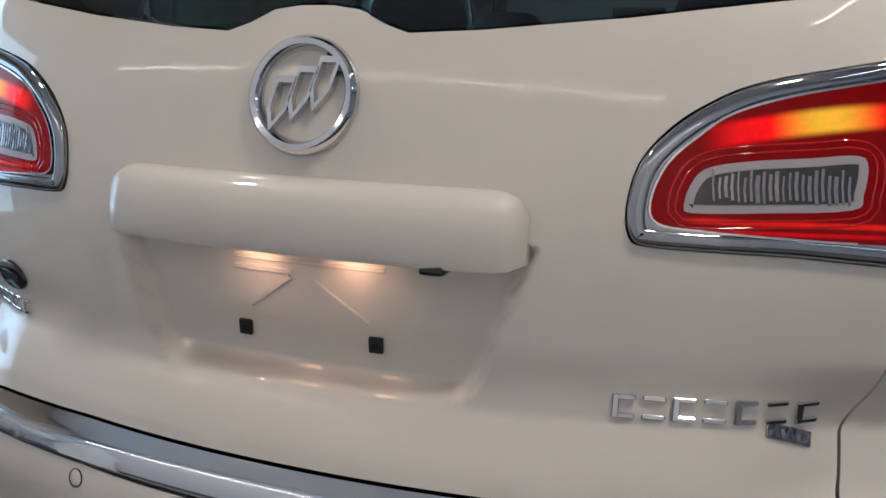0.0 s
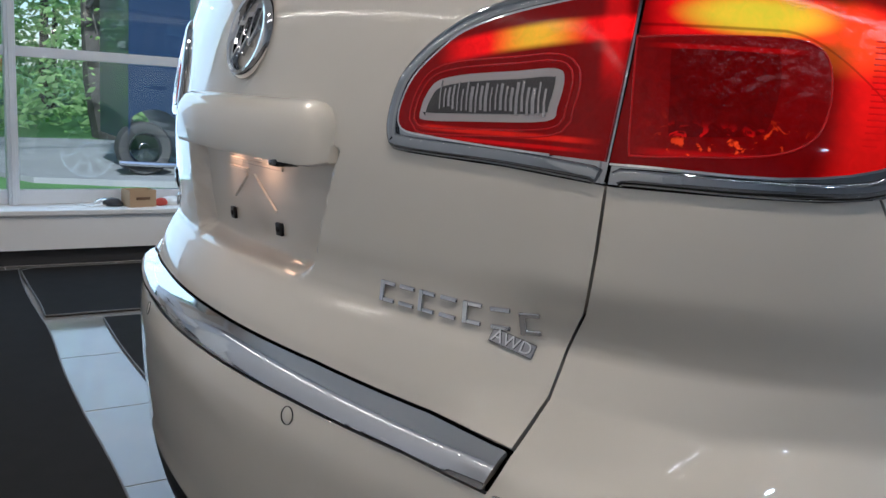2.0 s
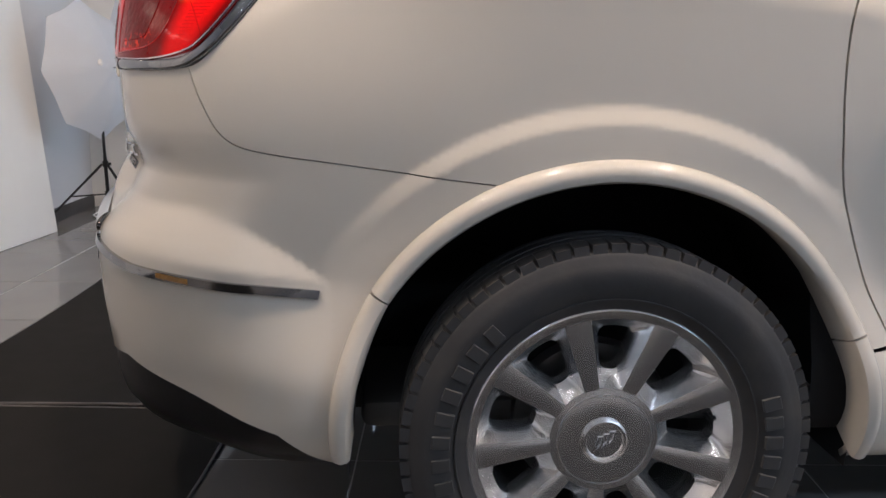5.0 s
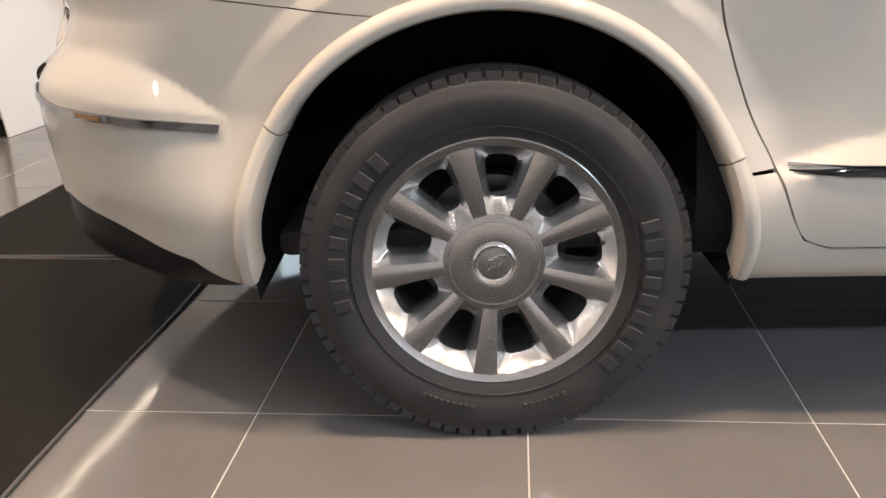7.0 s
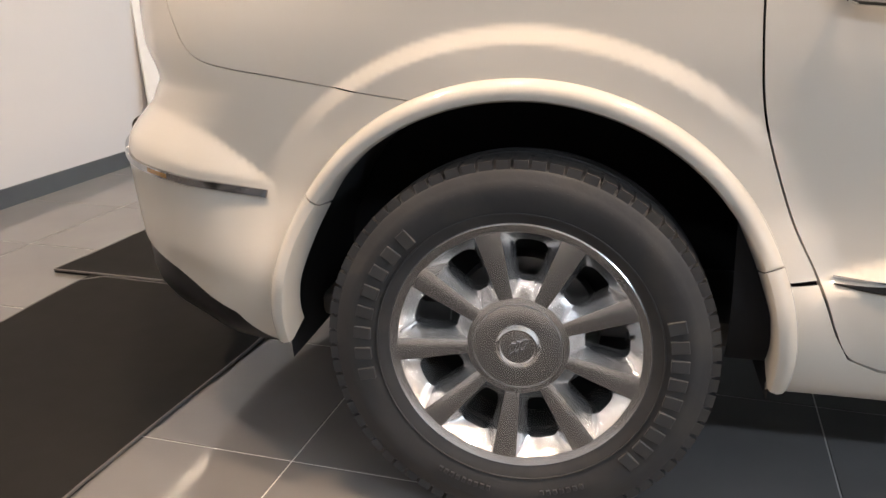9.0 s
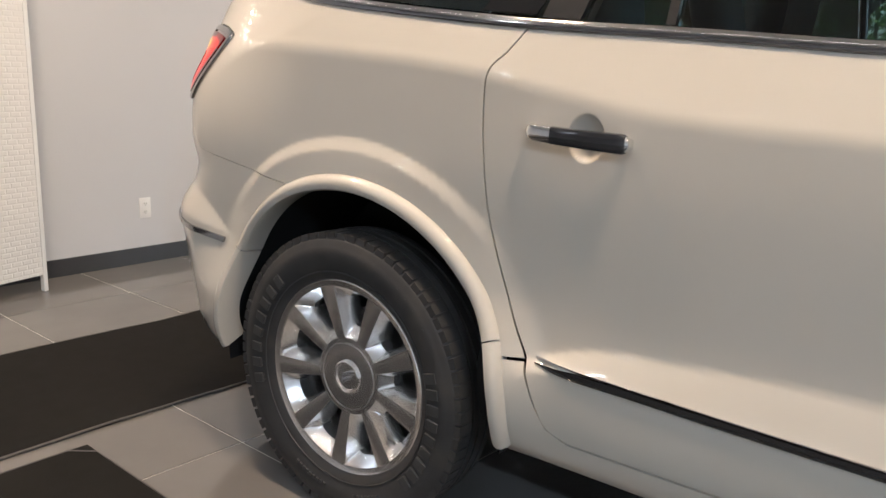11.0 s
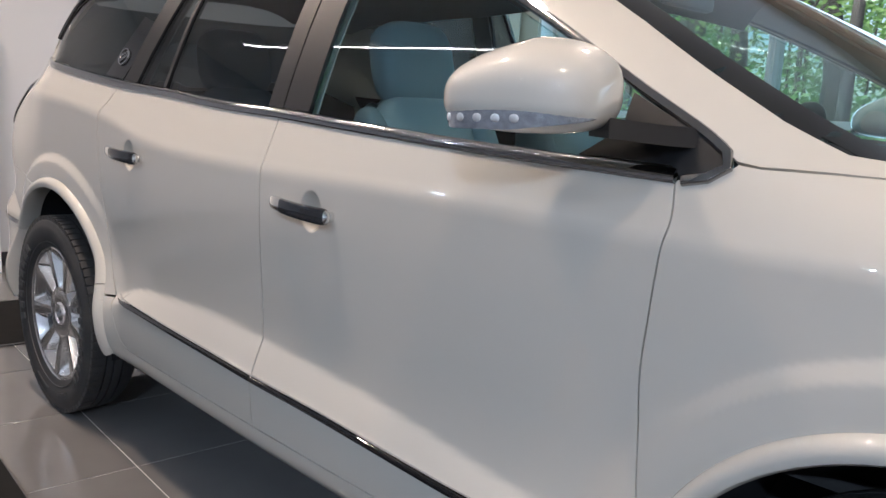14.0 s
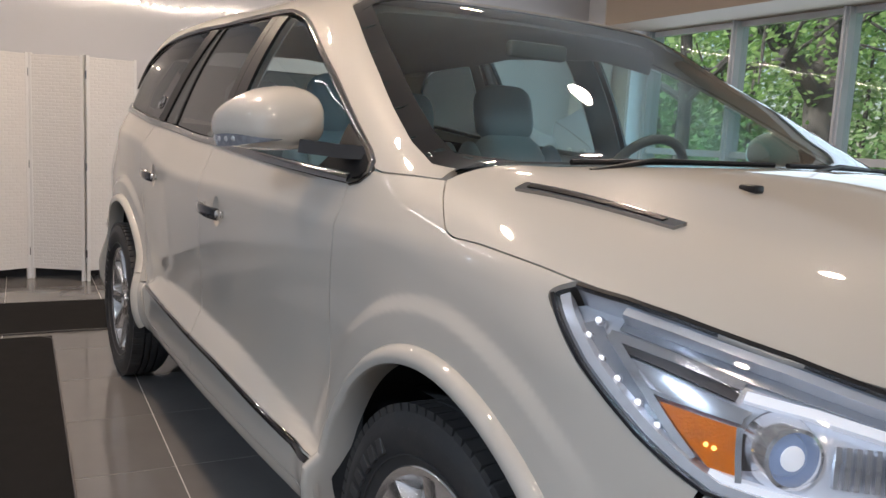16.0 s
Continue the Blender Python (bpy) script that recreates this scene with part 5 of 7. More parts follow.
def handle_bar(x0, z0, x1, z1, t0, t1, grow, left):
    """a stretch t0..t1 of the bowed pull bar with rounded ends"""
    bm = bmesh.new()
    rings = []
    ts = [t0 + (t1 - t0) * (0.5 - 0.5 * math.cos(math.pi * i / 22)) for i in range(23)]
    for t in ts:
        x, z = x0 + (x1 - x0) * t, z0 + (z1 - z0) * t
        y = -float(interp(np.array([x]), WX, WY)[0])
        e = min(1.0, t / 0.075, (1 - t) / 0.075)
        k = math.sqrt(max(0.0, 1 - (1 - e) ** 2))
        lift = 0.006 + 0.030 * min(1.0, math.sin(math.pi * min(1.0, 0.06 + t * 0.88)) ** 0.55)
        hh = (0.0165 + 0.0030 * t) * (0.12 + 0.88 * k) * grow
        th = 0.0105 * (0.25 + 0.75 * k) * grow
        ring = []
        for q in range(12):
            a = 2 * math.pi * q / 12
            ca, sa = math.cos(a), math.sin(a)
            ring.append(bm.verts.new((x, (y - lift - th * (abs(ca) ** 0.75) * (1 if ca > 0 else -1)) * (-1 if left else 1), z + hh * (abs(sa) ** 0.75) * (1 if sa > 0 else -1))))
        rings.append(ring)
    for a, b in zip(rings, rings[1:]):
        for q in range(12):
            bm.faces.new((a[q], a[(q + 1) % 12], b[(q + 1) % 12], b[q]))
    bm.faces.new(rings[0])
    bm.faces.new(rings[-1][::-1])
    bmesh.ops.recalc_face_normals(bm, faces=bm.faces)
    return bm


for left in (False, True):
    o = 1 if left else 0
    sg = 1 if left else -1
    for (x0, z0), (x1, z1), own in (((0.518, 1.054), (0.752, 1.043), rear_doors[o]), ((1.536, 1.008), (1.768, 0.996), front_doors[o])):
        h = part("door_handle", handle_bar(x0, z0, x1, z1, 0.0, 1.0, 1.0, left), HANDLECHROME, own, "chrome pull handle over a round dish")
        part("grip_face", handle_bar(x0, z0, x1, z1, 0.30, 0.97, 1.035, left), HANDLEDARK, h, "dark glossy grip face")
        for t in (0.035, 0.955):
            bm = bmesh.new()
            xx, zz = x0 + (x1 - x0) * t, z0 + (z1 - z0) * t
            yy = float(interp(np.array([xx]), WX, WY)[0])
            box(bm, xx - 0.009, xx + 0.009, min(sg * (yy - 0.012), sg * (yy + 0.016)), max(sg * (yy - 0.012), sg * (yy + 0.016)), zz - 0.013, zz + 0.011, 0.006)
            part("handle_foot", bm, HANDLECHROME, h)


# ---------- emblem on the rear pillar glass ----------
for left in (False, True):
    sgv = -1 if left else 1
    panel("pillar_panel", chart_side, [(0.350, 1.300), (0.485, 1.288), (0.555, 1.42), (0.58, 1.47), (0.47, 1.50), (0.425, 1.42)], GLOSSBLACK, quarters[1 if left else 0], st=0.03, off=-0.001, depth=0.002, left=left, label="gloss black panel behind the rear window")
    p, n = on_side([(0.442, 1.361)], 0.001)
    nn = Vector((n[0][0], n[0][1] * sgv, n[0][2]))
    along = Vector((1, 0, 0)) * sgv
    along = (along - nn * along.dot(nn)).normalized()
    up = nn.cross(along).normalized()
    m = Matrix.Identity(4)
    for i in range(3):
        m[i][0], m[i][1], m[i][2], m[i][3] = along[i], up[i], nn[i], (p[0][0], p[0][1] * sgv, p[0][2])[i]
    bm = bmesh.new()
    lathe(bm, [(0.0255, 0.0), (0.0265, 0.004), (0.030, 0.004), (0.031, 0.0)], 40, m)
    em = part("pillar_emblem", bm, CHROME, quarters[1 if left else 0], "round chrome emblem")
    bm = bmesh.new()
    for cx, cy in ((-0.011, -0.005), (0.0, 0.0), (0.011, 0.005)):
        shield(bm, cx, cy, 0.012, 0.030, 0.28, m @ Matrix.Diagonal((1, 1, 0.35, 1)))
    part("shield_bar", bm, CHROME, em, smooth=False)


# ---------- door mirrors ----------
TURNLED = material("turn_lamp_reflector", (0.92, 0.94, 0.97), 0.12, 0.5, var=0.3, scale=90)
TURNCLEAR = material("clear_turn_lamp", (0.36, 0.38, 0.42), 0.12, 0.5, coat=0.6, var=0.5, scale=70, bump=0.3, bump_scale=160)


def mirror_unit(sg, own, at, turn):
    m = Matrix.Translation(at) @ Matrix.Rotation(sg * radians(turn), 4, "Z")
    bm = bmesh.new()
    bmesh.ops.create_uvsphere(bm, u_segments=48, v_segments=28, radius=1.0)
    for v in bm.verts:
        x, y, z = v.co                     # x: towards the car's front, y: outwards
        p = 2.9
        k = (abs(x) ** p + abs(y) ** p + abs(z) ** p) ** (-1 / p)
        x, y, z = x * k, y * k, z * k
        taper = 1.0 - 0.08 * max(0, x) - 0.22 * max(0, -x)
        drop = -0.008 * max(0, x) ** 2 - 0.012 * max(0, -x)
        taper *= 1.0 - 0.13 * y - 0.05 * y * y
        drop -= 0.010 * y
        v.co = Vector((0.137 * x, sg * 0.110 * y, (0.082 if z > 0 else 0.068) * z * taper + drop))
    bmesh.ops.transform(bm, matrix=m, verts=bm.verts)
    bmesh.ops.recalc_face_normals(bm, faces=bm.faces)
    mir = part("door_mirror", bm, PAINT, own, "white door mirror with a clear turn lamp")
    bm = bmesh.new()
    pts, ups = [], []
    for i in range(19):
        a = radians(150 - 128 * i / 18)
        z = -0.048 + 0.008 * i / 18
        k = 0.915 * (abs(math.cos(a)) ** 2.9 + abs(math.sin(a)) ** 2.9) ** (-1 / 2.9)
        pts.append(m @ Vector((0.137 * math.cos(a) * k, sg * 0.110 * math.sin(a) * k, z)))
    hgt = 0.0175
    rows = []
    for i, p in enumerate(pts):
        e = min(1.0, (i + 0.4) / 2.5, (18.4 - i) / 9)
        d = (pts[min(i + 1, 18)] - pts[max(i - 1, 0)]).normalized()
        out = Vector((0, 0, 1)).cross(d).normalized()
        if out.y * sg < 0:
            out = -out
        rows.append([bm.verts.new(p + out * o + Vector((0, 0, u))) for o, u in ((-0.01, -hgt * e), (0.0035, -hgt * e), (0.006, 0), (0.0065, hgt * e), (-0.01, hgt * e))])
    for a, b in zip(rows, rows[1:]):
        for i in range(5):
            bm.faces.new((a[i], a[(i + 1) % 5], b[(i + 1) % 5], b[i]))
    bmesh.ops.recalc_face_normals(bm, faces=bm.faces)
    lamp = part("turn_lamp", bm, TURNCLEAR, mir, "clear turn lamp strip with five bright reflectors")
    for i in (2, 4, 6, 8, 10):
        bm = bmesh.new()
        d = (pts[i + 1] - pts[i - 1]).normalized()
        out = Vector((0, 0, 1)).cross(d).normalized() * (1 if Vector((0, 0, 1)).cross(d).y * sg > 0 else -1)
        k = Matrix((d, out, Vector((0, 0, 1)))).transposed().to_4x4()
        k.translation = pts[i] + out * 0.0045
        bmesh.ops.create_uvsphere(bm, u_segments=14, v_segments=8, radius=0.0085, matrix=k @ Matrix.Diagonal((1.05, 0.42, 0.85, 1)))
        part("led", bm, TURNLED, lamp)
    bm = bmesh.new()
    a = Vector((2.570, sg * 0.865, 1.226))
    b = Vector((at[0] + 0.100, at[1] * 0.955, at[2] - 0.052))
    sweep(bm, [a, a * 0.6 + b * 0.4 + Vector((0, 0, -0.002)), b], [(-0.040, -0.015), (0.040, -0.015), (0.043, 0.004), (0.022, 0.015), (-0.030, 0.016)], Vector((0, 0, 1)))
    part("mirror_arm", bm, BLACK, mir, "black plastic mirror arm")


mirror_unit(-1, front_doors[0], (2.384, -1.050, 1.2875), -12.8)
mirror_unit(1, front_doors[1], (2.30, 1.000, 1.285), 40)

# ---------- hood details ----------
for left in (False, True):
    ribbon("hood_vent", chart_over, [over_xy(x, y) for x, y in ((3.092, -0.818), (3.17, -0.796), (3.28, -0.758), (3.385, -0.718))], 0.019, DARKCHROME, hood, 0.006, left, depth=0.012, label="narrow dark chrome hood trim")
    ribbon("vent_slot", chart_over, [over_xy(x, y) for x, y in ((3.11, -0.812), (3.17, -0.796), (3.28, -0.758), (3.36, -0.727))], 0.008, BLACK, hood, 0.0075, left, depth=0.002)
for y in (-0.42, 0.42):
    z = over_xy(3.28, y)
    p = chart_over(np.array([z]))[0]
    bm = bmesh.new()
    box(bm, p[0] - 0.022, p[0] + 0.018, p[1] - 0.014, p[1] + 0.014, p[2] - 0.004, p[2] + 0.012, 0.005)
    part("washer_nozzle", bm, BLACK, hood, "small black washer nozzle")
for ya, yb in ((-0.62, -0.05), (0.0, 0.58)):
    pts = []
    for i in range(7):
        t = i / 6
        y = ya + (yb - ya) * t
        q = chart_over(np.array([over_xy(3.035 - 0.05 * (y / 0.85) ** 2 * 2 - 0.015 * math.sin(t * 3.14), y)]))[0]
        pts.append(Vector(q) + Vector((0.010, 0, 0.006)))
    bm = bmesh.new()
    tube(bm, pts, 0.006, 8)
    tube(bm, [pts[0] + Vector((0.06, 0, -0.015)), pts[2] + Vector((0.025, 0, 0.004)), pts[4]], 0.006, 8)
    part("windscreen_wiper", bm, BLACK, car, "black windscreen wiper")

# ---------- headlamps ----------


def front_y(y, z):
    p = solve(np.array([[3.2, y, z]], float), np.array([[1.0, 0, 0]]), 0, 1.5)[0]
    return (math.atan2(-p[1], p[0] - 3.2) * S_ANG, z)


UP = [to_front(3.374, 1.066), to_front(3.45, 1.056), front_y(-0.85, 1.042), front_y(-0.768, 1.008), front_y(-0.695, 0.977), front_y(-0.60, 0.945), front_y(-0.52, 0.92)]
LOW = [to_front(x, z) for x, z in ((3.347, 1.049), (3.372, 1.019), (3.426, 0.966), (3.480, 0.922), (3.526, 0.886), (3.574, 0.855), (3.615, 0.833))] + [front_y(-0.78, 0.81), front_y(-0.65, 0.81), front_y(-0.52, 0.84)]
HLPOLY = UP + LOW[::-1]
HSILVER = material("lamp_silver_housing", (0.76, 0.79, 0.84), 0.18, 0.35, var=0.18, scale=9, bump=0.15, bump_scale=22)
HGREY = material("lamp_grey_channel", (0.40, 0.42, 0.46), 0.2, 0.5, var=0.3, scale=14)
HBROWN = material("lamp_dark_slot", (0.06, 0.05, 0.045), 0.4, 0.3, var=0.3, scale=12)
HWHITE = material("light_pipe", (0.85, 0.88, 0.92), 0.25, emit=(0.90, 0.95, 1.0), power=0.45)
HLED = material("white_led", (1, 1, 1), 0.2, emit=(0.92, 0.96, 1.0), power=1.2)
HBEAM = material("projector_lens", (0.10, 0.15, 0.32), 0.03, 0.2, coat=1.0, emit=(0.60, 0.78, 1.0), power=0.35, var=0.6, scale=22)
HBULB = material("amber_bulb", (1.0, 0.6, 0.2), 0.2, emit=(1.0, 0.62, 0.12), power=3.0)


def lamp_bead(name, u, v, back, r, mat, parent, left, n=2):
    c = chart_front(np.array([[u, v]]))
    p = (c - normals(c) * back)[0] * np.array([1, -1 if left else 1, 1])
    bm = bmesh.new()
    bmesh.ops.create_icosphere(bm, subdivisions=n, radius=r, matrix=Matrix.Translation(Vector(p)))
    return part(name, bm, mat, parent)


for left in (False, True):
    hl = panel("headlamp", chart_front, HLPOLY, CLEAR, car, st=0.03, gap=0.003, off=0.002, depth=0.010, left=left, label="clear swept-back headlamp with silver reflectors and amber lamp")
    hl.visible_shadow = False
    for edge in (UP, LOW):
        ribbon("seal", chart_front, [(u, v) for u, v in edge], 0.0045, BLACK, hl, 0.0025, left, depth=0.012, label="black rubber seal")
    panel("housing", chart_front, HLPOLY, HSILVER, hl, st=0.025, gap=0.002, off=-0.050, depth=0.002, left=left, label="silver lamp housing")
    ribbon("housing_edge", chart_front, [(u, v) for u, v in UP], 0.004, HSILVER, hl, -0.003, left, depth=0.05)
    ribbon("housing_edge", chart_front, [(u, v) for u, v in LOW], 0.004, HSILVER, hl, -0.003, left, depth=0.05)
    ribbon("inner_rim", chart_front, [(u - 0.012, v + 0.006) for u, v in LOW[:8]], 0.014, HSILVER, hl, -0.010, left, depth=0.030)
    ribbon("inner_rim", chart_front, [(u, v - 0.010) for u, v in UP[1:]], 0.010, HSILVER, hl, -0.010, left, depth=0.030)
    # channel with the small white lamps
    ribbon("led_channel", chart_front, [(1.083, 1.028), (1.073, 1.012), (1.040, 0.972), (0.998, 0.934), (0.964, 0.900), (0.930, 0.866)], 0.034, HGREY, hl, -0.034, left, depth=0.006)
    for u, v in ((1.068, 1.032), (1.076, 1.006), (1.052, 0.976), (1.026, 0.952), (0.996, 0.925), (0.970, 0.899), (0.945, 0.872)):
        cupr = lamp_bead("led_cup", u, v, 0.034, 0.0085, HCHROME, hl, left)
        lamp_bead("led", u, v, 0.026, 0.0052, HLED, cupr, left)
    # the bent blade, the dark slot below it and the reflector
    ribbon("bent_blade", chart_front, [(0.925, 0.868), (0.955, 0.905), (0.985, 0.945), (1.026, 0.994), (1.045, 1.014)], 0.012, HCHROME, hl, -0.018, left, depth=0.022, label="chrome blade")
    ribbon("bent_blade", chart_front, [(1.045, 1.014), (1.00, 1.006), (0.961, 0.998), (0.88, 0.976)], 0.012, HCHROME, hl, -0.018, left, depth=0.022)
    ribbon("dark_slot", chart_front, [(1.030, 1.003), (0.961, 0.986), (0.885, 0.963)], 0.013, HBROWN, hl, -0.026, left, depth=0.010)
    panel("reflector", chart_front, [(1.016, 0.990), (0.866, 0.946), (0.88, 0.930), (0.985, 0.950)], HCHROME, hl, st=0.02, gap=0, off=-0.034, depth=0.004, left=left)
    ribbon("reflector_edge", chart_front, [(0.99, 0.949), (0.93, 0.939), (0.876, 0.930)], 0.006, HCHROME, hl, -0.018, left, depth=0.020)
    ribbon("light_pipe", chart_front, [(0.878, 0.963), (0.804, 0.951), (0.737, 0.934), (0.66, 0.912), (0.60, 0.892)], 0.012, HWHITE, hl, -0.014, left, depth=0.020, label="white light pipe")
    ribbon("grey_band", chart_front, [(1.04, 1.040), (0.97, 1.026), (0.88, 1.000), (0.78, 0.975), (0.68, 0.945)], 0.022, HGREY, hl, -0.040, left, depth=0.004)
    amb = [(0.968, 0.936), (0.881, 0.922), (0.876, 0.858), (0.907, 0.862), (0.939, 0.898)]
    al = panel("amber_lamp", chart_front, amb, AMBER, hl, st=0.012, gap=0, off=-0.018, depth=0.02, left=left, label="amber corner lamp")
    for du in (0.0, 0.009):
        lamp_bead("bulb", 0.902 + du, 0.889 + du * 0.3, 0.0175, 0.0035, HBULB, al, left)
    # projector
    c = chart_front(np.array([(0.828, 0.899)]))
    n = normals(c)[0]
    sgv = np.array([1, -1 if left else 1, 1])
    c, n = Vector((c[0] - n * 0.040) * sgv), Vector((0.86, n[1] * sgv[1] * 0.55, 0.06)).normalized()
    m = Matrix.Translation(c) @ n.to_track_quat("Z", "Y").to_matrix().to_4x4()
    bm = bmesh.new()
    lathe(bm, [(0.030, -0.02), (0.031, 0.018), (0.036, 0.028), (0.041, 0.026), (0.047, 0.010), (0.052, -0.02)], 48, m)
    pr = part("projector", bm, HCHROME, hl, "chrome projector ring")
    bm = bmesh.new()
    lathe(bm, [(0.030, 0.002), (0.026, 0.014), (0.016, 0.022), (0.0001, 0.025)], 40, m)
    pl = part("projector_lens", bm, HBEAM, pr, "bluish-white glass projector lens")
    # reflected white spot in the lens, added as a small glowing disc
    bm = bmesh.new()
    lathe(bm, [(0.017, 0.0216), (0.014, 0.0245), (0.007, 0.0262), (0.0001, 0.0268)], 32, m)
    part("bulb", bm, HWHITE, pl, "white glint in the projector lens, added as glow")
    ribbon("dark_bracket", chart_front, [(0.868, 0.915), (0.871, 0.89), (0.866, 0.866)], 0.012, HBROWN, hl, -0.026, left, depth=0.010)
    ribbon("bracket_edge", chart_front, [(0.878, 0.922), (0.876, 0.885), (0.873, 0.850)], 0.007, HCHROME, hl, -0.016, left, depth=0.020)
    # plain white plastic; its bright white is added as glow
    ribbon("lower_blade", chart_front, [(0.905, 0.856), (0.87, 0.846), (0.80, 0.838), (0.72, 0.836)], 0.012, HWHITE, hl, -0.018, left, depth=0.020)
    for i in range(9):
        u = 0.772 - 0.011 * i
        ribbon("reflector_rib", chart_front, [(u, 0.862), (u - 0.001, 0.89), (u - 0.002, 0.918)], 0.006, HCHROME, hl, -0.034, left, depth=0.010)

# ---------- cabin ----------
LEATHER = material("grey_leather", (0.27, 0.31, 0.33), 0.5, var=0.12, scale=8, bump=0.12, bump_scale=140)
LEATHER2 = material("light_leather", (0.40, 0.45, 0.47), 0.5, var=0.1, scale=8, bump=0.1, bump_scale=140)
TRIMIN = material("cabin_plastic", (0.085, 0.083, 0.080), 0.6, var=0.15)
LINER = material("headliner", (0.34, 0.33, 0.32), 0.9, var=0.06)


def puff(bm, cx, cy, cz, ax, ay, az, p=3.0, m=None):
    r = bmesh.ops.create_uvsphere(bm, u_segments=24, v_segments=16, radius=1.0)
    for v in r["verts"]:
        x, y, z = v.co
        k = (abs(x) ** p + abs(y) ** p + abs(z) ** p) ** (-1 / p)
        v.co = Vector((cx + ax * x * k, cy + ay * y * k, cz + az * z * k))
    if m is not None:
        bmesh.ops.transform(bm, matrix=m, verts=r["verts"])


def seat(x, y, z, mat2):
    s = thing("car_seat", "", "")
    s.parent = car
    s.location = (x, y, z)
    back = Matrix.Translation((-0.20, 0, 0.62)) @ Matrix.Rotation(radians(-14), 4, "Y")
    bm = bmesh.new()
    puff(bm, 0.05, 0, 0.58, 0.29, 0.26, 0.09)
    part("cushion", bm, LEATHER, s)
    bm = bmesh.new()
    puff(bm, 0, 0, 0.36, 0.075, 0.20, 0.345, 3.6, back)
    part("backrest", bm, mat2, s)
    for q in (-1, 1):
        bm = bmesh.new()
        puff(bm, 0.02, q * 0.215, 0.32, 0.085, 0.055, 0.34, 2.6, back)
        part("bolster", bm, LEATHER, s)
    bm = bmesh.new()
    puff(bm, 0.0, 0, 0.795, 0.062, 0.140, 0.122, 3.6, back)
    part("headrest", bm, LEATHER, s)
    bm = bmesh.new()
    for q in (-0.06, 0.06):
        tube(bm, [back @ Vector((0, q, 0.55)), back @ Vector((0, q, 0.70))], 0.007, 8)
    part("headrest_post", bm, CHROME, s)
    return s


for x, y, z in ((1.79, -0.41, -0.025), (1.70, 0.40, -0.006), (0.80, -0.42, -0.02), (0.80, 0.42, -0.02)):
    seat(x, y, z, LEATHER2)
# dashboard, wheel, console, floor
bm = bmesh.new()
rings = []
for y in np.linspace(-0.80, 0.80, 17):
    hump = 0.035 * math.exp(-((y - 0.40) / 0.2) ** 2)
    rings.append([bm.verts.new((x, y, z)) for x, z in ((2.95, 0.7), (2.93, 1.12), (2.75, 1.135), (2.52, 1.125 + hump), (2.42, 1.10 + hump), (2.36, 1.04), (2.38, 0.85), (2.5, 0.7))])
for a, b in zip(rings, rings[1:]):
    for i in range(8):
        bm.faces.new((a[i], a[(i + 1) % 8], b[(i + 1) % 8], b[i]))
bmesh.ops.recalc_face_normals(bm, faces=bm.faces)
part("dashboard", bm, TRIMIN, car, "dark grey dashboard")
bm = bmesh.new()
box(bm, -0.45, 2.5, -0.82, 0.82, 0.36, 0.42, 0.02)
part("cabin_floor", bm, TRIMIN, car)
bm = bmesh.new()
box(bm, 1.5, 2.42, -0.14, 0.14, 0.42, 0.80, 0.04)
part("centre_console", bm, TRIMIN, car)
sm = Matrix.Translation((2.17, 0.40, 1.13)) @ Matrix.Rotation(radians(-66), 4, "Y")
bm = bmesh.new()
tube(bm, [sm @ Vector((0.19 * math.cos(a), 0.19 * math.sin(a), 0)) for a in np.linspace(0, 2 * math.pi, 40, endpoint=False)], 0.017, 10, closed=True)
sw = part("steering_wheel", bm, TRIMIN, car, "dark leather steering wheel")
bm = bmesh.new()
box(bm, -0.06, 0.06, -0.07, 0.07, -0.03, 0.01, 0.015, sm)
box(bm, -0.02, 0.02, -0.18, 0.18, -0.02, 0.0, 0.005, sm)
part("wheel_hub", bm, TRIMIN, sw)
half = [over_xy(-0.60, -0.02), over_xy(-0.55, -0.5)] + [to_over(x, z) for x, z in ((-0.3, 1.61), (0.2, 1.66), (1.0, 1.685), (1.6, 1.65), (1.86, 1.58))] + [over_xy(2.0, -0.60), over_xy(1.97, -0.3), over_xy(1.96, -0.02)]
panel("headliner", chart_over, half + [(u, 2 * HALFPI - v) for u, v in half[::-1]], LINER, car, st=0.08, off=-0.045, depth=0.002, label="pale fabric roof lining")
for left in (False, True):
    for pl in (pane(1.40, 1.57, 1.38, 1.55, 3), pane(0.49, 0.60, 0.59, 0.70, 3)):
        panel("pillar_trim", chart_side, pl, LINER, car, st=0.06, off=-0.03, depth=0.004, left=left)
bm = bmesh.new()
box(bm, 2.02, 2.06, -0.12, 0.12, 1.545, 1.60, 0.015)
part("inner_mirror", bm, TRIMIN, car, "rear-view mirror")

# ---------- roof rails ----------
for sg in (-1, 1):
    pts = []
    for x in np.linspace(-0.35, 1.55, 20):
        q = chart_over(np.array([over_xy(x, -0.605)]))[0]
        e = min(1.0, (x + 0.35) / 0.12, (1.55 - x) / 0.12)
        pts.append(Vector((q[0], q[1] * -sg * -1 if sg < 0 else -q[1], q[2] + 0.004 + 0.040 * math.sin(min(1, max(0, e)) * math.pi / 2))))
    bm = bmesh.new()
    tube(bm, pts, 0.014, 10)
    part("roof_rail", bm, DARKCHROME, car, "chrome roof rail")


# ---------- room ----------
TILE = 0.61
WALLMAT = material("wall_paint", (0.62, 0.62, 0.635), 0.75, var=0.03, scale=1.5, bump=0.08, bump_scale=90)
CEILMAT = material("ceiling_paint", (0.72, 0.71, 0.70), 0.85, var=0.03)
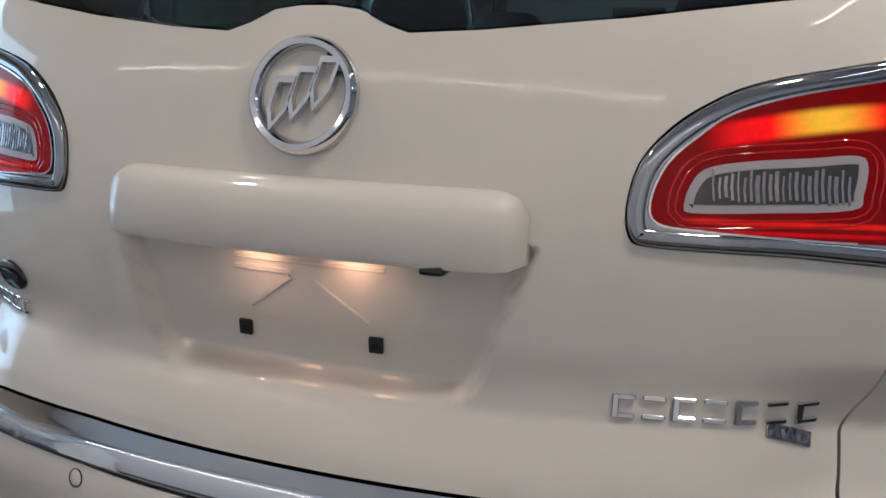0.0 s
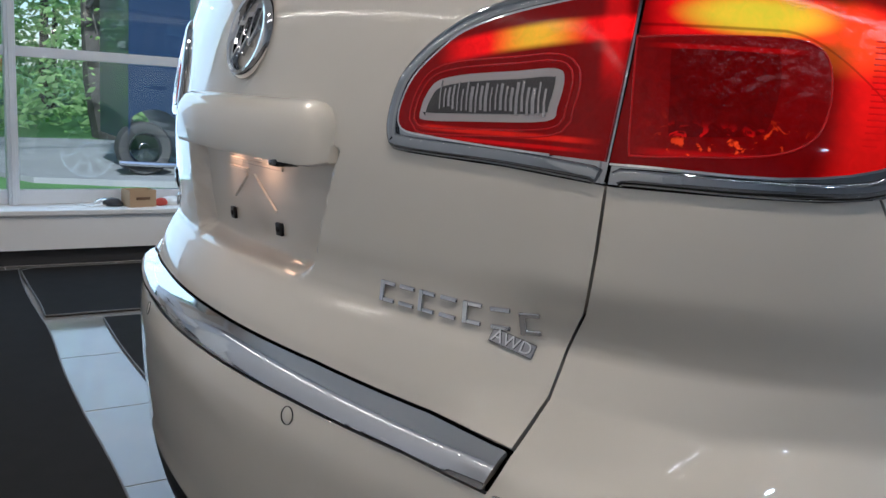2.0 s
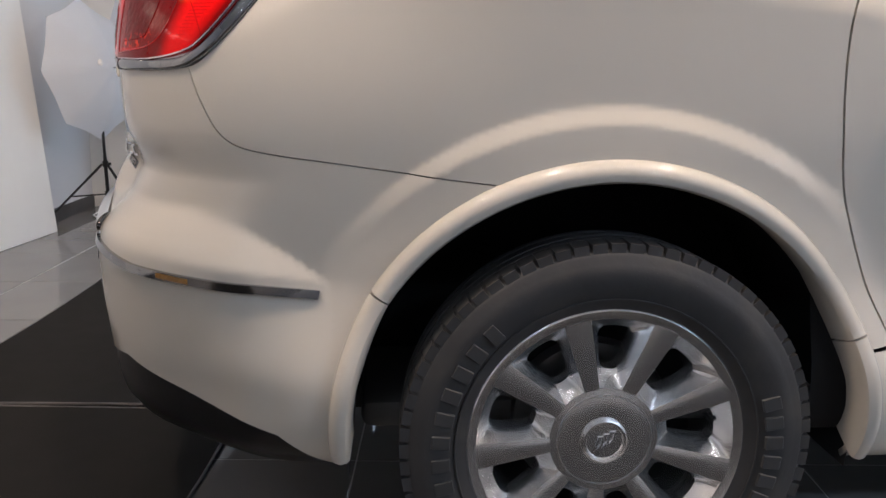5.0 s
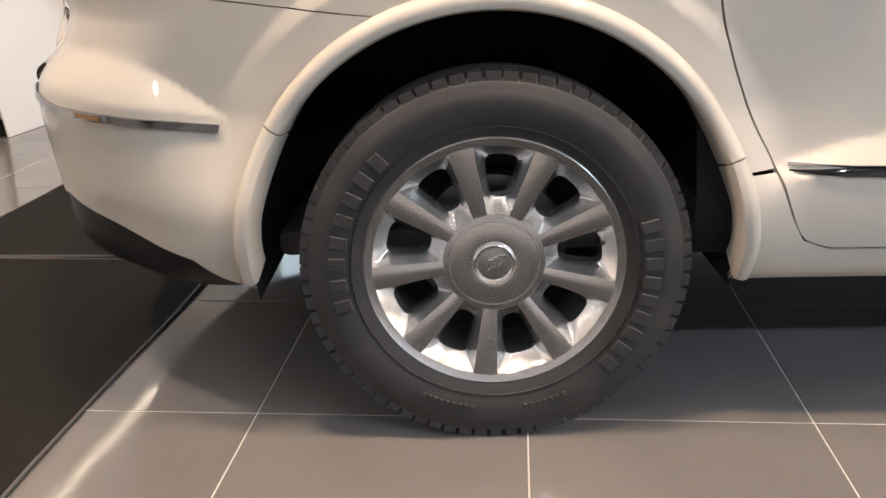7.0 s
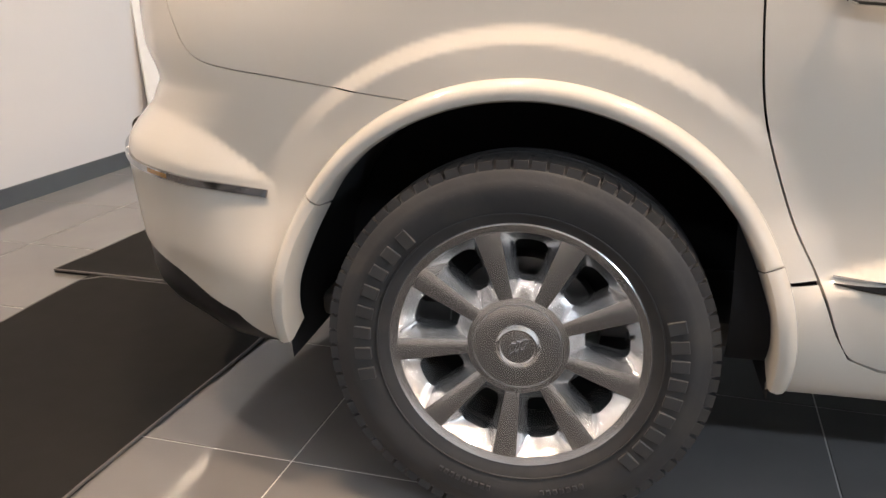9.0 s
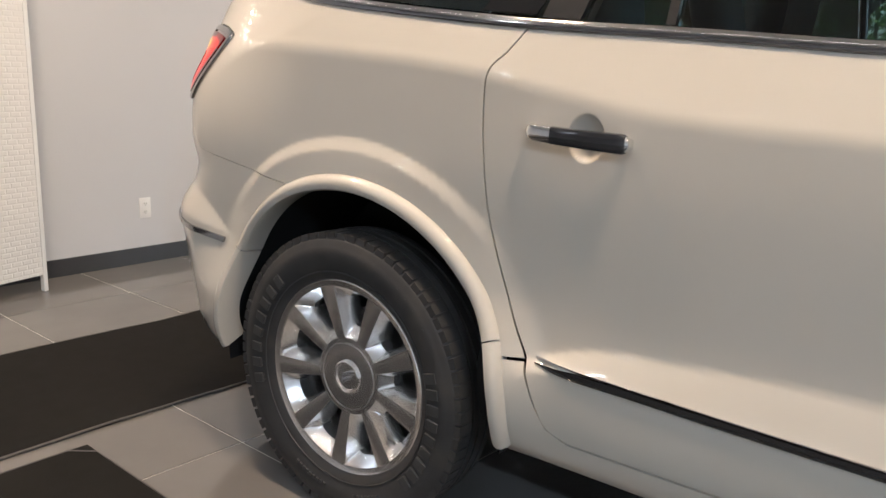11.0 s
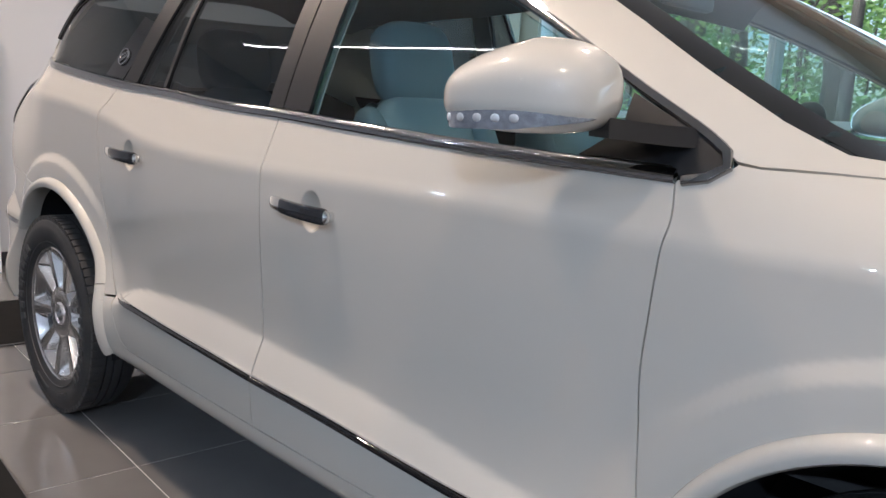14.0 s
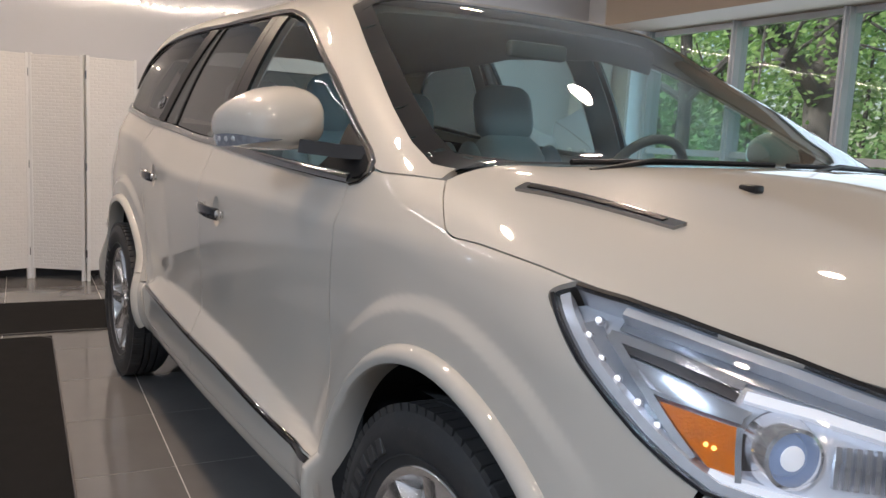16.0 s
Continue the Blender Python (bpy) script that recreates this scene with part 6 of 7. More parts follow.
TILEMAT = material("porcelain_tile", (0.185, 0.175, 0.166), 0.06, var=0.22, scale=2.2, rough_var=0.03, spec=0.42)
GROUT = material("grout", (0.62, 0.59, 0.55), 0.8, var=0.15)
BASEMAT = material("dark_base_tile", (0.05, 0.05, 0.053), 0.25, var=0.2)
MATMAT = material("rubber_mat", (0.021, 0.020, 0.019), 0.9, var=0.15, scale=12, bump=0.12, bump_scale=200, spec=0.05)
X0, X1, Y0, Y1, H = -2.85, 9.0, -6.5, 3.95, 3.05
YG = 4.22                                  # the plane of the window glass


def room_box(name, x0, x1, y0, y1, z0, z1, mat, parent=None, bevel=0.0, kind="structure", label="", category=""):
    bm = bmesh.new()
    box(bm, x0, x1, y0, y1, z0, z1, bevel)
    ob = part(name, bm, mat, parent, smooth=False)
    if parent is None:
        ob.matrix_basis = ROOM
        tagged(ob, label, category, kind=kind)
    return ob


HEADMAT = material("beige_bulkhead_paint", (0.46, 0.38, 0.30), 0.7, var=0.04, scale=1.5)
# white lifted above the west wall's: the daylight here is in the colour
NORTHWALL = material("window_wall_paint", (0.84, 0.84, 0.85), 0.7, var=0.03, scale=1.5, bump=0.06, bump_scale=90)
# for the unseen south and east walls; grey set for bounce and reflections
GREYWALL = material("unseen_wall_grey", (0.42, 0.415, 0.41), 0.8, var=0.04, scale=1.5)
floor = room_box("floor", X0 - 0.2, X1 + 0.2, Y0 - 0.2, Y1 + 0.2, -0.2, -0.0018, GROUT, label="large grey polished porcelain floor tiles with pale joints", category="floor")
room_box("wall_west", X0 - 0.2, X0, Y0, Y1 + 0.2, 0.0, H, WALLMAT, label="plain painted white wall", category="wall")
room_box("wall_south", X0, X1, Y0 - 0.2, Y0, 0.0, H, GREYWALL, label="plain grey wall, unseen, added to close the room", category="wall")
room_box("wall_east", X1, X1 + 0.2, Y0, Y1, 0.0, H, GREYWALL, label="plain grey wall, unseen, added to close the room", category="wall")
room_box("ceiling", X0 - 0.2, X1 + 0.2, Y0 - 0.2, Y1 + 0.2, H, H + 0.2, CEILMAT, label="painted ceiling", category="ceiling")

# tiles
tm = bpy.data.meshes.new("tile")
bm = bmesh.new()
box(bm, -TILE / 2 + 0.002, TILE / 2 - 0.002, -TILE / 2 + 0.002, TILE / 2 - 0.002, -0.012, 0.0, 0.0012, seg=1)
bm.to_mesh(tm)
bm.free()
tm.materials.append(TILEMAT)
for i in range(-4, 15):
    for j in range(-9, 9):
        cx, cy = -0.465 + TILE * (i + 0.5), -0.892 + TILE * (j + 0.5)
        if X0 - 0.1 < cx < X1 and Y0 < cy < Y1 + 0.1:
            t = new("tile", tm)
            t.parent = floor
            t.location = (cx, cy, 0)

# floor mats
# paler rubber: the light caught by the mats' sides, put into the colour
EDGELIT = material("edge_catch_light", (0.11, 0.10, 0.095), 0.6, var=0.3, scale=9)
def mat_piece(x0, x1, y0, y1, label, wave=True):
    bm = bmesh.new()
    nx, ny = max(2, int((x1 - x0) / 0.06)), max(2, int((y1 - y0) / 0.06))
    rng = random.Random(int((x0 * 7 + y1 * 13) * 100))
    ph = [rng.uniform(0, 6.28) for _ in range(6)]

    def at(i, j):
        u, v = i / nx, j / ny
        x, y = x0 + (x1 - x0) * u, y0 + (y1 - y0) * v
        e = min(u * (x1 - x0), (1 - u) * (x1 - x0), v * (y1 - y0), (1 - v) * (y1 - y0))
        z = 0.008 + (0.010 * max(0, math.sin(y * 5 + ph[0]) * math.sin(y * 2.3 + x + ph[1])) * math.exp(-e / 0.05) if wave else 0)
        x += 0.008 * math.sin(y * 4 + ph[2]) if u in (0, 1) else 0
        return x, y, z
    top = [[bm.verts.new(at(i, j)) for j in range(ny + 1)] for i in range(nx + 1)]
    for i in range(nx):
        for j in range(ny):
            bm.faces.new((top[i][j], top[i + 1][j], top[i + 1][j + 1], top[i][j + 1]))
    edge = [top[i][0] for i in range(nx + 1)] + [top[nx][j] for j in range(1, ny + 1)] + [top[i][ny] for i in range(nx - 1, -1, -1)] + [top[0][j] for j in range(ny - 1, 0, -1)]
    low = [bm.verts.new((v.co.x, v.co.y, 0.0005)) for v in edge]
    for k in range(len(edge)):
        bm.faces.new((edge[k], edge[(k + 1) % len(edge)], low[(k + 1) % len(edge)], low[k]))
    bmesh.ops.recalc_face_normals(bm, faces=bm.faces)
    rim = [v.co.copy() for v in edge[::2]]
    ob = part("floor_mat", bm, MATMAT)
    ob.matrix_basis = ROOM
    bm = bmesh.new()
    tube(bm, [Vector((v.x, v.y, v.z - 0.002)) for v in rim], 0.0045, 6, closed=True)
    part("edge_trim", bm, EDGELIT, ob)
    return tagged(ob, label, "floor mat", "mats on the showroom floor")


mat_piece(-1.76, -0.865, -3.4, 0.03, "black ribbed rubber runner mat with a wavy edge")
mat_piece(-1.93, -1.02, 0.05, 3.86, "black rubber runner mat leading to the window")
mat_piece(-0.765, 4.6, -2.15, -1.245, "dark rubber runner mat beside the car")
mat_piece(-1.0, 1.2, 2.80, 3.86, "black rubber mat below the window")
mat_piece(-0.76, 3.6, 1.25, 2.70, "black rubber mat on the far side of the car")

# baseboards
room_box("baseboard_west", X0, X0 + 0.012, Y0, Y1 - 0.02, 0.0, 0.095, BASEMAT, label="dark tile baseboard along the white wall", category="baseboard")


# ---------- lamps ----------
WARM = material("lamp_glow", (1, 1, 1), 0.5, emit=(1.0, 0.86, 0.66), power=24.0)
LED = material("led_glow", (1, 1, 1), 0.5, emit=(1.0, 0.95, 0.88), power=36.0)


def downlight(x, y, watts, tone=(1.0, 0.78, 0.55)):
    t = thing("ceiling_downlight", "round recessed ceiling downlight, warm-white or added cool fill", "ceiling light", ROOM @ pose(x, y, H), "ceiling downlights")
    bm = bmesh.new()
    lathe(bm, [(0.085, 0.0), (0.085, -0.012), (0.105, -0.012), (0.105, 0.0)], 32)
    part("trim_ring", bm, CEILMAT, t)
    bm = bmesh.new()
    bmesh.ops.create_circle(bm, cap_ends=True, segments=32, radius=0.083, matrix=Matrix.Translation((0, 0, -0.006)) @ Matrix.Rotation(math.pi, 4, "X"))
    part("diffuser", bm, WARM, t)
    la = new("downlight_lamp", bpy.data.lights.new("downlight_lamp", "AREA"))
    la.data.shape, la.data.size, la.data.energy, la.data.color = "DISK", 0.16, watts, tone
    la.matrix_basis = ROOM @ pose(x, y, H - 0.02)


for x, k in ((-1.45, 0.85), (-0.2, 0.72), (1.4, 1.0), (3.1, 0.42), (4.8, 0.35), (6.5, 0.4)):
    for y, p in ((-1.24, 18), (1.3, 12)):
        downlight(x, y, p * k)
# fill lamps added: cool light on the car's south side, source unseen
for x, p in ((-1.2, 7), (2.2, 12), (5.6, 125)):
    downlight(x, -4.2, p, (0.68, 0.85, 1.0))


wl = new("daylight", bpy.data.lights.new("daylight", "AREA"))
wl.data.shape, wl.data.size, wl.data.size_y, wl.data.energy, wl.data.color = "RECTANGLE", 8.5, 1.85, 60, (0.70, 0.87, 1.0)
wl.matrix_basis = ROOM @ pose(2.3, YG - 0.10, 1.38, -90, 0, 0)

# ---------- window wall ----------
ALU = material("window_frame_paint", (0.78, 0.81, 0.86), 0.35, 0.1, var=0.06, bump=0.03)
SILLMAT = material("sill_paint", (0.80, 0.80, 0.80), 0.35, var=0.04, scale=5)
STONE = material("pale_stone_cladding", (0.66, 0.62, 0.56), 0.8, var=0.10, scale=7, bump=0.5, bump_scale=22)
JAMB, HEAD = -2.10, 2.40
room_box("wall_north_low", JAMB, X1, Y1, YG + 0.12, 0.10, 0.305, NORTHWALL, label="low white wall below the windows", category="wall")
room_box("baseboard_north", JAMB, X1, Y1 + 0.05, YG, 0.0, 0.10, BASEMAT, label="recessed black base below the window wall", category="baseboard")
room_box("wall_north_side", X0 - 0.2, JAMB, Y1, YG + 0.12, 0.0, H, NORTHWALL, label="white wall beside the windows", category="wall")
room_box("wall_north_head", JAMB, X1, Y1 - 0.35, YG + 0.12, HEAD, H, HEADMAT, label="beige bulkhead above the windows", category="wall")
sill = room_box("window_sill", JAMB, X1, Y1 - 0.03, YG - 0.02, 0.305, 0.340, SILLMAT, bevel=0.008, label="white painted window sill", category="window sill")
room_box("stone_panel", -2.55, JAMB - 0.02, Y1 - 0.018, Y1 - 0.002, 0.10, 2.95, STONE, label="pale rough stone wall cladding", category="wall panel")
n = 0
x = JAMB
STEP = 1.10
while x < X1 - 0.3:
    n += 1
    win = thing("window_%d" % n, "tall two-part window with a pale metal frame", "window", ROOM, kind="structure")
    x1 = min(x + STEP, X1)
    for a, b, c, e, nm in ((x, x1, 0.340, 0.425, "window_frame"), (x, x1, HEAD - 0.05, HEAD, "window_frame"), (x, x1, 1.215, 1.275, "window_rail")):
        bm = bmesh.new()
        box(bm, a + 0.031, b - 0.031, YG - 0.03, YG + 0.03, c, e, 0.004)
        part(nm, bm, ALU, win, smooth=False)
    bm = bmesh.new()
    box(bm, x - 0.03, x + 0.03, YG - 0.075, YG + 0.075, 0.340, HEAD, 0.006)
    box(bm, x - 0.012, x + 0.012, YG - 0.10, YG - 0.074, 0.340, HEAD, 0.003)
    part("mullion", bm, ALU, win, smooth=False)
    for c, e in ((0.426, 1.214), (1.276, HEAD - 0.051)):
        bm = bmesh.new()
        box(bm, x + 0.031, x1 - 0.031, YG - 0.003, YG + 0.003, c, e)
        g = part("pane", bm, PANE, win, smooth=False)
        g.visible_shadow = False
    x = x1

# ---------- wall socket ----------
PLASTICW = material("white_plastic", (0.82, 0.81, 0.79), 0.35, var=0.03)
so = thing("wall_socket", "white plastic double wall socket on the white wall", "socket", ROOM @ pose(X0, 0.12, 0.325, 90, 0, 90))
bm = bmesh.new()
box(bm, -0.036, 0.036, -0.060, 0.060, 0, 0.006, 0.003)
part("face_plate", bm, PLASTICW, so)
for yy in (-0.024, 0.024):
    bm = bmesh.new()
    box(bm, -0.017, 0.017, yy - 0.014, yy + 0.014, 0.005, 0.0085, 0.002)
    f = part("outlet_face", bm, PLASTICW, so)
    for dx, w in ((-0.006, 0.0012), (0.006, 0.0012)):
        bm = bmesh.new()
        box(bm, dx - w, dx + w, yy - 0.002, yy + 0.006, 0.008, 0.009)
        part("slot", bm, DARK, f)
    bm = bmesh.new()
    cyl(bm, 0.0024, 0.0024, (0, yy - 0.008, 0.008), (0, yy - 0.008, 0.009), 10)
    part("slot", bm, DARK, f)

# ---------- folding screen ----------
WICKER = material("white_woven_screen", (0.80, 0.78, 0.75), 0.6, var=0.05, scale=20)
nt = WICKER.node_tree
br = nt.nodes.new("ShaderNodeTexBrick")
br.inputs["Scale"].default_value = 1.0
br.inputs["Brick Width"].default_value, br.inputs["Row Height"].default_value, br.inputs["Mortar Size"].default_value = 0.055, 0.026, 0.006
br.inputs["Mortar Smooth"].default_value = 1.0
tcn = nt.nodes.new("ShaderNodeTexCoord")
sepx = nt.nodes.new("ShaderNodeSeparateXYZ")
comb = nt.nodes.new("ShaderNodeCombineXYZ")
nt.links.new(tcn.outputs["Object"], sepx.inputs[0])
nt.links.new(sepx.outputs[0], comb.inputs[0])
nt.links.new(sepx.outputs[2], comb.inputs[1])
nt.links.new(comb.outputs[0], br.inputs["Vector"])
bpn = nt.nodes.new("ShaderNodeBump")
bpn.inputs["Strength"].default_value, bpn.inputs["Distance"].default_value, bpn.invert = 0.35, 0.004, True
nt.links.new(br.outputs["Fac"], bpn.inputs["Height"])
nt.links.new(bpn.outputs[0], nt.nodes["Principled BSDF"].inputs["Normal"])
scr = thing("folding_screen", "white woven folding screen standing by the wall", "screen", ROOM)
FOLDS = [(-2.62, -0.56), (-2.53, -0.945), (-2.74, -1.33), (-2.56, -1.70), (-2.74, -2.08)]
for (xa, ya), (xb, yb) in zip(FOLDS, FOLDS[1:]):
    d = math.hypot(xb - xa, yb - ya)
    ang = math.degrees(math.atan2(yb - ya, xb - xa))
    pn = new("screen_panel")
    bm = bmesh.new()
    box(bm, 0.006, d - 0.006, -0.011, 0.011, 0.085, 1.735, 0.004)
    pn = part("screen_panel", bm, WICKER, scr, smooth=False)
    pn.matrix_basis = pose(xa, ya, 0, 0, 0, ang)
    for xx in (0.006, d - 0.030):
        bm = bmesh.new()
        box(bm, xx, xx + 0.024, -0.014, 0.014, 0.0, 1.745, 0.003)
        part("post", bm, PLASTICW, pn, smooth=False)
    for zz in (1.60, 0.90, 0.22):
        bm = bmesh.new()
        cyl(bm, 0.006, 0.006, (d - 0.001, 0.014, zz - 0.03), (d - 0.001, 0.014, zz + 0.03), 10)
        part("hinge", bm, DARKCHROME, pn)
for ob in [o for o in scene.objects if o.name.startswith("screen_panel") and o.type == "EMPTY"]:
    bpy.data.objects.remove(ob)

# ---------- photo umbrellas ----------
FABRIC = material("umbrella_fabric", (0.90, 0.92, 0.97), 0.7, var=0.05, scale=4)
nt = FABRIC.node_tree
pb = nt.nodes["Principled BSDF"]
tl = nt.nodes.new("ShaderNodeBsdfTranslucent")
tl.inputs[0].default_value = (0.86, 0.89, 0.96, 1)
mx = nt.nodes.new("ShaderNodeMixShader")
mx.inputs[0].default_value = 0.45
nt.links.new(pb.outputs[0], mx.inputs[1])
nt.links.new(tl.outputs[0], mx.inputs[2])
nt.links.new(mx.outputs[0], nt.nodes["Material Output"].inputs[0])


def light_stand(bx, by, top, hub, reach, turn, aim, cen, radius, label):
    t = thing("photo_umbrella", label, "studio light", ROOM)
    bm = bmesh.new()
    cyl(bm, 0.0115, 0.0115, (bx, by, 0.16), (bx, by, hub + 0.05), 14)
    cyl(bm, 0.0095, 0.0095, (bx, by, hub), (bx, by, (hub + top) / 2 + 0.12), 14)
    cyl(bm, 0.0075, 0.0075, (bx, by, (hub + top) / 2), (bx, by, top), 14)
    part("pole", bm, BLACK, t)
    for zz in (hub, (hub + top) / 2 + 0.12, 0.20):
        bm = bmesh.new()
        cyl(bm, 0.018, 0.018, (bx, by, zz - 0.02), (bx, by, zz + 0.02), 12)
        cyl(bm, 0.006, 0.010, (bx, by, zz), (bx + 0.035, by, zz), 8)
        part("clamp", bm, BLACK, t)
    for k in range(3):
        a = radians(turn + 120 * k)
        c, s = math.cos(a), math.sin(a)
        bm = bmesh.new()
        cyl(bm, 0.008, 0.007, (bx + 0.02 * c, by + 0.02 * s, hub), (bx + reach * c, by + reach * s, 0.008), 10)
        bmesh.ops.create_icosphere(bm, subdivisions=1, radius=0.013, matrix=Matrix.Translation((bx + reach * c, by + reach * s, 0.012)))
        cyl(bm, 0.005, 0.005, (bx, by, 0.20), (bx + reach * 0.52 * c, by + reach * 0.52 * s, hub * 0.49), 8)
        part("leg", bm, BLACK, t)
    # twin lamp head
    ax = Vector(aim).normalized()
    side = ax.cross(Vector((0, 0, 1))).normalized()
    bm = bmesh.new()
    h = Vector((bx, by, top))
    tube(bm, [h - side * 0.10, h + side * 0.10], 0.010, 8)
    box(bm, bx - 0.02, bx + 0.02, by - 0.02, by + 0.02, top - 0.03, top + 0.03, 0.005)
    part("lamp_bracket", bm, BLACK, t)
    for q in (-1, 1):
        bm = bmesh.new()
        p = h + side * 0.085 * q
        cyl(bm, 0.022, 0.026, p - ax * 0.02 + Vector((0, 0, 0.0)), p + ax * 0.05 + Vector((0, 0, 0.045)), 14)
        part("lamp_holder", bm, BLACK, t)
        bm = bmesh.new()
        bmesh.ops.create_uvsphere(bm, u_segments=14, v_segments=10, radius=0.028, matrix=Matrix.Translation(p + ax * 0.075 + Vector((0, 0, 0.06))))
        part("bulb", bm, PLASTICW, t, "white bulb, unlit")
    # canopy of eight panels; aim: from the canopy's mouth to its top
    C = Vector(cen)
    q = ax.to_track_quat("Z", "Y").to_matrix().to_4x4()
    m = Matrix.Translation(C) @ q
    tipz = radius * 0.42
    bm = bmesh.new()
    seg, ring = 8, 7
    grid = []
    for i in range(seg * 6 + 1):
        a = 2 * math.pi * i / (seg * 6)
        ph = (i % 6) / 6
        col = []
        for j in range(1, ring + 1):
            r = j / ring
            sagr = 1 - 0.10 * r * r * math.sin(math.pi * ph)
            z = tipz * math.cos(r * math.pi / 2 * 0.96) - 0.028 * math.sin(math.pi * ph) * r * (1 - r)
            col.append(bm.verts.new(m @ Vector((radius * r * sagr * math.cos(a), radius * r * sagr * math.sin(a), z))))
        grid.append(col)
    top_v = bm.verts.new(m @ Vector((0, 0, tipz)))
    for i in range(seg * 6):
        bm.faces.new((top_v, grid[i][0], grid[i + 1][0]))
        for j in range(ring - 1):
            bm.faces.new((grid[i][j], grid[i][j + 1], grid[i + 1][j + 1], grid[i + 1][j]))
    bmesh.ops.remove_doubles(bm, verts=bm.verts, dist=1e-5)
    bmesh.ops.recalc_face_normals(bm, faces=bm.faces)
    can = part("canopy", bm, FABRIC, t, "translucent white umbrella cloth")
    for k in range(8):
        a = 2 * math.pi * k / 8
        bm = bmesh.new()
        tube(bm, [m @ Vector((radius * r * math.cos(a), radius * r * math.sin(a), tipz * math.cos(r * math.pi / 2 * 0.96) - 0.004)) for r in (0.02, 0.25, 0.5, 0.75, 1.0)], 0.0022, 6)
        part("rib", bm, DARKCHROME, can)
    bm = bmesh.new()
    cyl(bm, 0.004, 0.004, m @ Vector((0, 0, tipz + 0.05)), m @ Vector((0, 0, -0.45)), 8)
    part("shaft", bm, DARKCHROME, can)
    return t


light_stand(-2.17, 3.36, 1.13, 0.40, 0.42, -62, (-0.25, 0.93, 0.18), (-2.12, 3.46, 1.15), 0.47, "black light stand with an open white photo umbrella")
light_stand(-2.47, 3.03, 0.98, 0.40, 0.42, 205, (0.93, -0.23, 0.10), (-2.54, 3.06, 1.00), 0.45, "black light stand with a white photo umbrella turned away")

# cable coil and cables on the floor
cab = thing("power_cable", "tangled white power cable on the floor", "cable", ROOM)
rng = random.Random(4)
bm = bmesh.new()
pts = []
for i in range(150):
    a = i * 0.33
    r = 0.10 + 0.09 * math.sin(i * 0.21) + 0.03 * rng.random()
    pts.append(Vector((-2.42 + 1.25 * r * math.cos(a) + 0.002 * i * 0.4, 3.22 + 0.8 * r * math.sin(a), 0.006 + 0.028 * (0.5 + 0.5 * math.sin(i * 0.9)))))
tube(bm, pts, 0.0045, 6)
part("cord", bm, PLASTICW, cab)
cab2 = thing("black_cable", "thin black power cable lying on the floor", "cable", ROOM)
for seed, start in ((1, (-2.13, 3.3)), (2, (-2.5, 3.0))):
    r2 = random.Random(seed)
    pts = [Vector((start[0], start[1], 0.03))]
    for i in range(14):
        pts.append(pts[-1] + Vector((0.07, -0.05 * math.cos(i * 0.8 + seed), 0)))
        pts[-1].z = 0.006 if i else 0.015
    bm = bmesh.new()
    tube(bm, [Vector(p) for p in spline([tuple(p) for p in pts], 3)], 0.004, 6)
    part("cord", bm, BLACK, cab2)
# boards leaning in the corner
BOARD = material("foam_board", (0.80, 0.79, 0.77), 0.6, var=0.04)
for xx, yy, w, hh, an in ((-2.74, 2.35, 0.80, 1.95, 84), (-2.60, 3.70, 0.62, 2.30, 8)):
    bm = bmesh.new()
    box(bm, -w / 2, w / 2, -0.006, 0.006, 0, hh, 0.002)
    ob = part("foam_board", bm, BOARD, None, smooth=False)
    ob.matrix_basis = ROOM @ pose(xx, yy, 0.002, -4, 0, an)
    tagged(ob, "large white foam board leaning against the wall", "board", "foam boards")

# ---------- things on the sill ----------
ZS = 0.340


def cup(x, y, h, r0, r1, body, lid, label, straw=False, band=None):
    t = thing("drink_cup", label, "cup", ROOM @ pose(x, y, ZS))
    bm = bmesh.new()
    lathe(bm, [(0.0001, 0.0), (r0, 0.0), (r0 + 0.001, 0.002), (r1, h), (r1 - 0.003, h), (r1 - 0.004, h - 0.004)], 28)
    part("body", bm, body, t)
    if band:
        bm = bmesh.new()
        k0, k1 = 0.0, 0.42
        lathe(bm, [(r0 + (r1 - r0) * k0 + 0.0012, h * k0 + 0.003), (r0 + (r1 - r0) * k1 + 0.0012, h * k1)], 28)
        part("sleeve", bm, band, t)
    bm = bmesh.new()
    lathe(bm, [(r1 + 0.003, h - 0.004), (r1 + 0.003, h + 0.006), (r1 - 0.004, h + 0.016), (0.0001, h + 0.018)], 28)
    part("lid", bm, lid, t)
    if straw:
        bm = bmesh.new()
        cyl(bm, 0.0035, 0.0035, (0, 0, h), (0.018, 0.0, h + 0.10), 8)
        part("straw", bm, lid, t)


YEL = material("yellow_paper", (0.70, 0.62, 0.12), 0.5, var=0.08)
BRN = material("cold_coffee", (0.16, 0.09, 0.05), 0.3, var=0.1)
BLU = material("pale_blue_paper", (0.35, 0.52, 0.66), 0.5, var=0.15, scale=40)
DKL = material("dark_lid", (0.03, 0.03, 0.035), 0.35, var=0.1)
cup(-1.53, 4.06, 0.135, 0.030, 0.043, YEL, material("green_lid", (0.55, 0.66, 0.25), 0.4, var=0.05), "yellow paper cup with a straw, half full", True, BRN)
cup(-1.405, 4.06, 0.135, 0.030, 0.042, BLU, DKL, "pale blue paper coffee cup with a dark lid")
cup(-1.96, 4.06, 0.10, 0.033, 0.040, BLU, DKL, "short paper coffee cup with a dark lid")
KRAFT = material("cardboard", (0.46, 0.32, 0.19), 0.8, var=0.1, scale=9, bump=0.1)
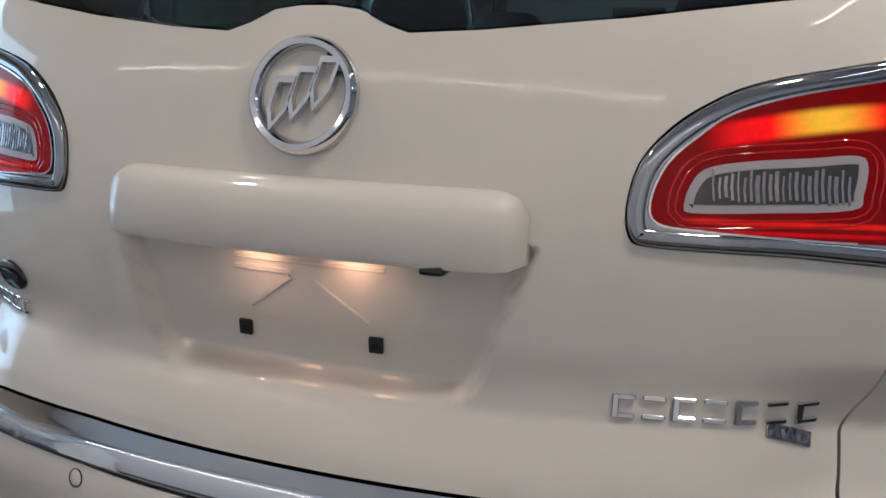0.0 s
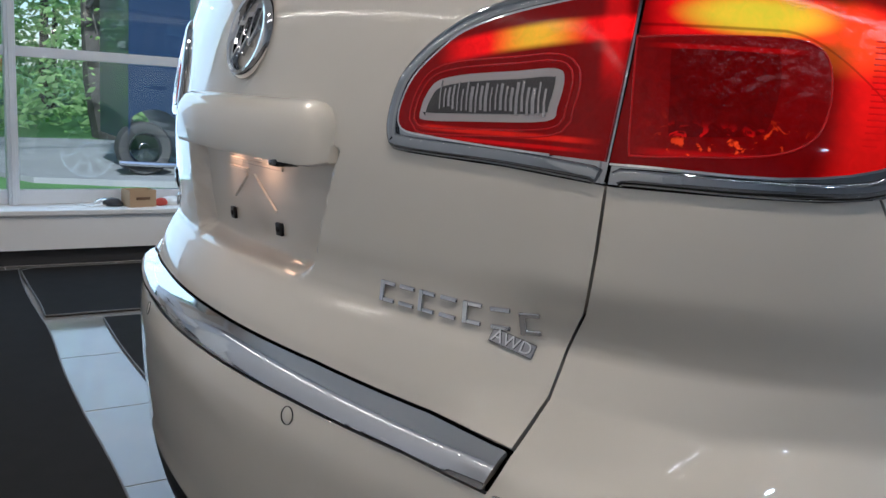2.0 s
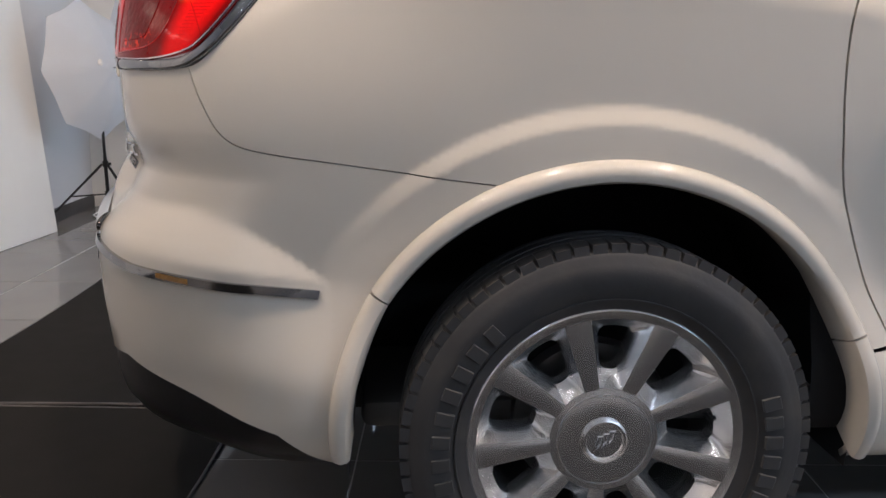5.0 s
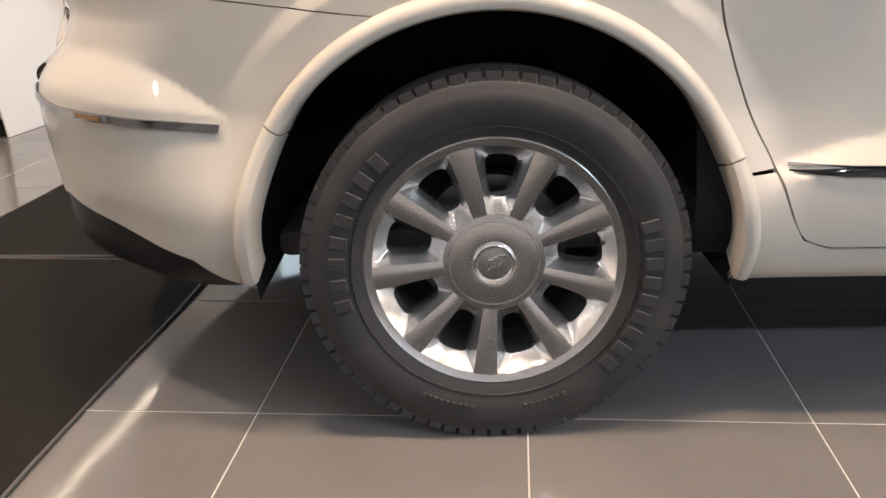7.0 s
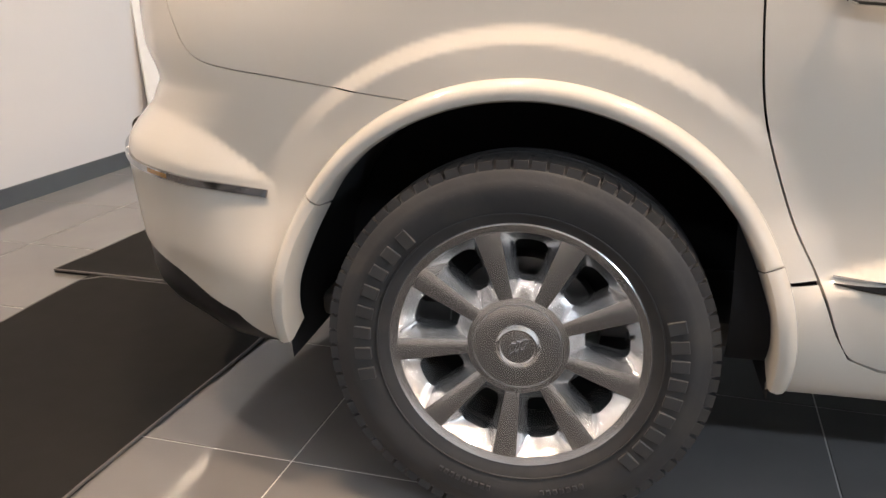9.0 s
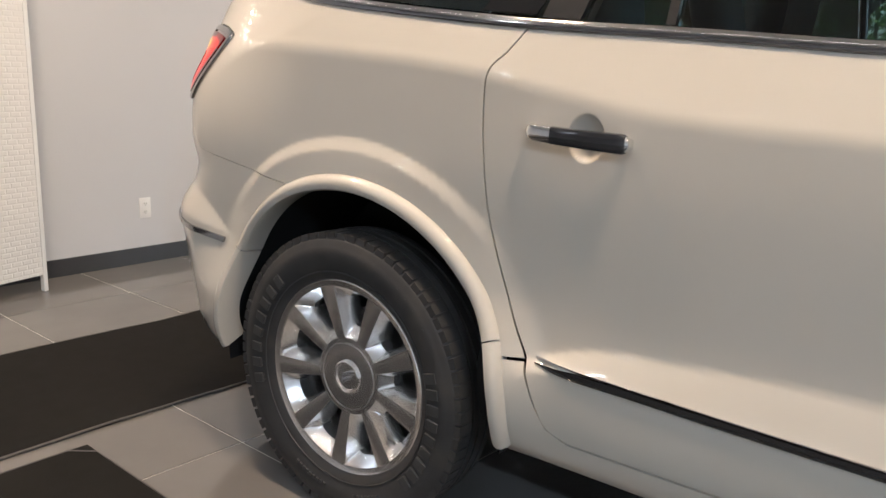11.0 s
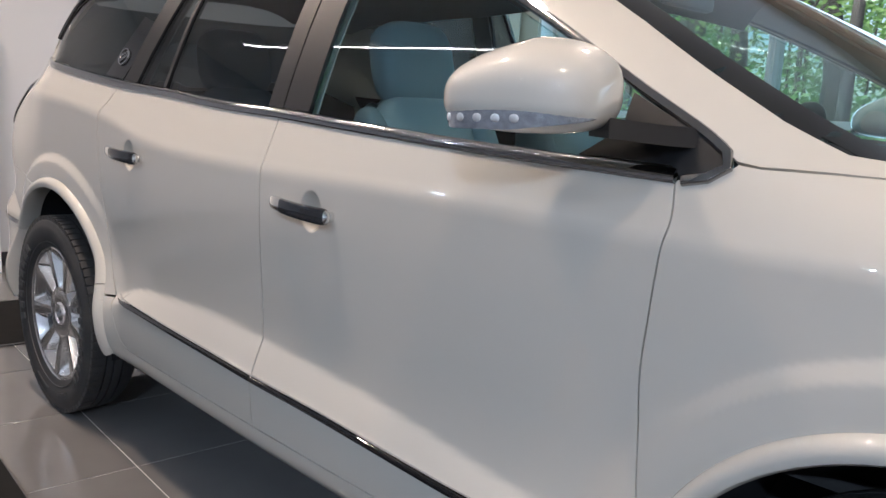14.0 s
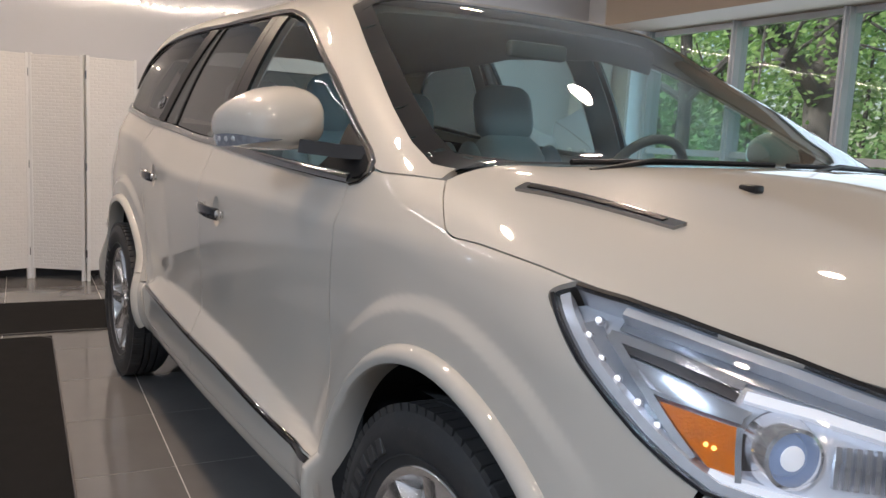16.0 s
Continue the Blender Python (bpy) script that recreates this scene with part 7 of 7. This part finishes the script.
cb = thing("cardboard_box", "small open brown cardboard box on the sill", "box", ROOM @ pose(-0.31, 4.05, ZS, 0, 0, 12))
for x0, x1, y0, y1 in ((-0.085, 0.085, -0.065, -0.062), (-0.085, 0.085, 0.062, 0.065), (-0.085, -0.082, -0.062, 0.062), (0.082, 0.085, -0.062, 0.062)):
    bm = bmesh.new()
    box(bm, x0, x1, y0, y1, 0.0, 0.105, 0.0008)
    part("side", bm, KRAFT, cb, smooth=False)
bm = bmesh.new()
box(bm, -0.082, 0.082, -0.062, 0.062, 0.0, 0.003)
part("bottom", bm, KRAFT, cb, smooth=False)
bm = bmesh.new()
box(bm, -0.045, 0.045, -0.0665, -0.065, 0.045, 0.062)
part("print_bar", bm, BRN, cb, smooth=False)
PAPER = material("paper", (0.80, 0.80, 0.78), 0.7, var=0.04)
for i, (xx, yy, an) in enumerate(((-0.62, 4.04, 8), (-0.72, 4.07, -14), (-1.75, 4.05, 4), (-0.55, 4.10, 30))):
    bm = bmesh.new()
    box(bm, -0.105, 0.105, -0.075, 0.075, 0.0, 0.002 + 0.0015 * i)
    ob = part("paper_sheet", bm, PAPER, smooth=False)
    ob.matrix_basis = ROOM @ pose(xx, yy, ZS + 0.0005 + (0.004 if i == 3 else 0), 0, 0, an)
    tagged(ob, "loose white paper sheet on the sill", "paper", "papers on the sill")
for i, (xx, yy, k, mt) in enumerate(((-0.46, 4.05, 1.0, DKL), (-0.52, 4.09, 0.8, ALLOY), (-0.17, 4.06, 0.9, material("red_cloth", (0.45, 0.06, 0.04), 0.8, var=0.1)), (-0.11, 4.08, 1.1, PAPER))):
    bm = bmesh.new()
    bmesh.ops.create_icosphere(bm, subdivisions=3, radius=0.04 * k)
    for v in bm.verts:
        f = 1 + 0.35 * noise.noise(v.co * 30 + Vector((i * 5, 0, 0)))
        v.co = Vector((v.co.x * f * 1.5, v.co.y * f, max(0.0, v.co.z * f * 0.8 + 0.02)))
    ob = part("crumpled_cloth", bm, mt)
    ob.matrix_basis = ROOM @ pose(xx, yy, ZS)
    tagged(ob, ("dark crumpled cloth on the window sill", "shiny crumpled foil on the window sill", "small red cloth on the window sill", "crumpled white paper on the window sill")[i], "cloth")

# ---------- linear ceiling lights ----------
for x0, x1, y in ((-2.1, 1.5, -2.12), (4.6, 8.2, -2.12)):
    t = thing("linear_light", "slim linear ceiling light, lit", "ceiling light", ROOM, "linear ceiling lights")
    bm = bmesh.new()
    box(bm, x0, x1, y - 0.03, y + 0.03, H - 0.05, H, 0.003)
    part("housing", bm, CEILMAT, t, smooth=False)
    bm = bmesh.new()
    box(bm, x0 + 0.01, x1 - 0.01, y - 0.007, y + 0.007, H - 0.054, H - 0.0505)
    part("diffuser", bm, LED, t, smooth=False)

# ---------- string of small lamps on the wall ----------
ls = thing("string_lights", "thin string of small warm white lamps on the wall", "string lights", ROOM)
bm = bmesh.new()
tube(bm, [(X0 + 0.010, -1.5 + 4.8 * i / 24, 2.215 + 0.06 * max(0, -1.5 + 0.2 * i) + 0.012 * math.cos(i * 1.57)) for i in range(25)], 0.0016, 5)
part("wire", bm, PLASTICW, ls)
bead = bpy.data.meshes.new("bulb")
bm = bmesh.new()
bmesh.ops.create_icosphere(bm, subdivisions=1, radius=0.009)
bm.to_mesh(bead)
bm.free()
bead.materials.append(material("string_lamp_glow", (1, 1, 1), emit=(1.0, 0.85, 0.62), power=45.0))
for i in range(80):
    b = new("bulb", bead)
    b.parent = ls
    b.location = (X0 + 0.020, -1.48 + 0.06 * i, 2.213 + 0.06 * max(0, -1.48 + 0.06 * i) + 0.012 * math.cos(i * 0.47))


# ---------- outside ----------
GRASS = material("lawn", (0.075, 0.17, 0.045), 0.9, var=0.45, scale=1.2, bump=0.8, bump_scale=30)
ROADM = material("asphalt_road", (0.22, 0.22, 0.22), 0.85, var=0.15, scale=3)
BARK = material("bark", (0.085, 0.075, 0.065), 0.9, var=0.35, scale=7, bump=0.9, bump_scale=18)


def leaf_material(name, a, b):
    m = bpy.data.materials.new(name)
    m.use_nodes = True
    nt = m.node_tree
    p = nt.nodes["Principled BSDF"]
    g = nt.nodes.new("ShaderNodeNewGeometry")
    r = nt.nodes.new("ShaderNodeValToRGB")
    r.color_ramp.elements[0].color, r.color_ramp.elements[1].color = a + (1,), b + (1,)
    nt.links.new(g.outputs["Random Per Island"], r.inputs[0])
    nt.links.new(r.outputs[0], p.inputs["Base Color"])
    p.inputs["Roughness"].default_value = 0.6
    t = nt.nodes.new("ShaderNodeBsdfTranslucent")
    nt.links.new(r.outputs[0], t.inputs[0])
    mx = nt.nodes.new("ShaderNodeMixShader")
    mx.inputs[0].default_value = 0.5
    nt.links.new(p.outputs[0], mx.inputs[1])
    nt.links.new(t.outputs[0], mx.inputs[2])
    nt.links.new(mx.outputs[0], nt.nodes["Material Output"].inputs[0])
    return m


LEAF = leaf_material("spring_leaves", (0.14, 0.30, 0.06), (0.40, 0.58, 0.19))
LEAFD = leaf_material("wood_leaves", (0.16, 0.32, 0.10), (0.42, 0.58, 0.24))

# lawn: one gently rolling sheet to the horizon, with the near ground finer
bm = bmesh.new()
xs = [-200, -90, -50, -30, -20, -14, -9, -5, -1, 3, 7, 12, 18, 28, 50, 90, 200]
ys = [4.36, 5, 6, 8, 10, 12.5, 15, 18, 22, 28, 40, 70, 130, 260]
gr = [[bm.verts.new((x, y, -0.12 + 0.05 * math.sin(x * 0.5) * math.sin(y * 0.4) + 0.012 * max(0, y - 20))) for y in ys] for x in xs]
for i in range(len(xs) - 1):
    for j in range(len(ys) - 1):
        bm.faces.new((gr[i][j], gr[i + 1][j], gr[i + 1][j + 1], gr[i][j + 1]))
ob = part("ground", bm, GRASS)
ob.matrix_basis = ROOM
tagged(ob, "green lawn outside the windows", "lawn", kind="structure")
# the lane across the lawn
bm = bmesh.new()
rows = []
for x, y0, y1 in ((-1.40, 12.0, 13.8), (-1.28, 11.1, 14.7), (-1.0, 10.2, 15.2), (-0.4, 9.1, 15.4), (1.0, 8.7, 15.4), (5.0, 8.3, 15.0), (14.0, 8.0, 14.6), (60.0, 7.5, 14.0)):
    rows.append([bm.verts.new((x, y0 - 0.05, -0.2)), bm.verts.new((x, y0, -0.056)), bm.verts.new((x, y1, -0.050)), bm.verts.new((x, y1 + 0.05, -0.2))])
for a, b in zip(rows, rows[1:]):
    for i in range(3):
        bm.faces.new((a[i], b[i], b[i + 1], a[i + 1]))
ob = part("road", bm, ROADM)
ob.matrix_basis = ROOM
tagged(ob, "pale grey lane crossing the lawn", "road", kind="structure")


def limb(bm, p, d, length, r, depth, rng, tips):
    n = 5
    pts = [p.copy()]
    dd = d.copy()
    for i in range(n):
        dd = (dd + Vector((rng.uniform(-1, 1), rng.uniform(-1, 1), rng.uniform(-0.5, 0.7))) * 0.16).normalized()
        pts.append(pts[-1] + dd * length / n)
    seg = 10 if depth == 0 else 6
    rings = []
    for i, q in enumerate(pts):
        rr = r * (1 - 0.55 * i / n) * (1.35 if depth == 0 and i == 0 else 1)
        t = (pts[min(i + 1, n)] - pts[max(i - 1, 0)]).normalized()
        u = t.orthogonal().normalized()
        v = t.cross(u)
        rings.append([bm.verts.new(q + (u * math.cos(2 * math.pi * k / seg) + v * math.sin(2 * math.pi * k / seg)) * rr * (1 + 0.1 * rng.uniform(-1, 1))) for k in range(seg)])
    for a, b in zip(rings, rings[1:]):
        # match the rings so that they do not twist
        best = min(range(seg), key=lambda s: sum((a[k].co - b[(k + s) % seg].co).length for k in range(seg)))
        for k in range(seg):
            bm.faces.new((a[k], a[(k + 1) % seg], b[(k + 1 + best) % seg], b[(k + best) % seg]))
    if depth < 3:
        for k in range(4 if depth == 0 else 3):
            i = rng.randint(2, n)
            t = (pts[min(i, n)] - pts[i - 1]).normalized()
            side = (t.orthogonal() @ Matrix.Rotation(0, 3, "X")).normalized()
            side = Matrix.Rotation(rng.uniform(0, 6.28), 3, t) @ side
            limb(bm, pts[i], (t * 0.55 + side * 0.95).normalized(), length * rng.uniform(0.5, 0.72), r * (1 - 0.55 * i / n) * 0.62, depth + 1, rng, tips)
    if depth >= 1:
        tips += pts[2:]


def leaves(centres, per, spread, size, rng, flat=0.6):
    vs, fs = [], []
    for c in centres:
        for _ in range(per):
            p = c + Vector((rng.gauss(0, spread), rng.gauss(0, spread), rng.gauss(0, spread * flat)))
            a = Vector((rng.uniform(-1, 1), rng.uniform(-1, 1), rng.uniform(-0.6, 0.6))).normalized()
            b = a.orthogonal().normalized()
            s = size * rng.uniform(0.6, 1.4)
            k = len(vs)
            vs += [p - a * s, p + b * s * 0.55, p + a * s, p - b * s * 0.55]
            fs.append((k, k + 1, k + 2, k + 3))
    return vs, fs


def tree(x, y, height, r, seed, per=5, size=0.10, spread=0.55, lean=(0, 0), label="broad-leaved tree with fresh green leaves"):
    rng = random.Random(seed)
    t = thing("tree", label, "tree", ROOM @ pose(x, y, -0.15), "trees outside")
    bm = bmesh.new()
    tips = []
    limb(bm, Vector((0, 0, 0)), Vector((lean[0], lean[1], 1)).normalized(), height * 0.62, r, 0, rng, tips)
    part("trunk", bm, BARK, t)
    vs, fs = leaves(tips, per, spread, size, rng)
    me = bpy.data.meshes.new("crown")
    me.from_pydata([tuple(v) for v in vs], [], fs)
    me.materials.append(LEAF)
    c = new("crown", me)
    c.parent = t


for i, (x, y, h, r, ln) in enumerate(((-1.66, 9.2, 8.5, 0.11, (0.06, 0)), (-6.3, 8.6, 9.0, 0.15, (0.0, 0.0)), (-8.6, 7.6, 9.5, 0.20, (0.06, 0)), (-4.4, 15.0, 9, 0.28, (0, 0)), (1.8, 16.5, 10, 0.28, (-0.1, 0)),
                                     (4.6, 15.5, 9, 0.30, (0, 0)), (-11.5, 11.0, 10, 0.30, (0.1, 0)), (-14.5, 8.0, 10, 0.30, (0, 0)), (7.5, 16.8, 9, 0.3, (0, 0)), (-8.0, 17, 10, 0.3, (0, 0)), (-0.8, 18.5, 10, 0.25, (0, 0)), (-3.72, 8.95, 8.5, 0.33, (0.03, 0.0)))):
    tree(x, y, h, r, 10 + i, per=18, size=0.055, lean=ln)

# far woods: trunks and leaves that nobody could count
rng = random.Random(99)
bm = bmesh.new()
cs = []
for i in range(150):
    x, y = rng.uniform(-70, 45), rng.uniform(20, 34)
    h = rng.uniform(6, 11)
    cyl(bm, rng.uniform(0.07, 0.18), 0.04, (x, y, -0.2), (x + rng.uniform(-0.5, 0.5), y, h), 5, False)
    for _ in range(16):
        cs.append(Vector((x + rng.gauss(0, 1.5), y + rng.gauss(0, 1.0), rng.uniform(0.3, h + 1))))
ob = part("far_trunks", bm, BARK)
ob.matrix_basis = ROOM
tagged(ob, "slender tree trunks of the far wood", "wood", kind="stuff")
vs, fs = leaves(cs, 75, 0.85, 0.13, rng, 0.9)
me = bpy.data.meshes.new("far_woods")
me.from_pydata([tuple(v) for v in vs], [], fs)
me.materials.append(LEAFD)
ob = new("far_woods", me)
ob.matrix_basis = ROOM
tagged(ob, "dense light green wood in the distance", "wood", kind="stuff")
# hedge of low growth at the wood's edge
cs = [Vector((rng.uniform(-60, 40), rng.uniform(17.5, 20.5), abs(rng.gauss(0, 0.7)))) for _ in range(1500)]
vs, fs = leaves(cs, 9, 0.30, 0.11, rng, 0.7)
me = bpy.data.meshes.new("undergrowth")
me.from_pydata([tuple(v) for v in vs], [], fs)
me.materials.append(LEAFD)
ob = new("undergrowth", me)
ob.matrix_basis = ROOM
tagged(ob, "low green undergrowth along the wood's edge", "bushes", kind="stuff")

# dark blue trailer standing on the lane
NAVY = material("navy_paint", (0.012, 0.028, 0.07), 0.3, 0.1, coat=0.6, var=0.08)
van = thing("trailer", "tall dark navy box trailer parked on the lane", "trailer", ROOM @ pose(0.68, 9.3, -0.055))
bm = bmesh.new()
out = [(0.0, 0.42)] + [(0.30 + 0.42 * math.cos(radians(a)), 0.34 + 0.48 * math.sin(radians(a))) for a in range(130, 9, -12)] + [(0.80, 0.14), (1.04, 0.14), (1.06, 1.2), (1.05, 2.9), (0.02, 2.9), (0.0, 1.0)]
a = [bm.verts.new((x, 0.0, z)) for x, z in out]
b = [bm.verts.new((x, 1.9, z)) for x, z in out]
bm.faces.new(a)
bm.faces.new(b[::-1])
for i in range(len(out)):
    bm.faces.new((a[i], b[i], b[(i + 1) % len(out)], a[(i + 1) % len(out)]))
bmesh.ops.recalc_face_normals(bm, faces=bm.faces)
part("body", bm, NAVY, van, smooth=False)
turn = Matrix.Translation((0.20, 0.12, 0.33)) @ Matrix.Rotation(radians(90), 4, "X")
bm = bmesh.new()
lathe(bm, [(0.20, -0.10), (0.20, 0.10), (0.24, 0.12), (0.31, 0.11), (0.33, 0.08), (0.33, -0.10)], 40, turn)
wv = part("tyre", bm, RUBBER, van)
bm = bmesh.new()
lathe(bm, [(0.0001, 0.08), (0.06, 0.085), (0.07, 0.06), (0.17, 0.07), (0.20, 0.11)], 32, turn)
part("rim", bm, DARKCHROME, wv)
bm = bmesh.new()
tube(bm, [(-0.12, -0.05, 0.16), (0.3, -0.06, 0.14), (1.2, -0.06, 0.13), (1.75, 0.1, 0.10)], 0.035, 8)
part("tow_bar", bm, CHROME, van)
bm = bmesh.new()
tube(bm, [(1.0, -0.02, 0.45), (1.35, 0.0, 0.42), (1.75, 0.1, 0.14)], 0.03, 8)
part("brace", bm, BLACK, van)
bm = bmesh.new()
box(bm, 0.80, 1.02, -0.02, 0.0, 0.32, 0.52, 0.004)
part("number_plate", bm, PLASTICW, van, "plain white plate")
